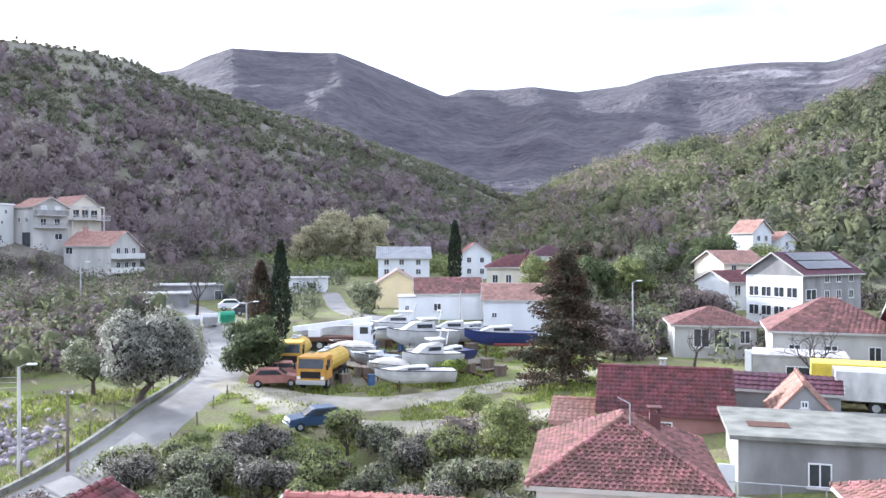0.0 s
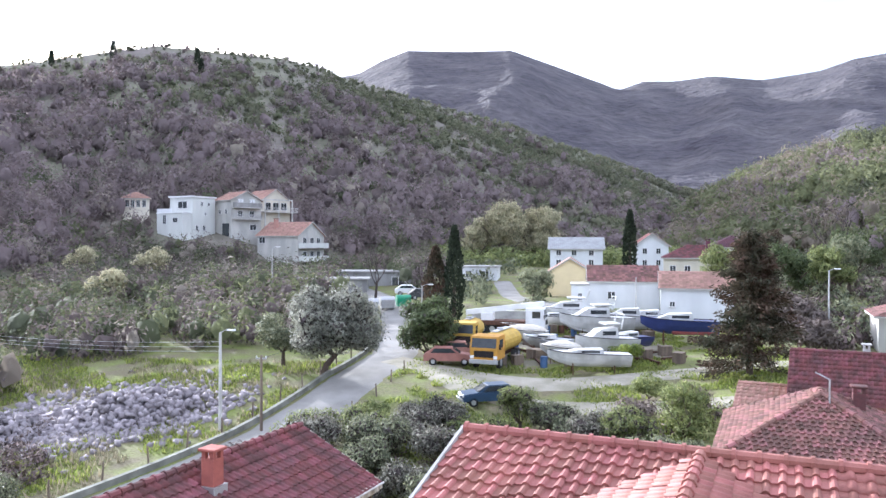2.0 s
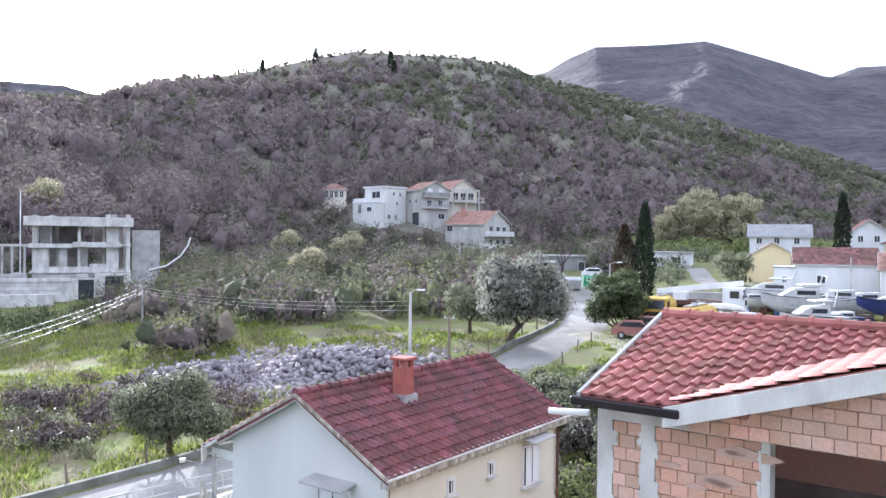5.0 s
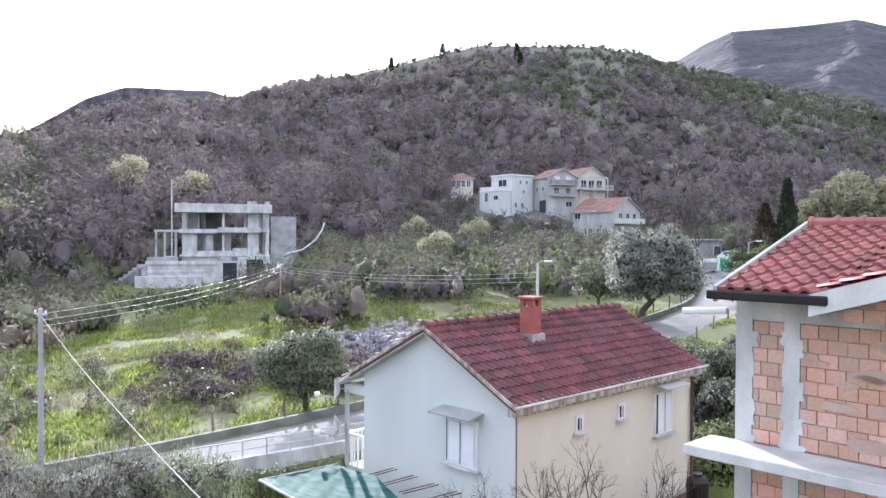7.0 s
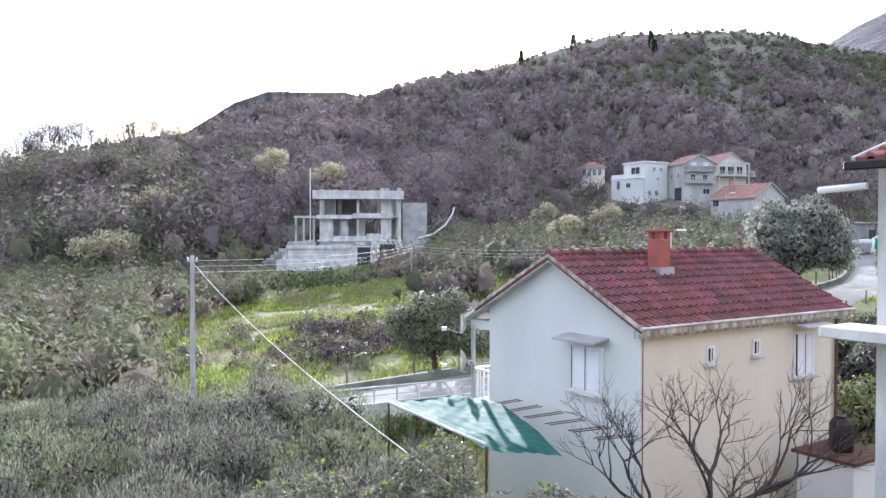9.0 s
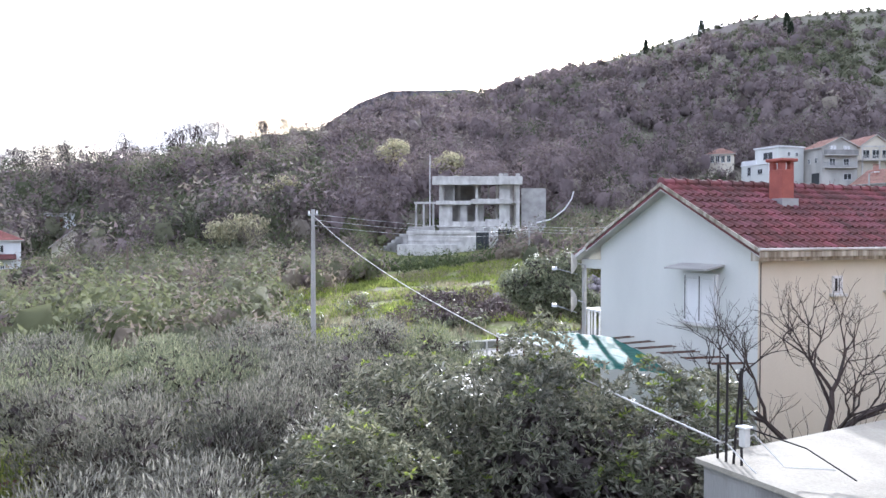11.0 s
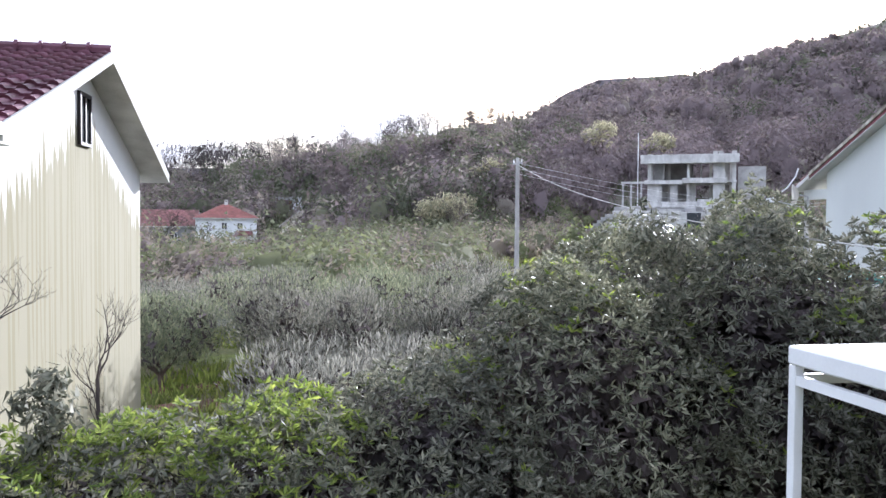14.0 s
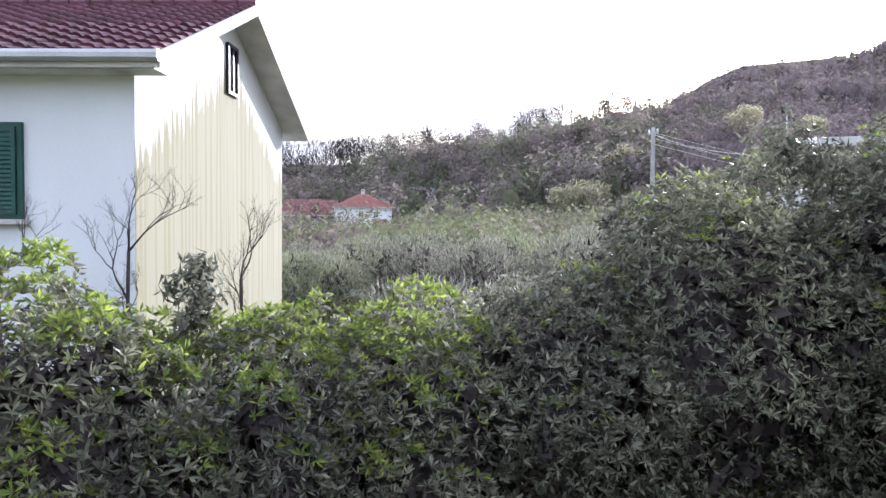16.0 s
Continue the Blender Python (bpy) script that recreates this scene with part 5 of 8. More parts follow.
part("floor_beam", bx(-0.4, 4.597, -0.5, -0.103, 2.95, 3.5, bevel=0.03), "concrete_light", ruin)
part("annex_beam", bx(-3.6, -0.303, 0.4, 0.7, 3.1, 3.4, bevel=0.02), "concrete_light", ruin)
for x in (-3.5, -2.4, -1.0):
    part("annex_post", bx(x, x + 0.28, 0.42, 0.68, -0.9, 3.097), "concrete", ruin)
part("infill", bx(3.0, 4.0, 0.2, 0.4, 0.003, 3.197), "concrete", ruin)
part("infill", bx(5.6, 6.4, 1.2, 1.4, 0.003, 3.197), "concrete_light", ruin)
part("partition", bx(2.0, 2.2, 0.6, 7.6, 3.453, 6.347), "concrete", ruin)
part("partition", bx(7.0, 7.2, 3.0, 7.6, 3.453, 6.347), "concrete", ruin)
part("low_rail", bx(1.95, 8.55, -0.28, -0.05, 0.003, 0.55), "concrete_light", ruin)
part("terrace", bx(-4.2, 7.2, -3.2, -0.303, -5.5, -0.9, bevel=0.04), "concrete_light", ruin)
part("terrace", bx(-5.6, 2.6, -4.4, -3.203, -6.5, -2.7, bevel=0.04), "concrete_light", ruin)
part("terrace", bx(2.603, 10.8, -3.9, -3.25, -6.5, -4.0, bevel=0.04), "concrete", ruin)
part("coping", bx(-4.4, 4.6, -3.35, -3.203, -1.25, -0.75, bevel=0.03), "concrete_light", ruin)
part("coping", bx(-4.4, 3.4, -3.3, -3.204, -2.3, -1.95, bevel=0.03), "concrete_light", ruin)
part("basement", bx(7.203, 11.5, -2.4, -0.303, -5.5, -0.3, bevel=0.03), "concrete_light", ruin)
# dark sheets on solid walls stand in for the shade within two openings
for x in (4.2, 8.4):
    part("opening", bx(x + 1.1, x + 2.9, -3.24, -3.205, -3.9, -1.0) if x < 7 else bx(x, x + 2.2, -2.44, -2.405, -3.9, -0.6), "dark_glass", ruin)
part("retaining_wall", bx(11.503, 17.5, -1.6, -1.2, -5.5, -0.9, bevel=0.04), "concrete", ruin)
part("retaining_wall", bx(11.503, 15.0, -1.195, 1.0, -5.5, -1.6), "concrete", ruin)
part("broken_parapet", bx(-4.2, -0.4, -3.2, -3.0, -0.897, -0.2, bevel=0.03), "concrete", ruin)
part("broken_parapet", bx(1.6, 4.4, -3.2, -3.0, -0.897, -0.45, bevel=0.03), "concrete", ruin)
part("rubble_block", bx(-2.0, -0.8, -2.6, -1.8, -0.897, -0.1, bevel=0.08), "concrete", ruin)
part("rubble_block", bx(5.0, 6.4, -2.2, -1.2, -0.897, -0.3, bevel=0.08), "concrete", ruin)
for k in range(9):
    part("stair_step", bx(-5.4 - k * 0.55, -4.25 - k * 0.55, -3.4, -1.6, -6.0, -1.2 - k * 0.42), "concrete", ruin)
for x, y in ((0.2, 0.1), (2.2, 0.2), (8.8, 0.1), (9.5, 0.3), (11.2, 0.2)):
    part("parapet_block", bx(x - 0.25, x + 0.35, y - 0.3, y + 0.3, 6.753, 7.1 + 0.3 * (x > 8)), "concrete", ruin)
mast = thing("mast", Matrix.Translation((-85.4, 73.4, 7.0)), "tall thin white mast beside the concrete ruin", "mast")
part("pole", tube(bmesh.new(), [(0, 0, -1.5), (0, 0, 11.3)], [0.1, 0.06], 8), "white_paint", mast)


# ---- vegetation ----
def unit(v):
    return v / np.maximum(np.linalg.norm(v, axis=-1, keepdims=True), 1e-9)


def leaf_arrays(p, d, length, width, rng):
    """Leaves from their stalks p along d: each a folded diamond of four corners."""
    n = len(p)
    s = unit(np.cross(d, rng.normal(size=(n, 3))))
    up = np.cross(s, d)
    length = np.broadcast_to(length, n)[:, None]
    width = np.broadcast_to(width, n)[:, None]
    mid = p + d * length * 0.55 + up * width * 0.12
    v = np.stack([p, mid + s * width / 2, p + d * length, mid - s * width / 2], 1).reshape(-1, 3)
    return v, np.arange(4 * n).reshape(n, 4)


def facing_leaves(p, g, length, width, rng, loose=0.7):
    """Small three-cornered sprays at p that face along g, with their tips more or less upward."""
    d = np.array([0, 0, 1.0]) + rng.normal(size=p.shape) * loose
    d = unit(d - g * (d * g).sum(1, keepdims=True))
    s = np.cross(d, g)
    length, width = length[:, None], width[:, None]
    return np.stack([p - d * length * 0.45 - s * width / 2, p - d * length * 0.45 + s * width / 2, p + d * length * 0.55], 1).reshape(-1, 3)


def cloud(blobs, per_m2, rng, shell=0.35):
    """Points in and on a set of ellipsoids (x, y, z, rx, ry, rz), thicker towards their outsides, with outward ways."""
    ps, ns = [], []
    for x, y, z, rx, ry, rz in blobs:
        n = max(3, int(per_m2 * 4 * math.pi * ((rx * ry) ** 0.8 + (rx * rz) ** 0.8 + (ry * rz) ** 0.8) / 3))
        u = unit(rng.normal(size=(n, 3)))
        lump = 1 + 0.16 * np.sin(u[:, 0] * 5 + x) * np.sin(u[:, 1] * 6 + y) + 0.12 * np.sin(u[:, 2] * 9 + z)
        r = (1 - shell * rng.random(n) ** 1.6) * lump
        ps.append(np.array([x, y, z]) + u * r[:, None] * np.array([rx, ry, rz]))
        ns.append(u)
    return np.concatenate(ps), np.concatenate(ns)


def crown_mesh(name, blobs, per_m2, leaf, material, parent, seed, label="", up=0.5, wild=0.9, shell=0.45, wide=0.4, kind="", spiky=False):
    rng = np.random.default_rng(seed)
    p, n = cloud(blobs, per_m2, rng, shell)
    if spiky:
        d = unit(n * 0.7 + np.array([0, 0, up]) + rng.normal(size=p.shape) * wild * 0.8)
        size = leaf * rng.uniform(0.6, 1.4, len(p))
        v, _ = leaf_arrays(p, d, size, size * wide, rng)
        v = v.reshape(-1, 4, 3)[:, [0, 1, 2]].reshape(-1, 3)
        return from_arrays(name, v, np.arange(len(v)).reshape(-1, 3), material, parent, label, kind=kind)
    g = unit(n + np.array([0, 0, 0.2]) + rng.normal(size=p.shape) * 0.55 * wild)
    size = leaf * rng.uniform(0.6, 1.3, len(p))
    v = facing_leaves(p, g, size * 1.1, size * wide * 1.1, rng, 1.2 - 0.5 * up)
    nv = unit(n * 0.75 + np.array([0, 0, 0.4]) + rng.normal(size=p.shape) * 0.35)
    return from_arrays(name, v, np.arange(len(v)).reshape(-1, 3), material, parent, label, kind=kind, normals=np.repeat(nv, 3, 0))


def limb(bm, p, d, length, radius, rng, levels, spread=0.6, kids=3, rise=0.1, sides=6):
    """A branch with its own branches; returns the ends of the thinnest ones."""
    p, d = Vector(p), Vector(d).normalized()
    pts, k = [p], 3
    for i in range(k):
        d = (d + Vector((rng.gauss(0, 0.16), rng.gauss(0, 0.16), rng.gauss(rise * 0.5, 0.1)))).normalized()
        pts.append(pts[-1] + d * length / k)
    tube(bm, pts, [radius * (1 - 0.45 * i / k) for i in range(k + 1)], sides, cap=False)
    if levels <= 0:
        return [pts[-1]]
    ends = []
    for j in range(kids):
        at = pts[-1] if j < 2 else pts[rng.randint(1, k)]
        nd = (d + Vector((rng.gauss(0, spread), rng.gauss(0, spread), rng.gauss(rise, spread * 0.5)))).normalized()
        ends += limb(bm, at, nd, length * rng.uniform(0.58, 0.82), radius * 0.55, rng, levels - 1, spread, kids, rise, max(3, sides - 1))
    return ends


def tree(label, x, y, height, width, material="olive", seed=1, name="olive_tree", leaf=0.2, per_m2=26, trunk=0.35, group="", lean=0.0, blobs=11, z=None, category="tree", wide=0.35, wild=0.9, rise=0.5, core=0, spiky=False):
    """A broad tree: trunk and limbs, and a crown of leaf clumps with gaps between them."""
    th = thing(name, Matrix.Translation((x, y, gz(x, y) if z is None else z)), label, category, group)
    rng = random.Random(seed)
    bm = bmesh.new()
    ends = []
    th_h = height * trunk
    tube(bm, [(0, 0, -0.4), (lean * 0.3, 0, th_h * 0.5), (lean, 0, th_h)], [height * 0.045, height * 0.034, height * 0.028], 8)
    for k in range(4):
        a = k * 1.6 + rng.random()
        ends += limb(bm, (lean, 0, th_h * 0.95), (math.cos(a), math.sin(a), 0.9), height * 0.28, height * 0.02, rng, 2, 0.5, 2, 0.1, 5)
    part("trunk", bm, "bark", th)
    bl = []
    for k in range(blobs):
        a, rr = rng.uniform(0, 6.28), width / 2 * math.sqrt(rng.uniform(0.02, 0.62))
        s = width * rng.uniform(0.15, 0.25)
        zz = height * (trunk + 0.12) + (height * (1 - trunk) - s) * rng.uniform(0.15, 1.0) * (1 - 0.45 * (2 * rr / width) ** 2)
        bl.append((lean + rr * math.cos(a), rr * math.sin(a), min(zz, height - s * 0.8), s, s, s * rng.uniform(0.7, 0.95)))
    crown_mesh("crown", bl, per_m2 * 1.2, leaf * (1.05 if spiky else 0.88), material, th, seed, wide=wide * 1.25, wild=wild, up=rise, spiky=spiky)
    # a darker heart gives the crown's inner shade by its colour
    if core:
        crown_mesh("inner_crown", [(a, b, c, r * 0.72, r2 * 0.72, r3 * 0.72) for a, b, c, r, r2, r3 in bl], core, leaf * 1.7, "inner_shade", th, seed + 9, wide=0.4, shell=0.8, label="brown inner twigs, darkened like the shade inside the leaves")
    return th


def bare_tree(label, x, y, height, seed, levels=4, spread=0.42, name="bare_tree", trunk=0.03, group="", z=None, kids=3, lift=0.18, material="twig", first=0.3, reach=0.0):
    th = thing(name, Matrix.Translation((x, y, gz(x, y) if z is None else z)), label, "tree", group)
    rng = random.Random(seed)
    top = Vector((rng.gauss(0, 0.03) * height, rng.gauss(0, 0.03) * height, height * first))
    part("trunk", tube(bmesh.new(), [(0, 0, -0.4), tuple(top * 0.5), tuple(top)], [height * trunk, height * trunk * 0.8, height * trunk * 0.62], 8), material, th)
    for k in range(kids + 1):
        bm = bmesh.new()
        a = 6.28 * k / (kids + 1) + rng.uniform(-0.5, 0.5)
        at = top * (1.0 if k < 2 else rng.uniform(0.6, 0.95))
        limb(bm, at, (spread * 1.3 * math.cos(a), spread * 1.3 * math.sin(a), 0.8 + lift), (reach or height * first) * rng.uniform(0.6, 0.85), height * trunk * 0.45, rng, levels - 1, spread, kids, lift, 5)
        part("limb", bm, material, th)
    return th


def cypress(label, x, y, height, width, seed, material="cypress", z=None, leaf=0.3, name="cypress", per=900, group=""):
    th = thing(name, Matrix.Translation((x, y, gz(x, y) if z is None else z)), label, "tree", group)
    part("trunk", tube(bmesh.new(), [(0, 0, -0.5), (0, 0, height * 0.5)], [width * 0.12, width * 0.05], 7), "bark", th)
    rng = np.random.default_rng(seed)
    n = int(per)
    t = rng.random(n) ** 0.8
    a = rng.uniform(0, 2 * np.pi, n)
    r = width / 2 * (np.sin(np.pi * np.clip(t * 0.93 + 0.07, 0, 1)) ** 0.6) * (1 - t * 0.55) * (0.72 + 0.36 * rng.random(n)) * (1 + 0.15 * np.sin(a * 3 + t * 20))
    p = np.stack([r * np.cos(a), r * np.sin(a), t * height * 0.97 + 0.1], 1)
    d = unit(np.stack([0.45 * np.cos(a), 0.45 * np.sin(a), np.ones(n)], 1) + rng.normal(size=(n, 3)) * 0.25)
    size = leaf * rng.uniform(0.7, 1.4, n)
    v, f = leaf_arrays(p, d, size, size * 0.45, rng)
    from_arrays("crown", v, f, material, th)
    return th


def conifer(label, x, y, height, width, seed, per=14000):
    """A broad dark conifer with tiers of hanging boughs."""
    th = thing("conifer", Matrix.Translation((x, y, gz(x, y))), label, "tree")
    bm = bmesh.new()
    tube(bm, [(0, 0, -0.5), (0, 0, height * 0.96)], [height * 0.025, 0.03], 8)
    rng = np.random.default_rng(seed)
    ps, ds = [], []
    for k in range(150):
        t = (k / 150) ** 0.85
        a = rng.uniform(0, 2 * np.pi)
        reach = width / 2 * (1 - t) ** 0.75 * rng.uniform(0.6, 1.1) + 0.15
        z0 = height * (0.06 + 0.92 * t)
        end = np.array([reach * np.cos(a), reach * np.sin(a), z0 + reach * rng.uniform(-0.25, 0.15)])
        tube(bm, [(0, 0, z0), tuple(end)], [0.035, 0.01], 3, cap=False)
        n = int(per / 150 * (0.25 + reach / width * 2.6))
        s = rng.random(n) ** 0.6
        q = np.array([0, 0, z0]) * (1 - s[:, None]) + end * s[:, None] + rng.normal(size=(n, 3)) * np.array([0.28, 0.28, 0.16])
        ps.append(q)
        ds.append(unit(np.stack([np.cos(a) * np.ones(n), np.sin(a) * np.ones(n), -0.25 * np.ones(n)], 1) + rng.normal(size=(n, 3)) * 0.6))
    part("trunk", bm, "bark", th)
    p, d = np.concatenate(ps), np.concatenate(ds)
    size = 0.36 * rng.uniform(0.6, 1.3, len(p))
    v, f = leaf_arrays(p, d, size, size * 0.3, rng)
    from_arrays("crown", v, f, "conifer", th)
    return th


def shrubs(name, places, sizes, material, leaf, n_leaf, seed, label, flat=0.75, far=False):
    """Many shrubs nobody would count, in one mesh: clumps of leaves over each place."""
    rng = np.random.default_rng(seed)
    m = len(places)
    z = ground_z(places[:, 0], places[:, 1])
    c = np.stack([places[:, 0], places[:, 1], z + sizes * flat * 0.4], 1)
    idx2 = np.repeat(np.arange(m), n_leaf)
    u = unit(rng.normal(size=(len(idx2), 3)))
    r = (0.55 + 0.5 * rng.random(len(idx2))) * (1 + 0.2 * np.sin(u[:, 0] * 4 + idx2) + 0.2 * np.sin(u[:, 2] * 5 + idx2 * 1.7))
    s = sizes[idx2]
    p = c[idx2] + u * (r * s)[:, None] * np.array([0.62, 0.62, 0.62 * flat])
    size = leaf * (s / np.mean(sizes)) ** 0.5 * rng.uniform(0.6, 1.4, len(s))
    g = unit(u + np.array([0, 0, 0.15]) + rng.normal(size=u.shape) * 0.5)
    v = facing_leaves(p, g, size * 1.1, size * (0.75 if far else 0.5), rng)
    f = np.arange(len(v)).reshape(-1, 3)
    nv = unit(u * 0.8 + np.array([0, 0, 0.45]) + rng.normal(size=u.shape) * 0.28)
    return from_arrays(name, v, f, material, None, label, "shrubs", "stuff", np.repeat(nv, len(v) // len(u), 0))


def icosahedron():
    g = (1 + 5 ** 0.5) / 2
    v = [(-1, g, 0), (1, g, 0), (-1, -g, 0), (1, -g, 0), (0, -1, g), (0, 1, g), (0, -1, -g), (0, 1, -g), (g, 0, -1), (g, 0, 1), (-g, 0, -1), (-g, 0, 1)]
    f = [(0, 11, 5), (0, 5, 1), (0, 1, 7), (0, 7, 10), (0, 10, 11), (1, 5, 9), (5, 11, 4), (11, 10, 2), (10, 7, 6), (7, 1, 8), (3, 9, 4), (3, 4, 2), (3, 2, 6), (3, 6, 8), (3, 8, 9), (4, 9, 5), (2, 4, 11), (6, 2, 10), (8, 6, 7), (9, 8, 1)]
    return unit(np.array(v, float)), np.array(f)


ICO_V, ICO_F = icosahedron()


def woods(name, places, sizes, material, n_leaf, seed, label, tall=1.15, leaf=0.75, ragged=0.35):
    """A wood of many crowns in one mesh: each an uneven dense heart inside a loose coat of sprays."""
    rng = np.random.default_rng(seed)
    m = len(places)
    high = sizes * tall * rng.uniform(0.8, 1.25, m)
    c = np.concatenate([places, (ground_z(places[:, 0], places[:, 1]) + high * 0.42)[:, None]], 1)
    half = np.stack([sizes * 0.5 * rng.uniform(0.85, 1.15, m), sizes * 0.5 * rng.uniform(0.85, 1.15, m), high * 0.55], 1)
    hv = c[:, None] + ICO_V[None] * half[:, None] * 0.5 * rng.uniform(0.6, 1.3, (m, 12, 1))
    hn = unit(np.broadcast_to(ICO_V, (m, 12, 3)) * 0.5 + np.array([0, 0, 0.6]) + rng.normal(size=(m, 12, 3)) * 0.25)
    hf = (ICO_F[None] + 12 * np.arange(m)[:, None, None]).reshape(-1, 3)
    k = np.repeat(np.arange(m), n_leaf)
    u = unit(rng.normal(size=(len(k), 3)) + np.array([0, 0, 0.25]))
    r = 0.42 + (0.42 + ragged) * rng.random(len(k)) ** 0.8 + 0.12 * np.sin(u[:, 0] * 5 + k * 1.3) + 0.12 * np.sin(u[:, 2] * 6 + k * 2.1)
    p = c[k] + u * r[:, None] * half[k]
    g = unit(u + np.array([0, 0, 0.15]) + rng.normal(size=u.shape) * 0.3)
    size = leaf * (sizes[k] / 4.0) ** 0.5 * rng.uniform(0.6, 1.5, len(k))
    v = facing_leaves(p, g, size * 1.2, size * 0.62, rng)
    nv = unit(u * 0.7 + np.array([0, 0, 0.45]) + rng.normal(size=u.shape) * 0.3)
    f = np.arange(len(v)).reshape(-1, 3) + 12 * m
    return from_arrays(name, np.concatenate([hv.reshape(-1, 3), v]), np.concatenate([hf, f]), material, None, label, "woods", "stuff",
                       np.concatenate([hn.reshape(-1, 3), np.repeat(nv, 3, 0)]))


def polar_points(n, az0, az1, r0, r1, seed, keep=None):
    rng = np.random.default_rng(seed)
    az, r = np.radians(rng.uniform(az0, az1, n)), np.sqrt(rng.uniform(r0 ** 2, r1 ** 2, n))
    p = np.stack([r * np.sin(az), r * np.cos(az)], 1)
    _, kind = ground_z(p[:, 0], p[:, 1], True)
    ok = np.ones(n, bool) if keep is None else keep(p, kind)
    return p[ok]


HOUSE_SPOTS = np.array([(-52, 157, 10), (-50, 149, 7), (-62, 160, 10), (-62, 172, 9), (-72, 158, 9), (-72, 150, 6), (-87, 160, 5), (-79, 79, 10), (-111, 22, 10), (-120, 35, 5), (-126, 16, 8), (-143, 41, 7), (53, 88, 10), (54, 110, 7), (70, 136, 8),
                        (49, 100, 6), (-47, 147, 8), (-78, 68, 9), (-72, 62, 8), (-66, 56, 8), (-60, 51, 6), (-100, 18, 9), (-92, 16, 7), (-108, 30, 4), (-130, 37, 5)])


def clear(p, k):
    """True where no house stands."""
    d = np.hypot(p[:, None, 0] - HOUSE_SPOTS[None, :, 0], p[:, None, 1] - HOUSE_SPOTS[None, :, 1])
    return (d > HOUSE_SPOTS[None, :, 2]).all(1)


def patch(p, size, seed, level):
    return wave_noise(p[:, 0], p[:, 1], size, seed) > level


# hill woods
rngs = np.random.default_rng(77)


def slope_share(p, layer):
    """How far up its hill each place lies, from 0 at the foot to 1 on the ridge, and its bearing."""
    az, r = np.degrees(np.arctan2(p[:, 0], p[:, 1])), np.hypot(p[:, 0], p[:, 1])
    ridge, foot = (np.interp(az, LAYERS[layer][:, 0], LAYERS[layer][:, k]) for k in (1, 3))
    return np.clip((r - foot) / (ridge - foot), 0, 1), az


P = np.concatenate([polar_points(4600, -18, 16, 440, 700, 3, lambda p, k: (k == 1) & clear(p, k)),
                    polar_points(12500, -118, 14, 95, 480, 1, lambda p, k: (k == 1) & clear(p, k)),
                    polar_points(1000, -112, 10, 95, 215, 10, lambda p, k: (k == 1) & clear(p, k))])
up, bearing = slope_share(P, 0)
zone = 0.55 * wave_noise(P[:, 0], P[:, 1], 95, 4) + 0.45 * wave_noise(P[:, 0], P[:, 1], 34, 6) + rngs.normal(size=len(P)) * 0.16
green = zone + 0.75 * (up - 0.48) + 0.012 * (bearing + 25) > 0.12
# open terraces under the crest, with little on them but low scrub
open_top = (up > 0.72) & (up < 0.97) & (bearing > -36) & (bearing < -16) & (wave_noise(P[:, 0], P[:, 1], 46, 9) + 0.7 * np.sin(up * 42) > 0.1)
reach = np.hypot(P[:, 0], P[:, 1])
keep = ~((bearing > -33) & (bearing < -14) & (reach < 172) & (reach > 112)) & ~((bearing < -62) & (up > 0.86))
P, up, bearing, green, open_top, reach = P[keep], up[keep], bearing[keep], green[keep], open_top[keep], reach[keep]
far_off = reach > 215
pickr = rngs.random(len(P))
kind = np.select([open_top & (pickr < 0.75), green & (pickr < 0.72), green, pickr < 0.62, pickr < 0.86, pickr < 0.93], [9, 1, 3, 0, 2, 4], 3)
low_hill = (bearing < -57) & (pickr < 0.8)
kind = np.where(low_hill, np.select([pickr < 0.28, pickr < 0.5, pickr < 0.62, pickr < 0.7], [3, 2, 1, 0], 4), kind)
for code, nm, m_, lb in ((0, "bare", "wood_bare", "leafless mauve-brown woods on the broad hillside"), (1, "green", "wood_green", "dull olive-green scrub woods on the broad hillside"),
                         (2, "brown", "wood_brown", "darker leafless trees on the broad hillside"), (3, "dark", "wood_dark", "dark evergreen trees on the broad hillside"),
                         (4, "pale", "wood_pale", "pale budding trees on the broad hillside")):
    w_ = (kind == code) & far_off
    woods("hill_woods_" + nm, P[w_], rngs.uniform(4.0, 8.6, w_.sum()) * (0.8 if code in (1, 3) else 1.0) * np.interp(up[w_], (0.75, 0.95), (1.0, 0.5)), m_, 36, 5 + code, lb, 0.8 if code in (1, 3) else 1.0, 0.8)
    w_ = (kind == code) & ~far_off
    woods("foot_woods_" + nm, P[w_], rngs.uniform(3.0, 6.6, w_.sum()), m_, 190, 31 + code, lb.replace("on the broad hillside", "at the foot of the hill"), 1.2, 0.46, 0.5)
P = polar_points(6600, 4, 58, 130, 440, 2, lambda p, k: (k == 2) & clear(p, k))
up, bearing = slope_share(P, 1)
zone = 0.5 * wave_noise(P[:, 0], P[:, 1], 60, 14) + 0.5 * wave_noise(P[:, 0], P[:, 1], 22, 15) + rngs.normal(size=len(P)) * 0.2
kind = np.select([zone + 0.02 * (bearing - 22) > 0.28, zone + 0.012 * (bearing - 14) > -0.04, zone > -0.3], [3, 1, 4], 0)
kind = np.where((kind == 3) & (bearing < 19), 1, kind)
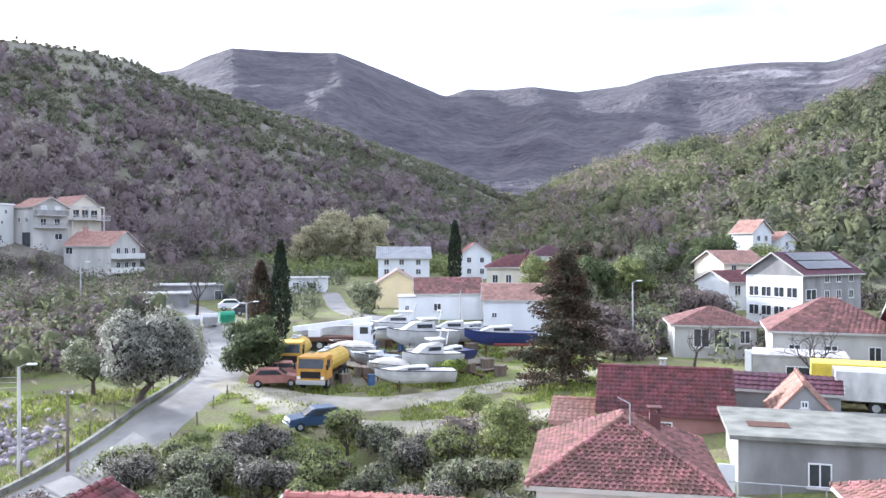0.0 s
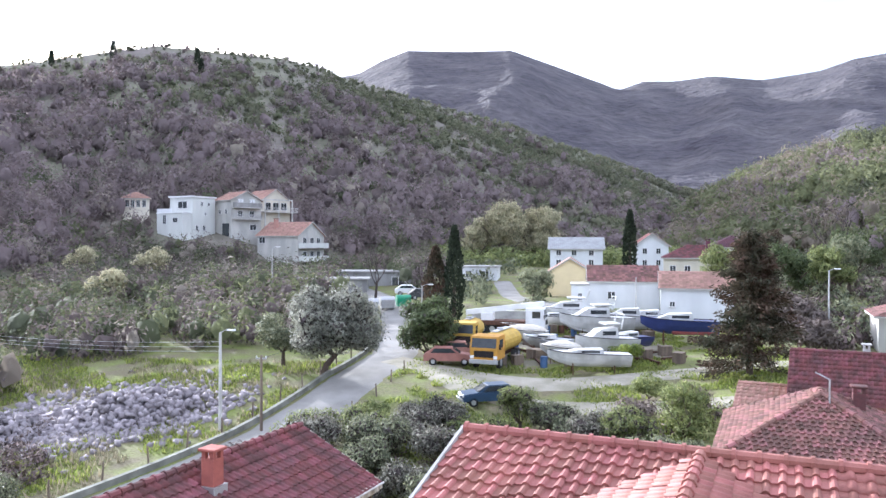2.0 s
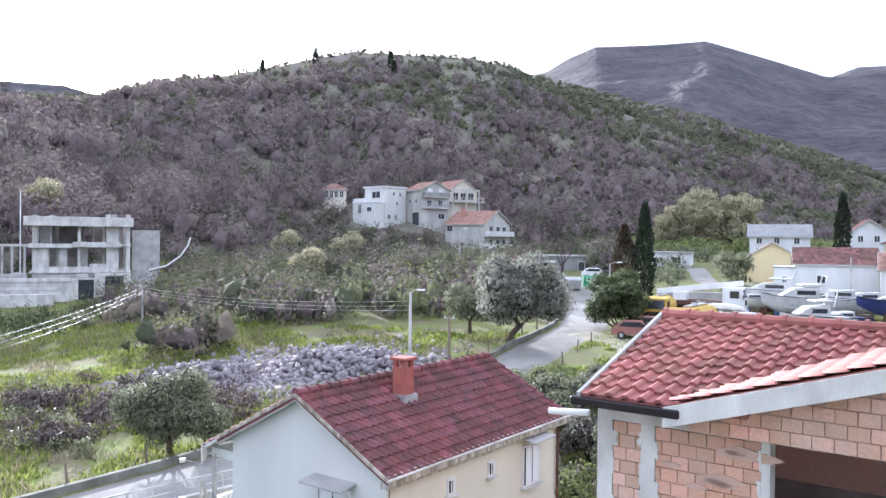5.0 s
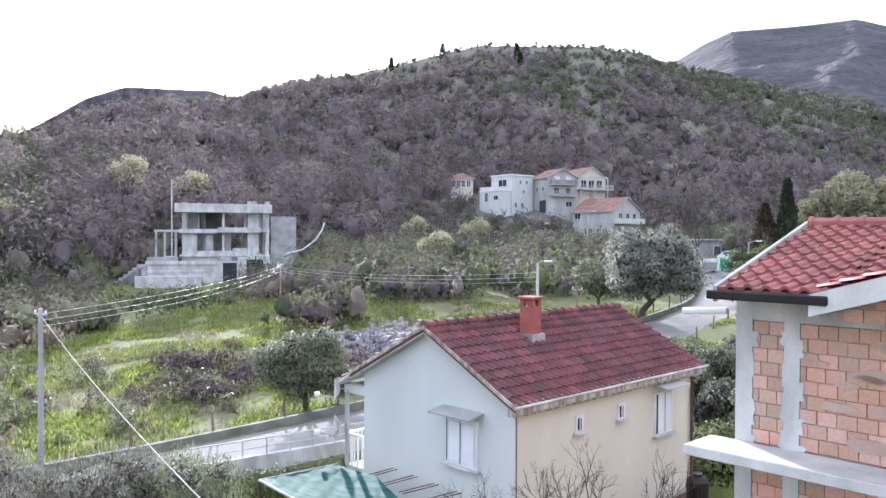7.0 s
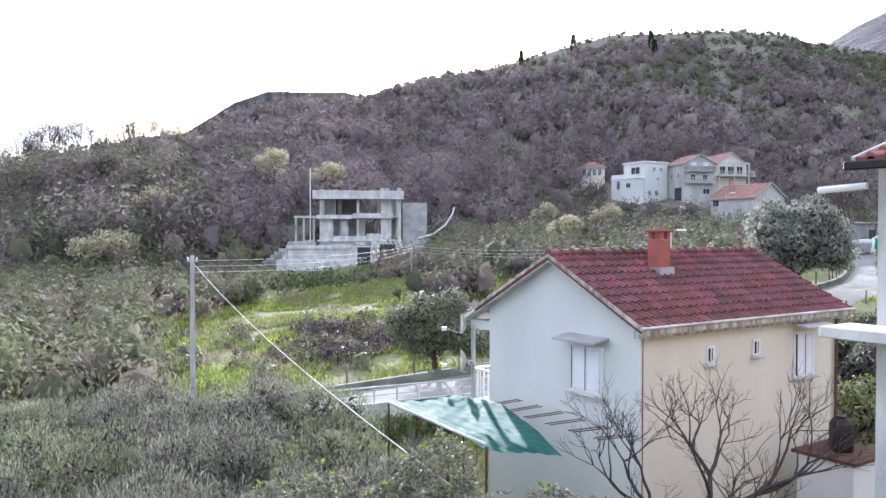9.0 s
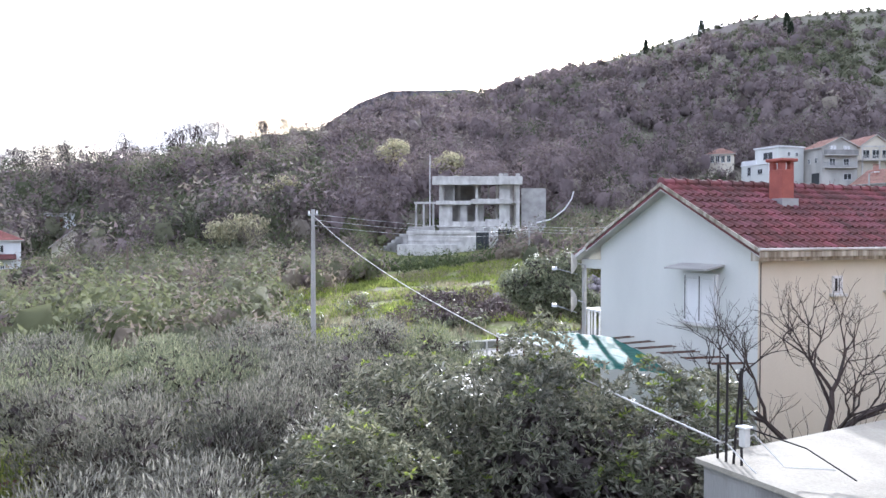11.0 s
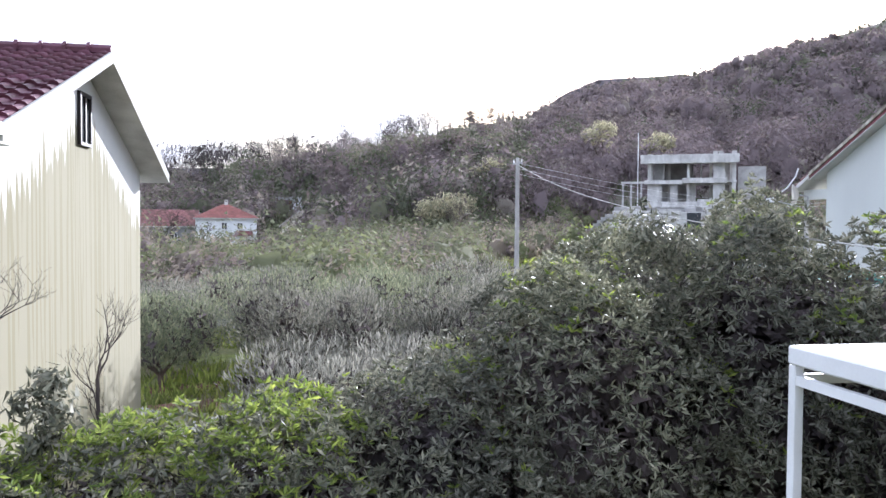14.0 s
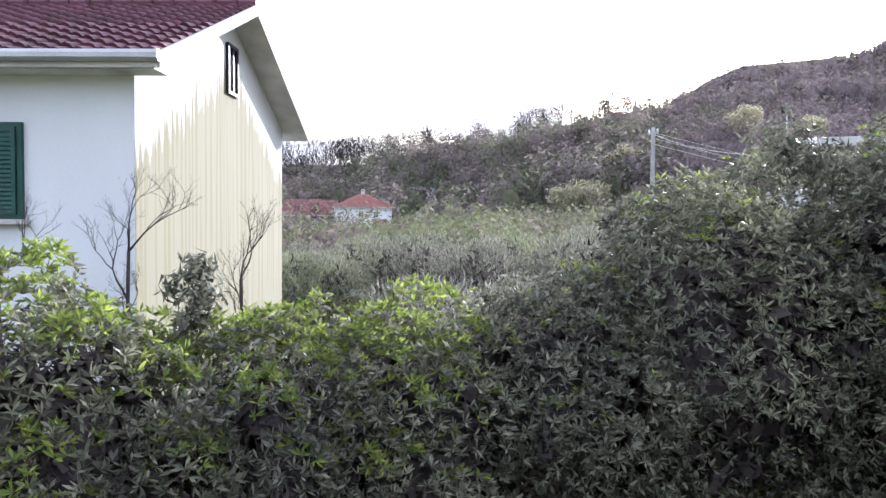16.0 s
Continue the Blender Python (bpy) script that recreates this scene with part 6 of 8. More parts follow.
for code, nm, m_, lb in ((0, "bare", "wood_bare", "leafless woods on the sunlit hillside"), (1, "green", "wood_green_lit", "green mixed woods on the sunlit hillside"),
                         (3, "dark", "wood_dark", "dark green trees on the sunlit hillside"), (4, "tan", "wood_tan", "tan leafless scrub on the sunlit hillside")):
    w_ = kind == code
    woods("right_woods_" + nm, P[w_], rngs.uniform(3.2, 7.2, w_.sum()), m_, 46, 7 + code, lb, 1.1, 0.8, 0.45)

P = polar_points(520, -33, -14, 112, 158, 48, lambda p, k: clear(p, k))
pickr = rngs.random(len(P))
for lo, hi, nm, m_, lb in ((0, 0.45, "dark", "wood_dark", "dark evergreen shrubs below the hillside houses"), (0.45, 0.8, "brown", "wood_brown", "brown leafless shrubs below the hillside houses"), (0.8, 1.1, "pale", "wood_pale", "pale budding shrubs below the hillside houses")):
    w_ = (pickr >= lo) & (pickr < hi)
    woods("slope_shrubs_" + nm, P[w_], rngs.uniform(1.6, 3.8, w_.sum()), m_, 90, 49 + int(lo * 10), lb, 0.85, 0.42, 0.5)
P = polar_points(420, -90, -58, 98, 190, 58, lambda p, k: clear(p, k))
pickr = rngs.random(len(P))
for lo, hi, nm, m_, lb in ((0, 0.5, "brown", "wood_brown", "dark leafless trees along the far field edge"), (0.5, 0.72, "bare", "wood_bare", "mauve leafless trees along the far field edge"),
                           (0.72, 0.9, "green", "wood_green", "olive-green trees along the far field edge"), (0.9, 1.1, "pale", "wood_pale", "pale budding trees along the far field edge")):
    w_ = (pickr >= lo) & (pickr < hi)
    woods("field_edge_" + nm, P[w_], rngs.uniform(3.0, 7.0, w_.sum()), m_, 110, 59 + int(lo * 10), lb, 1.15, 0.55, 0.55)

# thickets between the field and the hill, and round the houses
def thicket_zone(p, k):
    lane = np.concatenate([np.linspace(a, c, 12) for a, c in zip(np.array(ROAD, float), np.array(ROAD, float)[1:])])
    d_road = np.min(np.hypot(p[:, None, 0] - lane[None, :, 0], p[:, None, 1] - lane[None, :, 1]), 1)
    return (k <= 1) & clear(p, k) & (d_road > 6)


P = polar_points(2500, -110, -30, 62, 118, 31, thicket_zone)
P = P[(patch(P, 17, 41, -0.12) & ((np.hypot(P[:, 0], P[:, 1]) > 78) | patch(P, 11, 42, 0.3))) | (P[:, 0] < -80)]
sel = np.random.default_rng(8).random(len(P)) + 0.5 * wave_noise(P[:, 0], P[:, 1], 12, 43)
for lo, hi, nm, m_, lb in ((-9, 0.28, "brown", "wood_brown", "brown leafless thicket below the hill"), (0.28, 0.5, "tan", "wood_tan", "tan leafless thicket below the hill"),
                           (0.5, 0.85, "green", "wood_green_lit", "green thicket below the hill"), (0.85, 9, "dark", "wood_dark", "dark evergreen thicket below the hill")):
    w_ = (sel >= lo) & (sel < hi)
    woods("thicket_" + nm, P[w_], rngs.uniform(1.6, 3.8, w_.sum()), m_, 110, 132 + int(hi * 10), lb, 0.95, 0.3, 0.5)
P = polar_points(1500, -36, -7, 72, 172, 34, thicket_zone)
pickr = rngs.random(len(P)) + 0.4 * wave_noise(P[:, 0], P[:, 1], 16, 46)
for lo, hi, nm, m_, lb in ((-9, 0.4, "brown", "wood_brown", "leafless thicket beyond the lane"), (0.4, 0.72, "dark", "wood_dark", "dark evergreen shrubs beyond the lane"),
                           (0.72, 0.9, "green", "wood_green_lit", "green bushes beyond the lane"), (0.9, 9, "pale", "wood_pale", "pale budding bushes beyond the lane")):
    w_ = (pickr >= lo) & (pickr < hi)
    woods("thicket_lane_" + nm, P[w_], rngs.uniform(1.6, 4.2, w_.sum()), m_, 80, 35 + int(hi * 5), lb, 1.0, 0.4, 0.5)
P = polar_points(700, -8, 12, 145, 225, 36, thicket_zone)
shrubs("thicket_village", P, rngs.uniform(1.6, 3.6, len(P)), "green_shrub", 0.7, 70, 37, "shrubs behind the village houses", 0.95)
P = polar_points(560, 16, 40, 72, 150, 38, thicket_zone)
half = np.arange(len(P)) % 2 == 0
shrubs("thicket_gardens", P[half], rngs.uniform(1.4, 3.0, half.sum()), "brush", 0.5, 100, 39, "bare garden shrubs between the houses", 0.9)
shrubs("thicket_gardens_green", P[~half], rngs.uniform(1.4, 3.2, (~half).sum()), "olive", 0.5, 100, 40, "olive-green garden shrubs between the houses", 0.9)

P = polar_points(150, -10, 3, 90, 146, 44, lambda p, k: thicket_zone(p, k) & (p[:, 0] < 0.2) & (np.abs(p[:, 0] + 3.5 - (p[:, 1] - 100) * 0.05) > 2.6))
shrubs("lane_shrubs", P, rngs.uniform(1.0, 2.6, len(P)), "olive", 0.45, 90, 45, "grey-green bushes along the village lane", 0.9)
# grass of the fields
def blades(name, n, x0, x1, y0, y1, seed, material, label, h0=0.12, h1=0.38, w=0.05, level=-0.2):
    rng = np.random.default_rng(seed)
    p = np.stack([rng.uniform(x0, x1, n), rng.uniform(y0, y1, n)], 1)
    d_road = np.full(n, 99.0)
    for a, b in zip(ROAD, ROAD[1:]):
        a, b = np.array(a, float), np.array(b, float)
        t = np.clip(((p - a) @ (b - a)) / ((b - a) @ (b - a)), 0, 1)
        d_road = np.minimum(d_road, np.linalg.norm(p - (a + t[:, None] * (b - a)), axis=1))
    ok = (d_road > 2.3) & (wave_noise(p[:, 0], p[:, 1], 9, seed) + 0.5 * wave_noise(p[:, 0], p[:, 1], 3, seed + 1) > level)
    p = p[ok]
    n = len(p)
    base = np.concatenate([p, ground_z(p[:, 0], p[:, 1])[:, None] - 0.02], 1)
    h = rng.uniform(h0, h1, n)[:, None]
    a = rng.uniform(0, 6.28, n)
    s = np.stack([np.cos(a), np.sin(a), np.zeros(n)], 1) * w * (0.6 + rng.random(n)[:, None])
    tip = base + np.concatenate([rng.normal(size=(n, 2)) * 0.35, np.ones((n, 1))], 1) * h
    v = np.stack([base - s, base + s, tip], 1).reshape(-1, 3)
    return from_arrays(name, v, np.arange(3 * n).reshape(n, 3), material, None, label, "grass", "stuff")


blades("field_grass", 150000, -62, -14, 2, 62, 51, "grass", "rough green meadow grass beyond the lane", level=-0.15)
blades("field_dry_grass", 60000, -62, -14, 2, 62, 53, "dry_grass", "dry straw-coloured meadow grass", 0.2, 0.5, 0.04, 0.0)
blades("yard_grass", 90000, -12, 22, 34, 82, 55, "grass", "green grass of the yard", 0.1, 0.3, 0.06, 0.0)
blades("near_grass", 60000, -28, -6, -6, 17, 57, "grass", "green grass below the olive trees", 0.06, 0.2, 0.03, 0.2)

# the tall hedge close by: leaf rosettes over rounded mounds
MOUNDS = ((-7.0, 6.1, 2.75, 1.7, 1.8, 1.85), (-6.2, 8.2, 3.0, 1.6, 1.4, 2.2), (-4.9, 9.2, 3.05, 1.4, 1.15, 2.1), (-7.0, 8.9, 3.0, 1.1, 1.0, 2.3), (-8.6, 8.0, 3.0, 1.3, 1.4, 2.05), (-7.2, 4.2, 2.2, 1.45, 1.25, 1.4),
          (-7.0, 2.6, 1.95, 1.25, 1.05, 1.25), (-6.8, 1.0, 1.8, 1.25, 1.0, 1.35), (-6.3, -0.8, 2.1, 1.25, 1.15, 1.62), (-6.0, -2.6, 2.2, 1.25, 1.3, 1.75), (-5.7, -4.4, 2.2, 1.2, 1.3, 1.8),
          (-5.9, -0.6, 1.4, 1.1, 1.4, 1.2), (-5.5, -2.6, 1.4, 1.1, 1.4, 1.2))
hedge = thing("hedge", Matrix.Translation((-6.5, 3.0, gz(-6.5, 3.0))), "tall evergreen hedge with glossy leaf rosettes and sunlit-toned upper tips", "hedge")
hz = gz(-6.5, 3.0)


def rosettes(blobs, per_m2, seed, lo=0.86, hi=1.08, leaves=9, length=0.115, origin=(-6.5, 3.0, 0)):
    rng = np.random.default_rng(seed)
    pp, nn, ss = [], [], []
    for x, y, z, rx, ry, rz in blobs:
        n = int(per_m2 * 12.5 * ((rx * ry * rz) ** (2 / 3)))
        u = unit(rng.normal(size=(n, 3)))
        lump = 1 + 0.09 * np.sin(u[:, 0] * 6 + x * 3) * np.sin(u[:, 1] * 7 + y * 2) + 0.07 * np.sin(u[:, 2] * 9 + u[:, 1] * 6 + z)
        p = np.array([x, y, z]) + u * (lump * rng.uniform(lo, hi, n))[:, None] * np.array([rx, ry, rz])
        p[:, 2] = np.where(u[:, 2] < -0.2, z * (0.2 + 0.8 * rng.random(n)), p[:, 2])
        pp.append(p)
        nn.append(u)
        ss.append(np.full(n, rx))
    p, u, size_of = np.concatenate(pp), np.concatenate(nn), np.concatenate(ss)
    inside = np.zeros(len(p), bool)
    for x, y, z, rx, ry, rz in blobs:
        inside |= (((p - np.array([x, y, z])) / np.array([rx, ry, rz])) ** 2).sum(1) < (0.62 if rx > 0.8 else 0.4)
    seen = ~inside & (p[:, 2] > 0.9) & ((u[:, 2] > 0.2) | (u @ np.array([0.8, -0.6, 0.0]) > -0.25))
    p, u, size_of = p[seen], u[seen], size_of[seen]
    axis = unit(u + np.array([0, 0, 0.7]) + rng.normal(size=u.shape) * 0.35)
    # upward-facing rosettes take the lighter colour, as if lit from above
    tip = (u[:, 2] - 0.42 * (p[:, 1] > 3.2) + 0.35 * wave_noise(p[:, 0], p[:, 1] + p[:, 2], 0.9, 5) + rng.normal(size=len(u)) * 0.22 + 0.12 * (size_of < 0.6)) > 0.82
    n = len(p)
    q = np.repeat(p, leaves, 0)
    ax = np.repeat(axis, leaves, 0)
    side = rng.normal(size=ax.shape)
    side = unit(side - ax * (side * ax).sum(1, keepdims=True))
    d = unit(ax * rng.uniform(0.15, 0.9, (len(q), 1)) + side)
    size = length * rng.uniform(0.65, 1.25, len(q))
    v, f = leaf_arrays(q - np.array([*origin[:2], 0]), d, size, size * 0.25, rng)
    return v, f, np.repeat(tip, leaves)


# rounded shoots that break the hedge's outline, over each mound
lump = random.Random(91)
LUMPS = []
for x, y, z, rx, ry, rz in MOUNDS:
    for k in range(26):
        a, e = lump.uniform(0, 6.28), math.asin(lump.uniform(-0.35, 1.0))
        r = lump.uniform(0.26, 0.55)
        LUMPS.append((x + rx * 0.93 * math.cos(a) * math.cos(e), y + ry * 0.93 * math.sin(a) * math.cos(e), z + rz * 0.95 * math.sin(e), r, r, r * lump.uniform(0.8, 1.3)))
v, f, tips = rosettes(MOUNDS + tuple(LUMPS), 80, 61, leaves=9, length=0.098)
v[:, 2] -= hz
from_arrays("leaves", v.reshape(-1, 4, 3)[~tips].reshape(-1, 3), np.arange(4 * (~tips).sum()).reshape(-1, 4), "hedge", hedge)
from_arrays("young_leaves", v.reshape(-1, 4, 3)[tips].reshape(-1, 3), np.arange(4 * tips.sum()).reshape(-1, 4), "bright_leaf", hedge, "upper leaf tips in a sunlit yellow-green tone")
# dark fill behind the leaves: the hedge's inner shade, put in as colour
crown_mesh("inner_leaves", [(x + 6.5, y - 3.0, z - hz, rx * 0.86, ry * 0.86, rz * 0.9) for x, y, z, rx, ry, rz in MOUNDS], 300, 0.1, "inner_shade", hedge, 63, shell=0.3, wide=0.4, label="brown inner twigs, darkened like the shade inside the leaves")
bm = bmesh.new()
rr = random.Random(4)
for x, y, z, rx, ry, rz in MOUNDS:
    for k in range(5):
        a, b = rr.uniform(-0.8, 0.8) * rx, rr.uniform(-0.8, 0.8) * ry
        limb(bm, (x + 6.5 + a * 0.4, y - 3.0 + b * 0.4, -0.3), (a * 0.3, b * 0.3, 1), z * 0.55, 0.035, rr, 2, 0.35, 2, 0.2, 5)
part("stem_work", bm, "bark", hedge, kind="stuff")
# a second dark fill deepens the painted shade in the mounds
crown_mesh("shaded_core", [(x + 6.5, y - 3.0, z - hz - 0.1, rx * 0.7, ry * 0.7, rz * 0.75) for x, y, z, rx, ry, rz in MOUNDS], 90, 0.3, "inner_shade", hedge, 66, shell=0.5, wide=0.6, label="dense core of twigs in a shade-dark colour")
# sprigs that stand over the hedge
crown_mesh("sprig", [(-0.2, -2.65, 2.98, 0.17, 0.17, 0.17), (-0.1, -2.6, 2.75, 0.2, 0.22, 0.25), (-0.3, -2.85, 2.8, 0.15, 0.15, 0.15), (-0.15, -2.7, 2.5, 0.2, 0.2, 0.2), (0.3, 3.4, 4.25, 0.4, 0.4, 0.4), (0.1, 4.0, 4.1, 0.45, 0.45, 0.35)], 260, 0.1, "hedge", hedge, 64, shell=0.9, wide=0.3)

# olive trees
OLIVES = ((-11.6, 5.2, 2.7, 3.4), (-15.0, 8.4, 3.1, 4.2), (-17.4, 6.0, 3.2, 4.0), (-19.6, 9.0, 3.3, 4.4), (-13.6, 11.2, 3.1, 4.0), (-17.4, 12.0, 3.2, 4.4), (-21.8, 6.0, 3.2, 4.2), (-21.4, 12.6, 3.0, 4.2),
          (-12.0, 13.8, 2.9, 3.4), (-15.6, 15.4, 2.6, 3.4), (-11.0, 9.4, 3.1, 3.4), (-14.2, 5.4, 3.0, 3.4), (-33.0, 9.0, 2.4, 3.0), (-38.0, 13.0, 2.6, 3.2), (-43.0, 9.0, 2.6, 3.4), (-46.0, 15.0, 2.4, 3.0),
          (-24.6, 3.6, 2.7, 4.0), (-27.2, 7.0, 3.0, 4.4), (-24.8, 9.6, 3.0, 4.2), (-28.6, 3.4, 2.6, 4.0), (-24.6, 0.8, 2.6, 3.6), (-20.8, 2.8, 2.5, 3.2),
          (-20.8, 15.8, 3.4, 4.2), (-23.2, 13.6, 3.2, 4.2), (-18.6, 17.0, 3.4, 3.4), (-25.4, 11.4, 2.6, 3.6))
for i, (x, y, h, w) in enumerate(OLIVES):
    near = i < 12 or i > 15
    tree("grey-green olive tree with silvery leaves in the grove", x, y, h, w if i else 4.4, "olive_bright" if i in (0, 10) else "olive_silver" if i % 3 else "olive", 100 + i, leaf=0.125 if near else 0.2, per_m2=72 if near else 40, trunk=0.14, group="olive trees of the grove", blobs=20 if near else 13, wide=0.24, wild=0.6, rise=1.1, core=8 if near else 5, spiky=True)
YARD = ((-8.6, 37.5, 2.9, 3.4), (-5.2, 40.6, 3.0, 3.6), (-2.6, 37.0, 2.8, 3.4), (0.4, 39.6, 2.6, 3.2), (2.6, 35.6, 2.8, 3.4), (4.8, 41.6, 3.0, 3.2), (6.4, 37.4, 2.6, 3.0), (-7.4, 44.6, 2.8, 3.4),
        (-1.2, 48.0, 3.3, 3.2), (-10.8, 35.4, 2.6, 3.2), (5.4, 32.4, 2.6, 3.0), (0.0, 33.0, 2.8, 3.4), (-4.6, 33.4, 2.8, 3.6), (-8.4, 30.6, 2.6, 3.4), (-5.8, 28.0, 2.8, 3.0), (2.0, 44.0, 2.0, 2.6),
        (-3.0, 30.4, 3.0, 3.8), (-11.6, 32.2, 2.8, 3.6), (2.4, 30.2, 2.8, 3.6), (-6.4, 36.0, 2.6, 3.2), (-1.0, 35.4, 2.6, 3.2), (4.4, 38.6, 2.4, 3.0), (-13.0, 37.6, 2.2, 2.8), (-4.0, 44.6, 2.0, 2.6), (8.6, 34.6, 2.4, 3.0),
        (-12.4, 41.6, 2.8, 3.8), (-10.2, 44.4, 2.6, 3.6), (-8.8, 41.2, 3.0, 4.0), (-6.0, 47.0, 2.6, 3.4), (-2.2, 42.2, 2.8, 3.8), (0.8, 46.6, 2.4, 3.2), (3.4, 43.0, 2.6, 3.6), (-13.4, 45.0, 2.2, 3.0))
for i, (x, y, h, w) in enumerate(YARD):
    tree("dusty green olive bush below the yard", x, y, h, w, ("olive", "olive_silver", "green_shrub")[i % 3], 140 + i, name="olive_bush", leaf=0.19, per_m2=42, trunk=0.16, group="olive bushes below the yard", blobs=16, wide=0.3, core=14)
for i, (x, y, h, w, m) in enumerate(((7.8, 43.6, 3.4, 3.4, "green_shrub"), (8.6, 47.5, 2.4, 2.8, "bare_wood"), (5.6, 46.8, 2.2, 2.8, "bare_wood"), (7.0, 51.5, 2.0, 2.4, "green_shrub"), (9.8, 38.0, 3.0, 2.6, "evergreen"), (13.0, 36.5, 2.2, 2.0, "green_shrub"),
                                     (6.5, 62.0, 2.0, 2.6, "bright_leaf"), (22.5, 27.8, 3.0, 2.6, "evergreen"), (-16.5, 40.0, 1.6, 2.4, "bare_wood"), (-10.5, 48.5, 1.6, 2.2, "green_shrub"))):
    tree("garden shrub with dense small leaves", x, y, h, w, m, 180 + i, name="shrub", leaf=0.22, per_m2=46, trunk=0.15, category="shrub", blobs=10)

tree("big silvery olive tree beside the lane", -16.6, 58.0, 7.2, 7.0, "olive_pale", 201, leaf=0.3, per_m2=42, trunk=0.2, blobs=26, lean=0.9, wide=0.3, core=8)
tree("smaller olive beside the silvery one", -20.6, 60.5, 4.6, 4.4, "olive", 202, leaf=0.26, per_m2=38, trunk=0.25, blobs=13)
tree("dark olive tree standing in the meadow", -25.9, 31.0, 4.4, 5.0, "olive", 203, leaf=0.19, per_m2=70, trunk=0.12, blobs=24, wide=0.3, core=10)
tree("round dense evergreen bush at the lane", -9.4, 65.0, 5.4, 5.2, "evergreen", 204, name="bush", leaf=0.3, per_m2=44, trunk=0.06, blobs=26, category="bush", core=8)
cypress("dark slender cypress at the bend of the lane", -9.3, 83.0, 10.6, 2.3, 205, per=2600, leaf=0.4)
cypress("dark pointed conifer beside the cypress", -11.6, 85.0, 8.2, 3.0, 206, "conifer", per=2200, leaf=0.42, name="conifer")
cypress("dark slender cypress among the village houses", 14.1, 129.0, 10.6, 2.5, 207, per=1800, leaf=0.5)
conifer("broad dark conifer with rusty brown boughs", 14.6, 57.0, 10.2, 7.6, 208, 26000)
for i, (x, y, h, w) in enumerate(((-7.5, 171, 13.5, 9.0), (-0.5, 173, 13.0, 9.5), (-14, 172, 10, 7.0))):
    tree("pale budding tree in front of the wooded hill", x, y, h, w, "pale_tree", 210 + i, name="tree", leaf=0.55, per_m2=13, trunk=0.1, blobs=30)
for i, (x, y, h, w) in enumerate(((-68, 108, 6, 5), (-60, 114, 6, 6), (-118, 92, 9, 7), (-110, 99, 8, 7), (-104, 60, 7, 6), (-88, 45, 6, 8), (-52, 88, 5, 5))):
    tree("pale blossoming tree on the lower slope", x, y, h, w, "pale_tree" if i != 6 else "pale_tree" if i != 5 else "bare_wood", name="tree", leaf=0.45, per_m2=12, trunk=0.2, blobs=13)
tree("rounded olive by the village lane", -1.0, 98.0, 4.6, 5.0, "olive", 231, leaf=0.35, per_m2=22, trunk=0.2)
for i, (x, y, h, w, m) in enumerate(((22, 86, 6.5, 7, "olive"), (27, 92, 7.5, 7, "evergreen"), (24, 78, 4.5, 6, "bare_wood"), (34, 98, 7, 7, "green_shrub"), (40, 108, 8, 7, "olive"), (38, 86, 5, 6, "bare_wood"),
                                     (31, 112, 9, 5, "conifer"), (24, 106, 7, 7, "green_shrub"), (44, 120, 8, 8, "evergreen"), (58, 126, 9, 8, "evergreen"), (64, 118, 8, 8, "green_shrub"), (22, 68, 3.4, 4.5, "bare_wood"))):
    tree("garden tree between the houses", x, y, h, w, m, 240 + i, name="tree", leaf=0.4, per_m2=20, trunk=0.2, blobs=15)

bare_tree("leafless fig tree in front of the white house", -5.1, 14.4, 7.4, 301, 6, 0.52, trunk=0.024, z=1.1, first=0.27, lift=0.1)
bare_tree("leafless spreading tree in front of the grey house", 30.2, 50.6, 5.4, 302, 5, 0.6, lift=0.02, trunk=0.035)
bare_tree("leafless tree beside the veranda", 27.0, 62.5, 4.6, 303, 5, 0.55, lift=0.05)
bare_tree("leafless tree by the bins", -21.0, 97.0, 7.0, 304, 5, 0.45)
bare_tree("leafless tree beyond the lane", -15.5, 101.0, 6.5, 305, 5, 0.45)
bare_tree("thin leafless sapling by the stained wall", -8.1, -0.45, 4.0, 306, 5, 0.45, trunk=0.008, first=0.78, reach=0.5, lift=0.1)
bare_tree("thin leafless sapling by the stained wall", -7.9, -1.5, 3.7, 311, 5, 0.45, trunk=0.008, first=0.78, reach=0.5, lift=0.1)
bare_tree("thin leafless sapling with upright twigs", -7.75, 0.85, 3.7, 307, 5, 0.4, trunk=0.008, first=0.76, reach=0.45, lift=0.15)
bare_tree("thin leafless shrub at the garage", -4.4, 11.4, 4.3, 308, 4, 0.4, trunk=0.012, first=0.3, z=1.1)
bare_tree("tall leafless tree rising from the evergreen wood", 43.5, 122, 13.0, 309, 5, 0.3, trunk=0.02)
# skyline trees on the low ridge
kinds = []
for k in range(5):
    hh = (11.0, 13.0, 12.0, 14.5, 9.5)[k]
    sk = bare_tree("leafless tree on the skyline of the ridge", -215, 60 + 14 * k, hh, 321 + k, 4, 0.36, trunk=0.018, group="skyline trees", lift=0.3, first=0.3, material="twig")
    rt = np.random.default_rng(330 + k)
    n = 700
    pts = np.stack([rt.normal(size=n) * hh * 0.13, rt.normal(size=n) * hh * 0.13, hh * rt.uniform(0.4, 0.95, n)], 1)
    vv, ff = leaf_arrays(pts, unit(pts * (1, 1, 0) * 0.2 + np.array([0, 0, 1.0]) + rt.normal(size=pts.shape) * 0.35), rt.uniform(0.9, 2.0, n), 0.07, rt)
    from_arrays("twig_work", vv, ff, "twig", sk, "haze of fine twigs", kind="stuff")
    kinds.append(sk)
rr = random.Random(12)
a, k = -88.0, 0
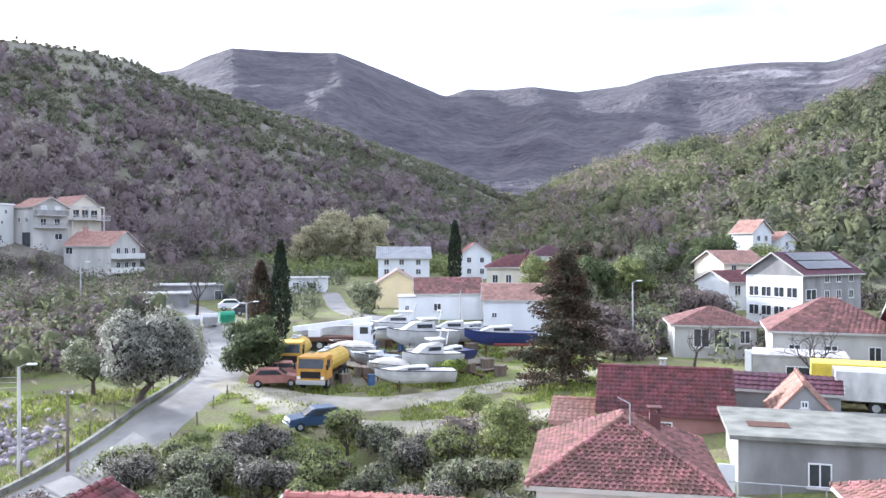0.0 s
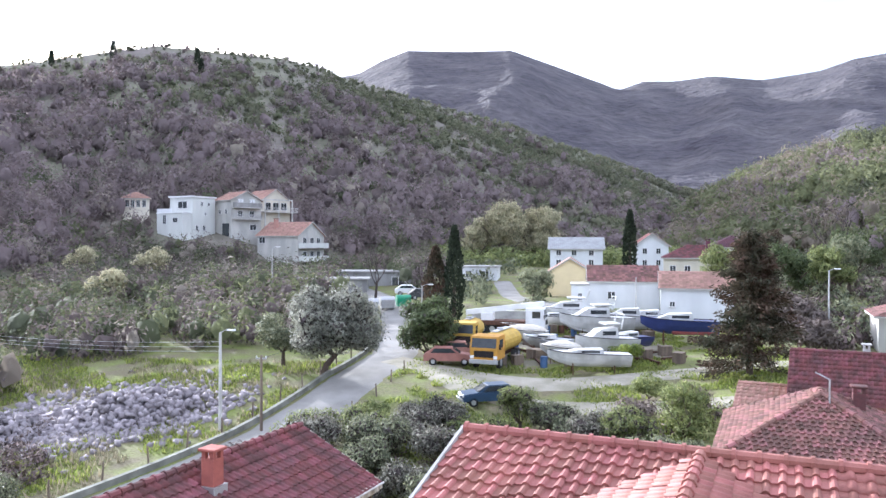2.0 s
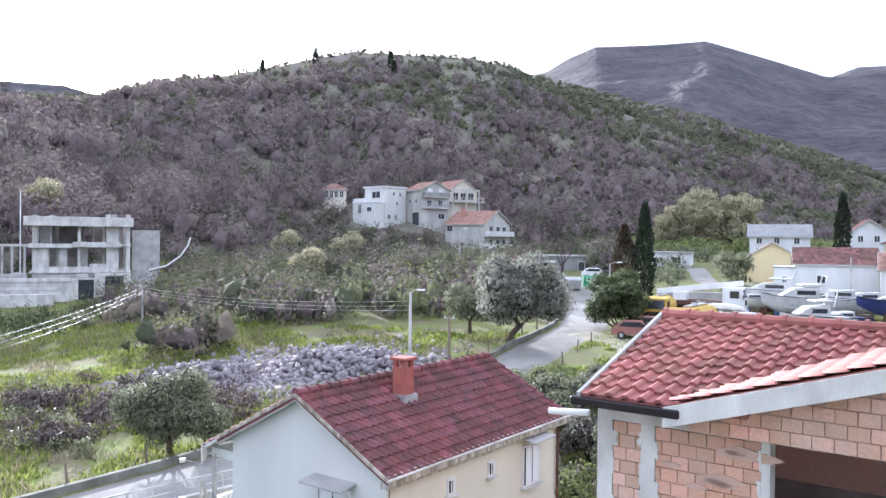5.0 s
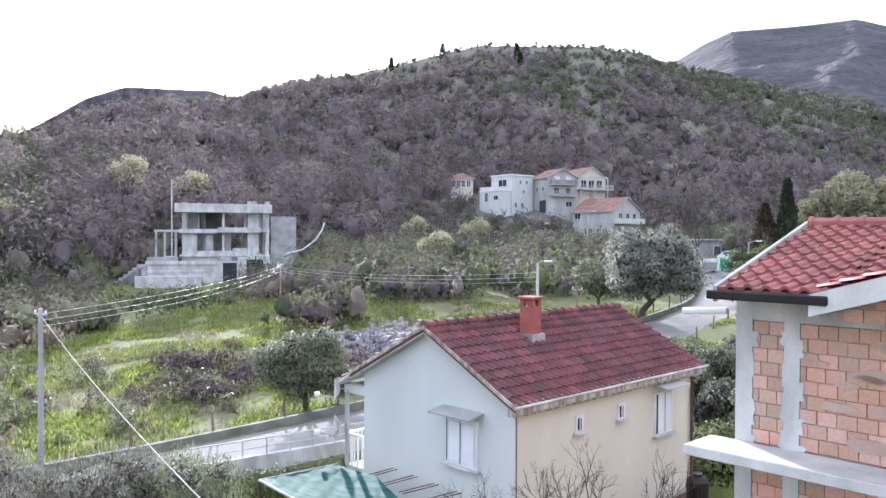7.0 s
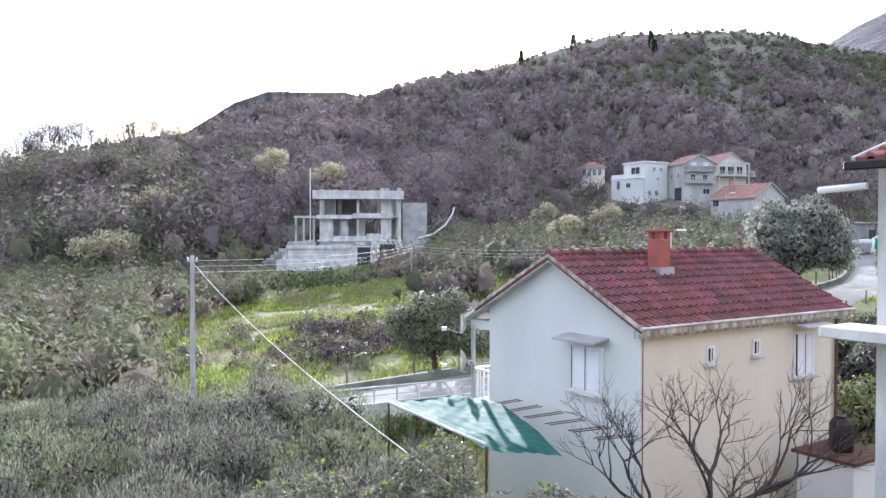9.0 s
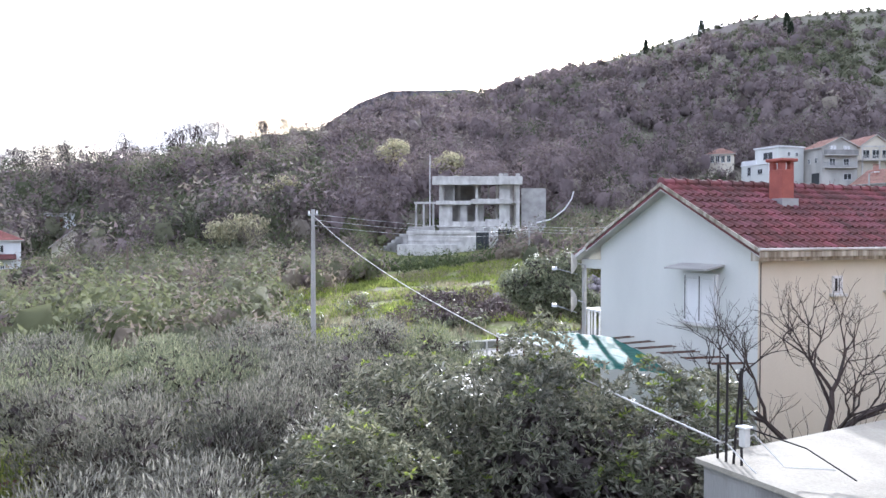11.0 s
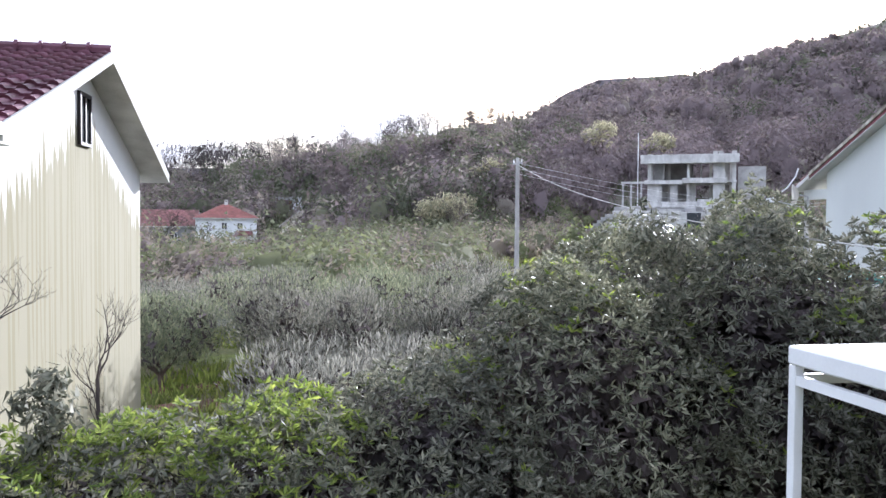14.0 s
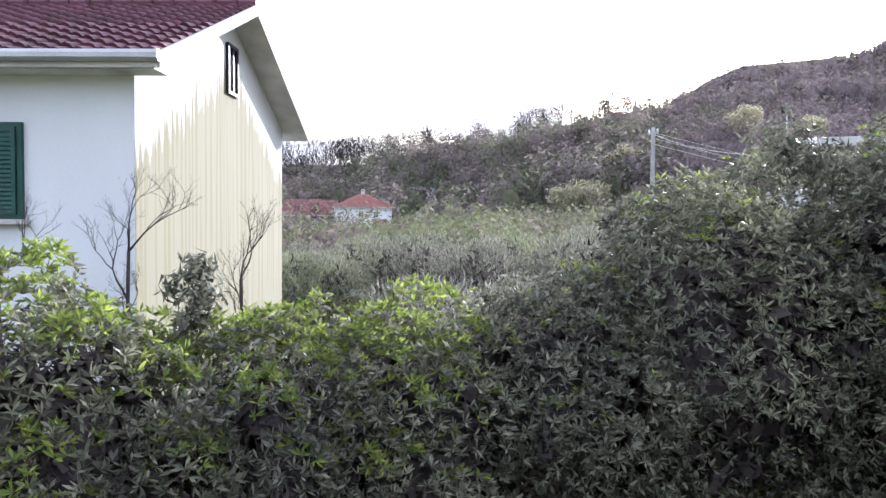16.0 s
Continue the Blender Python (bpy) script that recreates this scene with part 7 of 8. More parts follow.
while a < -51:
    thick = 1.0 if a < -74 else 0.75 if a < -66 or -60.5 < a < -57 else 1.25
    a += rr.uniform(0.25, 0.75) * thick
    az, r = math.radians(a), rr.uniform(0.9, 1.0)
    ridge = float(np.interp(a, LAYERS[0][:, 0], LAYERS[0][:, 1])) * r
    x, y = ridge * math.sin(az), ridge * math.cos(az)
    s = rr.uniform(0.8, 1.1) if a < -74 else rr.uniform(0.5, 0.8)
    if -67.2 < a < -65.6 or -61.5 < a < -59.8:
        s = rr.uniform(0.9, 1.1)
    copy_thing(kinds[k % 5], Matrix.Translation((x, y, gz(x, y) - 0.3)) @ pose(0, 0, 0, 0, 0, rr.uniform(0, 360)) @ Matrix.Diagonal((s, s, s, 1)))
    k += 1
P = polar_points(1000, -90, -60, 180, 330, 345, lambda p, k: np.abs(np.hypot(p[:, 0], p[:, 1]) + 10 - np.interp(np.degrees(np.arctan2(p[:, 0], p[:, 1])), LAYERS[0][:, 0], LAYERS[0][:, 1])) < 14)
woods("ridge_shrubs", P, np.random.default_rng(7).uniform(1.8, 3.8, len(P)), "wood_dark", 60, 346, "dark evergreen shrubs along the ridge", 1.0, 0.6, 0.55)
for i, (x, y, h) in enumerate(((-203, 347, 11.0), (-166, 358, 10), (-230, 340, 7.0), (-156, 340, 7))):
    cypress("dark cypress high on the hillside", x, y, h, h * 0.3, 330 + i, per=500, leaf=1.1, group="hillside cypresses")

# rubble of broken stone in the meadow
rng = np.random.default_rng(71)
STONE_V = np.array([(-1, -1, -1), (1, -1, -1), (1, 1, -1), (-1, 1, -1), (-1, -1, 1), (1, -1, 1), (1, 1, 1), (-1, 1, 1)], float)
STONE_F = np.array([(0, 3, 2, 1), (4, 5, 6, 7), (0, 1, 5, 4), (1, 2, 6, 5), (2, 3, 7, 6), (3, 0, 4, 7)])
n = 4200
t = rng.random(n)
cx, cy = -35.0 + 10 * t, 43.0 + 7.5 * t
ox = rng.normal(size=(n, 2)) * (2.5, 2.5)
hgt = np.clip(1.3 - (ox ** 2).sum(1) * 0.09, 0.05, 2) * rng.random(n) ** 0.5 * (0.6 + 0.4 * np.sin(t * 9 + 1))
sx, sy = cx + ox[:, 0], cy + ox[:, 1]
c = np.stack([sx, sy, ground_z(sx, sy) + hgt], 1)
vs = STONE_V[None] * rng.uniform(0.08, 0.24, (n, 1, 3)) * rng.uniform(0.7, 1.2, (n, 8, 3))
q = rng.normal(size=(n, 4))
q /= np.linalg.norm(q, axis=1)[:, None]
w_, x_, y_, z_ = q.T
R = np.stack([1 - 2 * (y_ ** 2 + z_ ** 2), 2 * (x_ * y_ - z_ * w_), 2 * (x_ * z_ + y_ * w_), 2 * (x_ * y_ + z_ * w_), 1 - 2 * (x_ ** 2 + z_ ** 2), 2 * (y_ * z_ - x_ * w_), 2 * (x_ * z_ - y_ * w_), 2 * (y_ * z_ + x_ * w_), 1 - 2 * (x_ ** 2 + y_ ** 2)], 1).reshape(n, 3, 3)
vs = np.einsum("nij,nkj->nki", R, vs) + c[:, None]
M["rubble"] = mat("broken_limestone", (0.30, 0.27, 0.28), 0.95, (0.19, 0.168, 0.178), 1.0, 20, 0.3, spread=0.3, island=True)
from_arrays("rubble_heap", vs.reshape(-1, 3), (STONE_F[None] + 8 * np.arange(n)[:, None, None]).reshape(-1, 4), "rubble", None, "long heap of pale broken stone in the meadow", "rubble", "stuff")
P = polar_points(120, -50, -34, 44, 56, 72)
shrubs("rubble_brambles", P, np.random.default_rng(3).uniform(0.7, 1.5, len(P)), "brush", 0.2, 130, 73, "reddish brambles round the stone heap", 0.8)
P = np.concatenate([polar_points(60, -56, -44, 78, 103, 92), polar_points(60, -41, -34, 103, 132, 94), polar_points(40, -52, -40, 116, 134, 95)])
shrubs("ruin_brush", P, np.random.default_rng(27).uniform(1.0, 2.6, len(P)), "evergreen", 0.3, 110, 93, "dark bushes on the slope below the ruin", 0.9)
P = polar_points(260, -20, 16, 27, 54, 82)
P = P[(np.abs(P[:, 1] - 51.5) > 2.5) & ((P[:, 0] < 5) | (P[:, 1] > 43))]
sel = np.random.default_rng(19).random(len(P))
shrubs("yard_shrubs", P[sel < 0.6], np.random.default_rng(15).uniform(0.6, 1.7, (sel < 0.6).sum()), "green_shrub", 0.19, 120, 83, "low green bushes below the yard", 0.8)
shrubs("yard_brush", P[sel >= 0.6], np.random.default_rng(16).uniform(0.5, 1.4, (sel >= 0.6).sum()), "brush", 0.17, 120, 84, "bare brush below the yard", 0.8)
P = polar_points(260, -85, -44, 24, 60, 74, thicket_zone)
sel = np.random.default_rng(9).random(len(P))
shrubs("meadow_shrubs", P[sel < 0.5], np.random.default_rng(5).uniform(0.5, 1.3, (sel < 0.5).sum()), "olive", 0.15, 180, 75, "small grey-green shrubs in the meadow", 0.9)
shrubs("meadow_brush", P[sel >= 0.5], np.random.default_rng(6).uniform(0.4, 1.1, (sel >= 0.5).sum()), "brush", 0.13, 150, 76, "small bare brush in the meadow", 0.9)
P = polar_points(900, -94, -53, 36, 100, 86, lambda p, k: clear(p, k) & (patch(p, 13, 87, -0.35) | (np.hypot(p[:, 0], p[:, 1]) < 62)) & ((p[:, 0] < -1.75 * p[:, 1]) | (np.hypot(p[:, 0], p[:, 1]) > 72)) & ~((np.hypot(p[:, 0], p[:, 1]) > 66) & (p[:, 0] < -2.9 * p[:, 1])))
mix = wave_noise(P[:, 0], P[:, 1], 15, 89) * 0.7 + np.random.default_rng(90).random(len(P)) - 0.5
for lo, hi, nm, m_, lb in ((-9, -0.4, "brown", "wood_brown", "brown leafless bushes beyond the grove"), (-0.4, -0.15, "tan", "wood_tan", "tan leafless bushes beyond the grove"),
                           (-0.15, 0.25, "green", "wood_green_lit", "grey-green broom bushes beyond the grove"), (0.25, 9, "olive", "wood_green", "dull olive bushes beyond the grove")):
    w_ = (mix >= lo) & (mix < hi)
    woods("overgrown_meadow_" + nm, P[w_], np.random.default_rng(17).uniform(1.8, 4.2, w_.sum()), m_, 150, 91 + int(10 * hi), lb, 0.85, 0.3, 0.5)
for i, (x, y, h) in enumerate(((-83.8, 44.2, 7.0), (-98.7, 12.6, 6.0), (-99.0, 16.5, 5.0), (-107.0, 31.0, 5.5))):
    bare_tree("leafless orchard tree at the far end of the field", x, y, h, 361 + i, 5, 0.55, trunk=0.03, group="orchard trees", lift=0.1, material=("pale_bark", "twig", "twig", "pale_bark")[i])
tree("rounded silvery tree above the far houses", -136.8, 27.7, 5.5, 6.5, "olive_pale", 371, leaf=0.4, per_m2=24, trunk=0.1, blobs=16)


# ---- vehicles and boats of the yard ----
def paint(name, color, rough=0.4):
    if name not in M:
        M[name] = mat(name, color, rough, tuple(c * 0.8 for c in color), 2.0, 30, 0.03, spec=0.5, grain=0.08)
    return name


M["tyre"] = mat("tyre_rubber", (0.025, 0.025, 0.026), 0.9, None, 5, 60, 0.1)
M["cream_canvas"] = mat("boat_canvas", (0.62, 0.58, 0.50), 0.95, (0.5, 0.46, 0.4), 2, 40, 0.2)
M["gelcoat"] = mat("white_gelcoat", (0.62, 0.62, 0.61), 0.45, (0.40, 0.40, 0.385), 0.8, 12, 0.03, grain=0.12)


def wheel(parent, x, y, z, r, w, side):
    """A wheel on a side (-1 or 1 along y): tyre and rim."""
    bm = bmesh.new()
    tube(bm, [(x, y - w / 2, z), (x, y + w / 2, z)], r, 16)
    ty = part("tyre", bm, "tyre", parent)
    bm = bmesh.new()
    tube(bm, [(x, y + side * w / 2 - 0.02, z), (x, y + side * (w / 2 + 0.015), z)], r * 0.55, 12)
    part("rim", bm, "grey_metal", ty)


def profile(parts, parent):
    """Side outlines (name, points in x and z, half width, material, label) drawn out across y."""
    for name, pts, hw, material, label in parts:
        bm = bmesh.new()
        poly(bm, [(x, -hw, z) for x, z in pts], (0, 2 * hw, 0))
        es = [e for e in bm.edges if abs(e.verts[0].co.y - e.verts[1].co.y) < 1e-6]
        bmesh.ops.bevel(bm, geom=es, offset=0.05, segments=2, affect="EDGES")
        part(name, bm, material, parent, label)


def car(label, x, y, rot, color, z=None, group=""):
    th = thing("car", pose(x, y, gz(x, y) + 0.06 if z is None else z, 0, 0, rot), label, "car", group)
    profile([("body", [(-2.0, 0.35), (2.0, 0.35), (2.03, 0.62), (1.9, 0.82), (0.95, 0.95), (-1.75, 0.98), (-2.02, 0.8)], 0.82, color, ""),
             ("cabin", [(-1.75, 0.94), (0.95, 0.92), (0.25, 1.4), (-1.15, 1.42)], 0.7, color, "")], th)
    for s in (-1, 1):
        part("side_window", poly(bmesh.new(), [(-1.45, s * 0.712, 1.0), (0.6, s * 0.712, 1.0), (0.18, s * 0.712, 1.34), (-1.1, s * 0.712, 1.35)], (0, s * 0.012, 0)), "dark_glass", th)
        part("headlight", bx(1.9, 2.02, s * 0.62 - 0.14, s * 0.62 + 0.14, 0.6, 0.74), "white_paint", th)
        for wx in (-1.25, 1.3):
            wheel(th, wx, s * 0.72, 0.31, 0.31, 0.2, s)
    part("windscreen", poly(bmesh.new(), [(0.93, -0.6, 0.97), (0.93, 0.6, 0.97), (0.34, 0.55, 1.36), (0.34, -0.55, 1.36)], (0.03, 0, 0.02)), "dark_glass", th)
    part("bumper", bx(1.98, 2.1, -0.78, 0.78, 0.36, 0.52, bevel=0.03), "grey_metal", th)
    return th


def truck(label, x, y, rot, cab, load, kind="tank", length=7.2):
    """A lorry that faces +x: cab, chassis, load and wheels."""
    th = thing("truck", pose(x, y, gz(x, y) + 0.08, 0, 0, rot), label, "truck")
    f = length / 2
    profile([("cab", [(f - 1.9, 0.75), (f, 0.75), (f + 0.03, 1.6), (f - 0.18, 2.55), (f - 1.9, 2.6)], 1.15, cab, "")], th)
    part("windscreen", poly(bmesh.new(), [(f + 0.02, -1.0, 1.68), (f + 0.02, 1.0, 1.68), (f - 0.14, 0.98, 2.4), (f - 0.14, -0.98, 2.4)], (0.03, 0, 0.01)), "dark_glass", th)
    part("grille", bx(f + 0.03, f + 0.07, -0.8, 0.8, 0.95, 1.45), "dark_metal", th)
    part("bumper", bx(f - 0.05, f + 0.18, -1.15, 1.15, 0.45, 0.78, bevel=0.03), "grey_metal", th)
    for s in (-1, 1):
        part("headlight", bx(f + 0.03, f + 0.09, s * 0.95 - 0.14, s * 0.95 + 0.14, 0.85, 1.08), "white_paint", th)
        part("side_window", bx(f - 1.25, f - 0.45, s * 1.16 - 0.012, s * 1.16 + 0.012, 1.65, 2.3), "dark_glass", th)
        part("mirror", bx(f - 0.1, f - 0.02, s * 1.3 - 0.08, s * 1.3 + 0.08, 1.6, 2.0), "dark_metal", th)
    part("chassis", bx(-f, f - 0.3, -0.45, 0.45, 0.62, 0.85), "rust", th)
    if kind == "tank":
        bm = bmesh.new()
        tube(bm, [(-f, 0, 1.75), (-f + 0.25, 0, 1.75), (f - 2.3, 0, 1.75), (f - 2.1, 0, 1.75)], [0.7, 0.88, 0.88, 0.7], 18)
        bmesh.ops.scale(bm, vec=(1, 1.25, 1), verts=bm.verts)
        part("tank", bm, load, th)
        part("walkway", bx(-f + 0.4, f - 2.5, -0.3, 0.3, 2.64, 2.7), "grey_metal", th)
        part("hatch", tube(bmesh.new(), [(-0.6, 0, 2.7), (-0.6, 0, 2.85)], 0.25, 10), "grey_metal", th)
    elif kind == "crane":
        part("bed", bx(-f, f - 2.0, -1.15, 1.15, 0.87, 1.3, bevel=0.03), load, th)
        part("boom", poly(bmesh.new(), [(-f - 0.6, -0.25, 1.75), (f - 0.2, -0.25, 2.75), (f - 0.2, 0.25, 2.75), (-f - 0.6, 0.25, 1.75)], (0, 0, 0.5)), "white_paint", th)
        part("turret", bx(-f + 1.0, -f + 2.2, -0.7, 0.7, 1.303, 2.0), "white_paint", th)
    else:
        part("box", bx(-f, f - 2.05, -1.2, 1.2, 0.87, 3.0, bevel=0.04), load, th)
    for s in (-1, 1):
        for wx in (f - 1.0, -f + 1.2, -f + 2.2):
            wheel(th, wx, s * 0.95, 0.5, 0.5, 0.3, s)
    return th


def boat(label, x, y, rot, length, beam, hull="gelcoat", lower="", cabin=1, lift=0.55, height=1.2, cover=""):
    """A motor boat on trestles, bow to +x: hull, deck, cabin, windscreen, rail."""
    th = thing("boat", pose(x, y, gz(x, y) + lift, 0, 0, rot), label, "boat")
    n, m = 14, 9
    v, fc = [], []
    for i in range(n + 1):
        t = i / n
        hb = beam / 2 * (1 - max(0, (t - 0.45) / 0.55) ** 2.2) + 0.02
        keel = 0.0 + height * 0.75 * max(0, (t - 0.6) / 0.4) ** 2
        sheer = height * (1 + 0.28 * t ** 2)
        for j in range(m):
            a = j / (m - 1) * 2 - 1
            v.append((-length / 2 + length * t, hb * math.copysign(abs(a) ** 0.7, a), keel + (sheer - keel) * abs(a) ** 1.7))
    for i in range(n):
        for j in range(m - 1):
            fc.append((i * m + j, i * m + j + 1, (i + 1) * m + j + 1, (i + 1) * m + j))
    bm = bmesh.new()
    vv = [bm.verts.new(p) for p in v]
    for q4 in fc:
        bm.faces.new([vv[k] for k in q4])
    bm.faces.new([vv[j] for j in range(m)])
    for i in range(n):
        bm.faces.new((vv[i * m], vv[(i + 1) * m], vv[(i + 1) * m + m - 1], vv[i * m + m - 1]))
    bmesh.ops.recalc_face_normals(bm, faces=bm.faces)
    hl = part("hull", bm, hull, th)
    if lower:
        bm = bmesh.new()
        box(bm, -length * 0.48, length * 0.1, -beam * 0.3, beam * 0.3, 0.02, height * 0.3, bevel=0.1)
        part("bottom", bm, lower, hl, "dark red antifouled bottom")
    part("rub_rail", tube(bmesh.new(), [(-length / 2, -beam / 2, height + 0.02), (0, -beam / 2, height * 1.08), (length * 0.32, -beam * 0.4, height * 1.18), (length / 2, 0, height * 1.3), (length * 0.32, beam * 0.4, height * 1.18), (0, beam / 2, height * 1.08), (-length / 2, beam / 2, height + 0.02)], 0.035, 6), "dark_metal", th)
    if cabin:
        profile([("cabin", [(-length * 0.18, height), (length * 0.3, height * 1.12), (length * 0.12, height + 0.62 * cabin), (-length * 0.16, height + 0.7 * cabin)], beam * 0.3, "gelcoat", "")], th)
        for s in (-1, 1):
            part("cabin_window", bx(-length * 0.12, length * 0.1, s * (beam * 0.3 + 0.01) - 0.012, s * (beam * 0.3 + 0.01) + 0.012, height + 0.25 * cabin, height + 0.5 * cabin), "dark_glass", th)
        if cabin > 1.2:
            part("flybridge", bx(-length * 0.2, length * 0.05, -beam * 0.32, beam * 0.32, height + 1.15, height + 1.3, bevel=0.04), "gelcoat", th)
            part("radar_arch", tube(bmesh.new(), [(-length * 0.2, -beam * 0.33, height + 0.8), (-length * 0.26, -beam * 0.3, height + 2.0), (-length * 0.26, beam * 0.3, height + 2.0), (-length * 0.2, beam * 0.33, height + 0.8)], 0.06, 6), "gelcoat", th)
    if cover:
        bm = bmesh.new()
        bmesh.ops.create_uvsphere(bm, u_segments=14, v_segments=8, radius=1)
        bmesh.ops.scale(bm, vec=(length * 0.47, beam * 0.47, 0.55), verts=bm.verts)
        bmesh.ops.translate(bm, vec=(-length * 0.04, 0, height), verts=bm.verts)
        part("cover", bm, cover, th)
    rail = [(length * 0.1, -beam * 0.42, height * 1.1 + 0.4), (length * 0.36, -beam * 0.3, height * 1.2 + 0.42), (length * 0.47, 0, height * 1.3 + 0.4), (length * 0.36, beam * 0.3, height * 1.2 + 0.42), (length * 0.1, beam * 0.42, height * 1.1 + 0.4)]
    part("bow_rail", tube(bmesh.new(), rail, 0.02, 5), "grey_metal", th)
    for i, wx in enumerate((-length * 0.3, length * 0.2)):
        for s in (-1, 1):
            part("trestle", tube(bmesh.new(), [(wx, s * beam * 0.28, -lift), (wx, s * beam * 0.2, height * 0.35)], 0.05, 6), "rust", th)
    return th


truck("yellow tank lorry parked in the yard", -3.5, 63.6, -104, paint("truck_orange", (0.50, 0.26, 0.035), 0.7), paint("tank_yellow", (0.50, 0.33, 0.05), 0.7))
truck("second yellow tank lorry beside the evergreen bush", -6.5, 69.0, -96, paint("tank_yellow", (0.78, 0.52, 0.05)), "tank_yellow", length=5.2)
truck("white crane lorry with a long boom", -3.2, 77.5, -6, "white_paint", "rust", "crane", 7.4)
car("old faded red car beside the tank lorry", -7.4, 62.6, 4, paint("faded_red", (0.33, 0.15, 0.12), 0.75))
car("rusty pink car shell behind the red car", -6.6, 65.2, 6, paint("rusty_pink", (0.42, 0.22, 0.17), 0.8))
car("dark blue car parked between the shrubs", -3.4, 52.4, 200, paint("dark_blue", (0.03, 0.06, 0.11), 0.35))
car("dark car by the green bins", -14.8, 97.0, 20, paint("dark_grey", (0.05, 0.05, 0.055), 0.35))
car("white car beyond the bins", -17.6, 103, 10, "white_paint")
car("white car below the hillside houses", -40, 142, 0, "white_paint")
car("silver car by the lane sheds", -27, 100, 30, paint("silver", (0.5, 0.5, 0.5), 0.35))
boat("white speedboat on trestles in the yard", 3.6, 59.6, 185, 6.2, 2.1, cabin=0.55, height=1.0)
boat("cream covered boat behind the speedboat", 1.6, 64.0, 160, 3.6, 1.7, cabin=0, height=0.8, cover="cream_canvas")
boat("white cabin cruiser beside the covered boat", 5.2, 64.5, 200, 5.2, 2.3, cabin=1.3, height=1.3)
boat("white motor yacht with a radar arch", 5.2, 76.0, 190, 7.0, 2.7, cabin=1.5, height=1.5)
boat("white motor boat stored beside the yacht", 8.6, 78.5, 172, 6.0, 2.4, cabin=1.2, height=1.3)
boat("blue-hulled boat with a red bottom on trestles", 12.4, 72.6, 176, 6.8, 2.3, paint("hull_blue", (0.03, 0.045, 0.16), 0.35), paint("hull_red", (0.22, 0.05, 0.045), 0.6), 1.0, 1.0, 1.25)
boat("small white boat under the village wall", 1.2, 80.0, 186, 4.5, 1.9, cabin=0.6, height=0.9)
boat("grey covered boat near the conifer", 21.0, 72.0, 176, 5.2, 2.1, cabin=0, height=1.0, cover="cream_canvas")
boat("long white motor boat at the yard wall", 3.0, 81.8, 178, 7.5, 2.6, cabin=1.3, height=1.4)
boat("grey open boat beside the lorry", 0.4, 67.8, 150, 4.6, 1.9, paint("hull_grey", (0.3, 0.32, 0.34)), cabin=0.5, height=0.9)
boat("dark blue small boat among the clutter", 7.4, 67.6, 215, 4.2, 1.8, paint("hull_blue", (0.03, 0.045, 0.16), 0.35), cabin=0.7, height=0.9)
boat("white sailing dinghy under a cover", -1.6, 72.2, 170, 4.4, 1.8, cabin=0, height=0.8, cover="cream_canvas")
boat("white cabin boat near the blue one", 10.6, 79.0, 190, 5.6, 2.2, cabin=1.0, height=1.2)
# clutter: crates, drums, pallets and scrap between the boats
rr = random.Random(31)
for i in range(78):
    x, y = rr.uniform(-5.5, 11), rr.uniform(62.5, 82)
    if i % 3 == 0:
        th = thing("oil_drum", pose(x, y, gz(x, y), 0, 0, rr.uniform(0, 90)), "rusty oil drum standing in the yard", "drum", "oil drums of the yard")
        part("drum_body", tube(bmesh.new(), [(0, 0, -0.05), (0, 0, 0.3), (0, 0, 0.32), (0, 0, 0.6), (0, 0, 0.88)], [0.29, 0.29, 0.305, 0.29, 0.29], 14), "rust" if i % 2 else paint("drum_blue", (0.06, 0.12, 0.25)), th)
    elif i % 3 == 1:
        th = thing("crate", pose(x, y, gz(x, y), 0, 0, rr.uniform(0, 90)), "weathered wooden crate in the yard", "crate", "crates of the yard")
        w = rr.uniform(0.35, 0.6)
        for k in range(4):
            part("board", bx(-w, w, -w * 0.7, -w * 0.7 + 0.03, 0.02 + k * 0.2, 0.2 + k * 0.2), "wood_pole", th)
            part("board", bx(-w, w, w * 0.7 - 0.03, w * 0.7, 0.02 + k * 0.2, 0.2 + k * 0.2), "wood_pole", th)
        part("lid", bx(-w - 0.02, w + 0.02, -w * 0.7 - 0.02, w * 0.7 + 0.02, 0.81, 0.85), "wood_pole", th)
        part("core", bx(-w + 0.04, w - 0.04, -w * 0.66, w * 0.66, -0.05, 0.8), "wood_pole", th)
    else:
        th = thing("scrap_beam", pose(x, y, gz(x, y) + 0.06, 0, 0, rr.uniform(0, 180)), "rusty scrap beam lying in the yard", "scrap", "scrap beams of the yard")
        bm = bmesh.new()
        box(bm, -1.4, 1.4, -0.1, 0.1, -0.08, -0.05)
        box(bm, -1.4, 1.4, -0.02, 0.02, -0.048, 0.148)
        box(bm, -1.4, 1.4, -0.1, 0.1, 0.15, 0.18)
        part("beam", bm, "rust", th)
ladder = thing("pallet", pose(4.2, 70.5, gz(4.2, 70.5) + 0.8, 70, 0, 10), "pale wooden pallet propped on its edge", "pallet")
for k in range(7):
    part("slat", bx(-0.75 + k * 0.23, -0.6 + k * 0.23, -0.6, 0.6, 0, 0.03), "cream_canvas", ladder)
for k in range(3):
    part("bearer", bx(-0.8, 0.85, -0.55 + k * 0.5, -0.45 + k * 0.5, -0.1, -0.003), "cream_canvas", ladder)
wall_y = thing("yard_wall", pose(-7.5, 84.0, gz(-3, 84.0), 0, 0, -4), "low grey concrete wall along the yard", "wall")
part("wall_body", bx(0, 20, 0, 0.3, -0.6, 1.3), "concrete", wall_y)
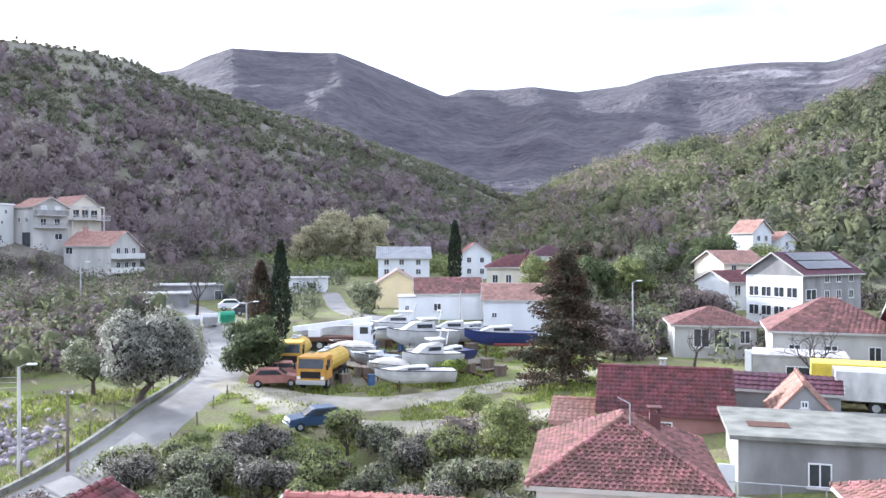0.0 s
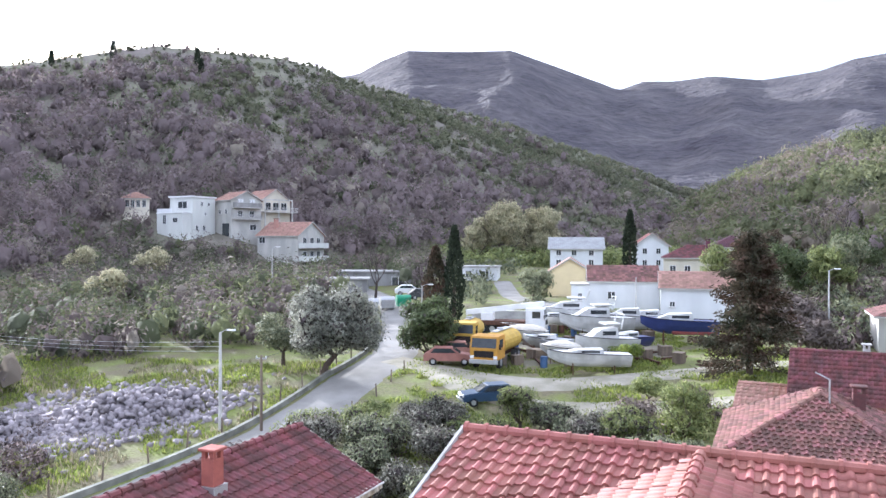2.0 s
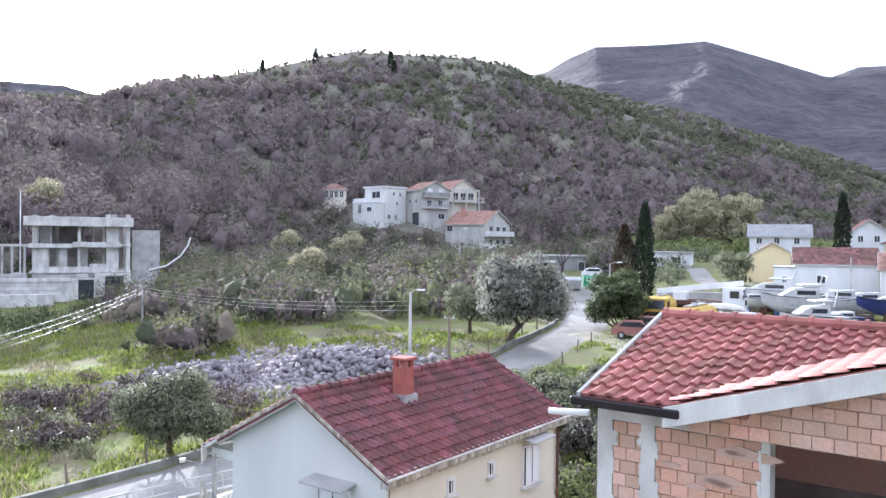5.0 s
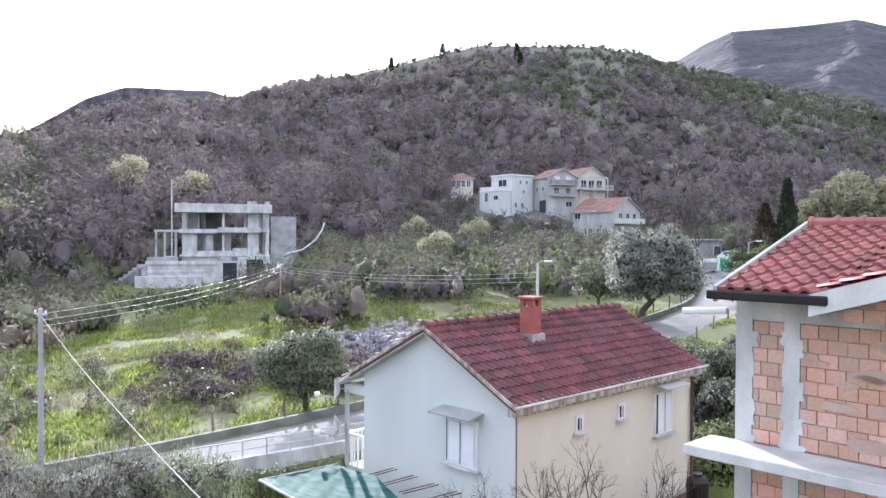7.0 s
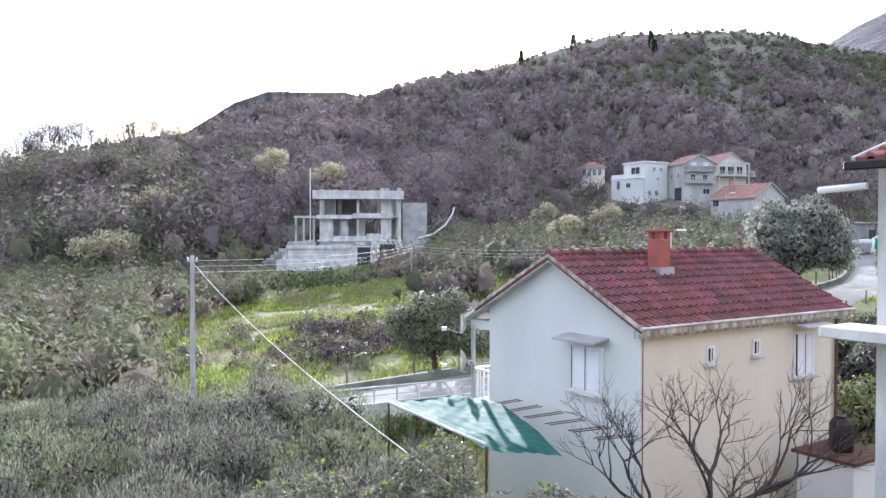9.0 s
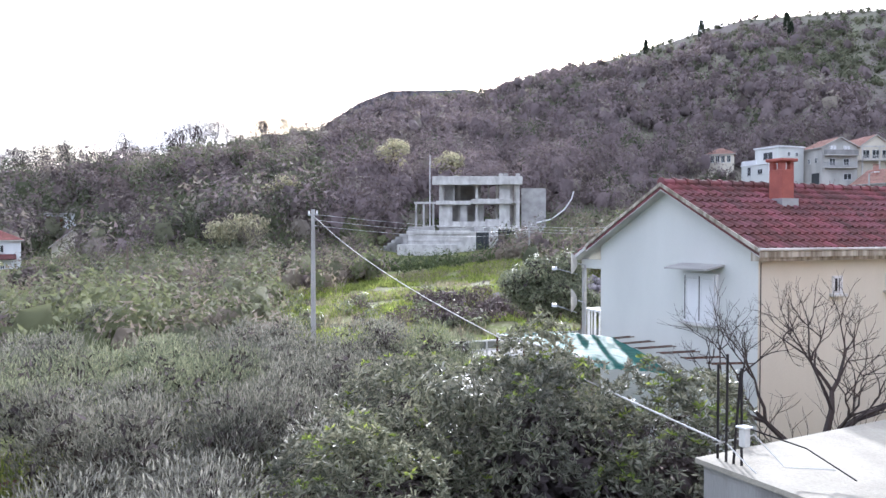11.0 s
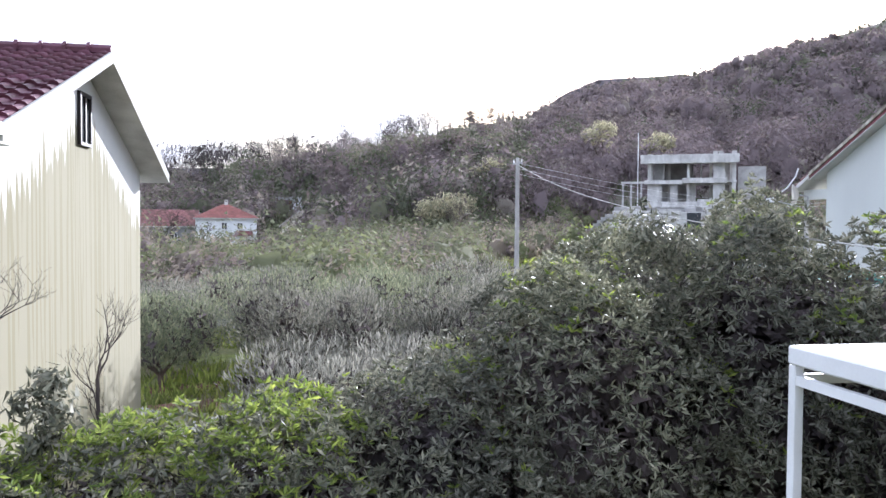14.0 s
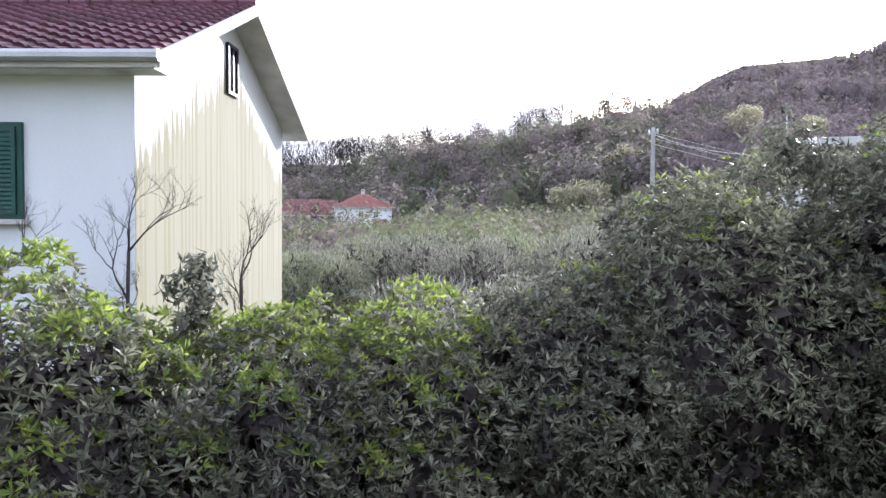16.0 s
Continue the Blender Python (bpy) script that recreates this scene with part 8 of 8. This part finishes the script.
part("coping", bx(-0.05, 20.05, -0.05, 0.35, 1.303, 1.38), "concrete_light", wall_y)

# trailers behind the flat-roofed house
for x, y, m_, lb in ((28.8, 42.6, "concrete_light", "white box trailer parked on grass"), (29.4, 46.0, paint("trailer_yellow", (0.72, 0.55, 0.06)), "yellow box trailer beside the white one")):
    th = thing("trailer", pose(x, y, gz(x, y) + 0.1, 0, 0, -28), lb, "trailer")
    part("box", bx(-1.6, 3.4, -1.1, 1.1, 0.7, 2.4, bevel=0.04), m_, th)
    part("underframe", bx(-1.5, 3.3, -0.4, 0.4, 0.5, 0.697), "rust", th)
    for wx in (0.5, 1.4):
        for s in (-1, 1):
            wheel(th, wx, s * 0.85, 0.35, 0.4, 0.25, s)
# green bins at the bend
for k in range(4):
    x, y = -21.4 + 1.75 * k, 87.4 + 0.9 * k
    th = thing("waste_bin", pose(x, y, gz(x, y) + 0.05, 0, 0, 24), "green waste container at the bend of the lane" if k in (0, 3) else "grey metal waste container at the bend of the lane", "bin", "waste containers")
    bm = bmesh.new()
    poly(bm, [(-0.75, -0.5, 0.2), (0.75, -0.5, 0.2), (0.82, -0.62, 1.15), (-0.82, -0.62, 1.15)], (0, 1.12, 0))
    part("bin_body", bm, paint("bin_green", (0.02, 0.25, 0.13), 0.5) if k in (0, 3) else "grey_metal", th)
    part("lid", tube(bmesh.new(), [(-0.84, 0, 1.0), (0.84, 0, 1.0)], 0.52, 14), "bin_green" if k in (0, 3) else "grey_metal", th)
    for s in (-0.6, 0.6):
        wheel(th, s, -0.4, 0.1, 0.1, 0.06, -1)


# ---- poles, wires, fences ----
def post(label, x, y, z0, z1, r=0.11, material="concrete", lamp=0.0, turn=0.0, arms=0, name="utility_pole"):
    th = thing(name, pose(x, y, z0, 0, 0, turn), label, "pole" if not lamp else "lamp")
    h = z1 - z0
    part("pole", tube(bmesh.new(), [(0, 0, -0.5), (0, 0, h)], [r, r * 0.65], 10), material, th)
    if lamp:
        part("arm", tube(bmesh.new(), [(0, 0, h - 0.05), (lamp * 0.6, 0, h + 0.12), (lamp, 0, h + 0.14)], 0.03, 6), "grey_metal", th)
        part("lamp_head", bx(lamp - 0.05, lamp + 0.5, -0.1, 0.1, h + 0.08, h + 0.2, bevel=0.03), "white_paint", th)
    for k in range(arms):
        part("cross_arm", bx(-0.35, 0.35, -0.03, 0.03, h - 0.25 - 0.35 * k, h - 0.18 - 0.35 * k), "grey_metal", th)
        for s in (-0.3, 0.3):
            part("insulator", tube(bmesh.new(), [(s, 0, h - 0.178 - 0.35 * k), (s, 0, h - 0.06 - 0.35 * k)], 0.035, 8), "white_paint", th)
    return th


post("concrete street lamp pole beside the lane", -20.0, 46.8, gz(-20, 46.8), 9.0, 0.13, "concrete_light", 0.5, 0, name="street_lamp")
post("dark wooden pole beside the lane", -17.35, 46.9, gz(-17.3, 46.9), 7.6, 0.11, "wood_pole", arms=1)
pm = post("grey concrete utility pole with a yellow foot", -26.4, 17.2, gz(-26.4, 17.2), 8.0, 0.12, "concrete", arms=1)
part("painted_foot", tube(bmesh.new(), [(0, 0, 0.0), (0, 0, 0.9)], [0.127, 0.122], 10), paint("faded_yellow", (0.6, 0.45, 0.12), 0.8), pm)
post("thin concrete pole in front of the ruin", -52.5, 58.6, gz(-52.5, 58.6), 8.0, 0.12, "concrete", arms=1)
post("thin pole across the meadow", -55.9, 20.1, gz(-55.9, 20.1), 6.1, 0.12, "wood_pole")
post("street lamp by the lane sheds", -35.0, 98.0, gz(-35, 98), 14.0, 0.12, "concrete", 0.6, name="street_lamp")
post("street lamp beside the bins", -12.2, 79.0, gz(-12.2, 79), 10.3, 0.1, "concrete", 0.7, 0, name="street_lamp")
post("white street lamp in front of the wooded hill", 26.3, 75.6, gz(26.3, 75.6), 12.3, 0.1, "grey_metal", 0.5, 0, name="street_lamp")
post("thin grey pole beside the white house", 9.8, 83.2, gz(9.8, 83.2), 11.2, 0.09, "concrete")
post("wooden pole among the shrubs", 11.0, 40.5, gz(11, 40.5), 6.2, 0.08, "wood_pole")


def wire(label, a, b, sag, r=0.02, material="white_paint"):
    pts = []
    for i in range(17):
        t = i / 16
        p = Vector(a).lerp(Vector(b), t)
        p.z -= sag * 4 * t * (1 - t)
        pts.append(tuple(p))
    ob = part("wire", tube(bmesh.new(), pts, r, 5), material, None)
    return tagged(ob, label, "wire")


wire("pale service cable from the pole to the garage", (-26.4, 17.2, 7.75), (-3.40, 7.62, 5.0), 0.45, 0.011, "concrete_light")
for k in range(3):
    wire("pale overhead wire across the meadow", (-52.5, 58.6, 7.7 - 0.25 * k), (-26.4, 17.2, 7.8 - 0.22 * k), 0.3 + 0.1 * k, 0.007)
    wire("pale overhead wire across the meadow", (-52.5, 58.6, 7.7 - 0.25 * k), (-20.0, 46.8, 8.4 - 0.3 * k), 0.5, 0.008)
wire("dark overhead wire towards the village", (-17.35, 46.9, 7.4), (-12.2, 79.0, 9.9), 0.6, 0.014, "dark_metal")
hook = tagged(part("bent_pipe", tube(bmesh.new(), [(-70.2, 79.4, 8.4), (-68.6, 80.7, 8.9), (-67.3, 81.8, 10.2), (-66.6, 82.4, 11.6), (-66.4, 82.6, 12.6)], 0.1, 7), "white_paint", None), "pale bent pipe beside the ruin", "pipe")

# fence posts along the lane
road_pts = []
for (x0, y0), (x1, y1) in zip(ROAD, ROAD[1:]):
    n = max(1, int(math.hypot(x1 - x0, y1 - y0) / 2.8))
    road_pts += [(x0 + (x1 - x0) * i / n, y0 + (y1 - y0) * i / n, x1 - x0, y1 - y0) for i in range(n)]
rr = random.Random(5)
for x, y, dx, dy in road_pts:
    if 8 < y < 80:
        l = math.hypot(dx, dy)
        for side, h in ((-2.9, 1.15), (2.8, 0.9)):
            if side > 0 and (y < 36 or y > 62):
                continue
            px, py = x + dy / l * side, y - dx / l * side
            th = thing("fence_post", pose(px, py, gz(px, py), rr.uniform(-4, 4), rr.uniform(-4, 4), 0), "dark weathered wooden fence post beside the lane", "fence post", "fence posts along the lane")
            part("stake", tube(bmesh.new(), [(0, 0, -0.3), (0, 0, h)], [0.06, 0.05], 7), "wood_pole", th)
kl = np.array([(x + dy / math.hypot(dx, dy) * -2.35, y - dx / math.hypot(dx, dy) * -2.35) for x, y, dx, dy in road_pts if 8 < y < 84])
for _ in range(3):
    kl[1:-1] = (kl[:-2] + 2 * kl[1:-1] + kl[2:]) / 4
bm = bmesh.new()
for (x0, y0), (x1, y1) in zip(kl, kl[1:]):
    nx, ny = np.array((y1 - y0, x0 - x1)) / math.hypot(x1 - x0, y1 - y0) * 0.14
    poly(bm, [(x0 - nx, y0 - ny, gz(x0, y0) - 0.2), (x1 - nx, y1 - ny, gz(x1, y1) - 0.2), (x1 + nx, y1 + ny, gz(x1, y1) - 0.2), (x0 + nx, y0 + ny, gz(x0, y0) - 0.2)], (0, 0, 0.55))
tagged(part("kerb_wall", bm, "lichen_concrete", None), "low dark stone kerb along the lane", "kerb", kind="structure")
# pale railing and clipped hedge between the lane and the white house
rail = thing("railing", pose(-22.6, 20.6, gz(-21, 22) + 0.25, 0, 0, 66), "pale painted railing on a low wall beside the lane", "railing")
part("low_wall", bx(0, 9.0, -0.12, 0.12, -0.5, 0.5), "concrete_light", rail)
for k in range(10):
    part("rail_post", bx(0.02 + k * 0.99, 0.07 + k * 0.99, -0.025, 0.025, 0.503, 1.1), "concrete_light", rail)
part("top_rail", bx(0, 9.0, -0.03, 0.03, 1.103, 1.16), "concrete_light", rail)
part("mid_rail", bx(0.072, 8.9, -0.015, 0.015, 0.78, 0.81), "concrete_light", rail)
hd = thing("clipped_hedge", pose(-20.0, 19.6, gz(-19, 22), 0, 0, 62), "dark clipped garden hedge along the railing", "hedge")
crown_mesh("leaves", [(0.5 + 0.55 * k, 0, 0.55, 0.5, 0.45, 0.6) for k in range(14)], 130, 0.11, "evergreen", hd, 401, shell=0.5)

# things at the white house: dishes, shade net, rods, water tank
for z, s in ((6.15, 0.32), (5.05, 0.36)):
    th = thing("satellite_dish", pose(-14.2, 18.62, z, 0, 0, 128), "grey satellite dish fixed to the balcony corner", "dish", "satellite dishes")
    bm = bmesh.new()
    for i in range(5):
        r0 = s * i / 4
        ring = [(r0 * math.cos(a) * 0.9, 0.18 * (r0 / s) ** 2 - 0.1, r0 * math.sin(a)) for a in [2 * math.pi * k / 16 for k in range(16)]]
        if i == 0:
            prev = [bm.verts.new((0, -0.1, 0))]
        else:
            cur = [bm.verts.new(p) for p in ring]
            for k in range(16):
                if len(prev) == 1:
                    bm.faces.new((prev[0], cur[k], cur[(k + 1) % 16]))
                else:
                    bm.faces.new((prev[k], cur[k], cur[(k + 1) % 16], prev[(k + 1) % 16]))
            prev = cur
    bmesh.ops.solidify(bm, geom=bm.faces[:], thickness=0.015)
    part("reflector", bm, "concrete_light", th)
    part("feed_arm", tube(bmesh.new(), [(0, -0.1, -s), (0, 0.55, -0.15)], 0.015, 5), "grey_metal", th)
    part("feed_head", bx(-0.05, 0.05, 0.5, 0.65, -0.2, -0.1), "white_paint", th)
    part("bracket", tube(bmesh.new(), [(0, -0.12, 0), (0.0, -0.32, -0.05), (0, -0.34, -0.8)], 0.025, 6), "grey_metal", th)
M["shade_net"] = mat("green_shade_net", (0.03, 0.15, 0.13), 0.66, (0.08, 0.24, 0.21), 1.6, 14, 0.3, stretch=(1, 4, 1), through_light=0.15, spec=0.16, relief=0.02)
net = thing("shade_net", pose(-13.25, 18.66, 4.3, 0, 0, -TILT), "green shade net with pale glare sagging over a pergola", "net")
to_net = net.matrix_world.inverted()
NA, NB, NE, NC, ND = (to_net @ Vector(p) for p in ((-14.15, 15.35, 4.34), (-13.5, 17.75, 4.26), (-11.7, 17.1, 4.34), (-8.3, 14.55, 4.28), (-9.6, 13.6, 4.36)))
bm = bmesh.new()
N = 40
gridv = []
for i in range(N + 1):
    a = i / N
    front = NA.lerp(ND, a)
    back = (NB.lerp(NE, a / 0.45) if a < 0.45 else NE.lerp(NC, (a - 0.45) / 0.55))
    for j in range(N + 1):
        b = j / N
        p = front.lerp(back, b)
        z = 0.012 * math.sin(15 * a + 9 * b) + 0.012 * math.sin(31 * b - 8 * a) + 0.005 * math.sin(52 * a + 21 * b) - 0.14 * math.sin(math.pi * a) * math.sin(math.pi * b) - 0.12 * max(0.0, a - 0.8) * 5
        gridv.append(bm.verts.new((p.x, p.y, p.z + z)))
for i in range(N):
    for j in range(N):
        k = i * (N + 1) + j
        bm.faces.new((gridv[k], gridv[k + N + 1], gridv[k + N + 2], gridv[k + 1]))
bmesh.ops.solidify(bm, geom=bm.faces[:], thickness=0.01)
part("netting", bm, "shade_net", net)
part("front_edge", tube(bmesh.new(), [tuple(NA), tuple(NA.lerp(ND, 0.5)), tuple(ND)], 0.035, 6), "concrete_light", net)
part("side_edge", tube(bmesh.new(), [tuple(NA), tuple(NB)], 0.03, 6), "concrete_light", net)
for p in (NA, NA.lerp(ND, 0.33), NA.lerp(ND, 0.66), ND, NB):
    part("net_post", tube(bmesh.new(), [(p.x, p.y, -3.4), (p.x, p.y, p.z - 0.04)], 0.03, 6), "rust", net)
for k in range(6):
    u = 1.35 + 0.82 * k
    for du in (0.0, 0.16):
        part("wall_rod", tube(bmesh.new(), [(u + du, -0.02, -0.05 - 0.02 * k), (u + du - 0.1, -1.15, -0.1)], 0.013, 6), "rust", net)

tank = thing("water_tank", pose(-4.75, 22.6, gz(-4.7, 22.6), 0, 0, -TILT), "black plastic water tank on a white block base", "tank")
part("base_block", bx(-0.75, 0.75, -0.8, 0.8, -0.6, 1.75, bevel=0.02), "render_white", tank)
part("cap_slab", bx(-0.85, 0.85, -0.9, 0.9, 1.753, 1.84), "rust", tank)
part("barrel", tube(bmesh.new(), [(0, 0, 1.84), (0, 0, 1.95), (0, 0, 2.55), (0, 0, 2.66), (0, 0, 2.71)], [0.28, 0.3, 0.3, 0.22, 0.12], 16), "dark_metal", tank)
part("barrel_lid", tube(bmesh.new(), [(0, 0, 2.712), (0, 0, 2.76)], 0.14, 12), "dark_metal", tank)
part("hose", tube(bmesh.new(), [(-0.27, 0, 2.3), (-0.6, -0.2, 2.0), (-0.95, -0.3, 1.6)], 0.025, 6), "concrete", tank)
# scaffold rails on the flat-roofed house yard
sc = thing("pipe_frame", pose(14.5, 29.0, 5.2, 0, 0, -20), "thin rusty pipe frame over the yard", "frame")
for k in range(4):
    part("upright", tube(bmesh.new(), [(k * 1.6, 0, -1.5), (k * 1.6, 0, 1.5)], 0.025, 6), "grey_metal", sc)
for z in (0.3, 0.9, 1.5):
    part("cross_pipe", tube(bmesh.new(), [(-0.3, 0, z), (5.2, 0, z)], 0.022, 6), "grey_metal", sc)
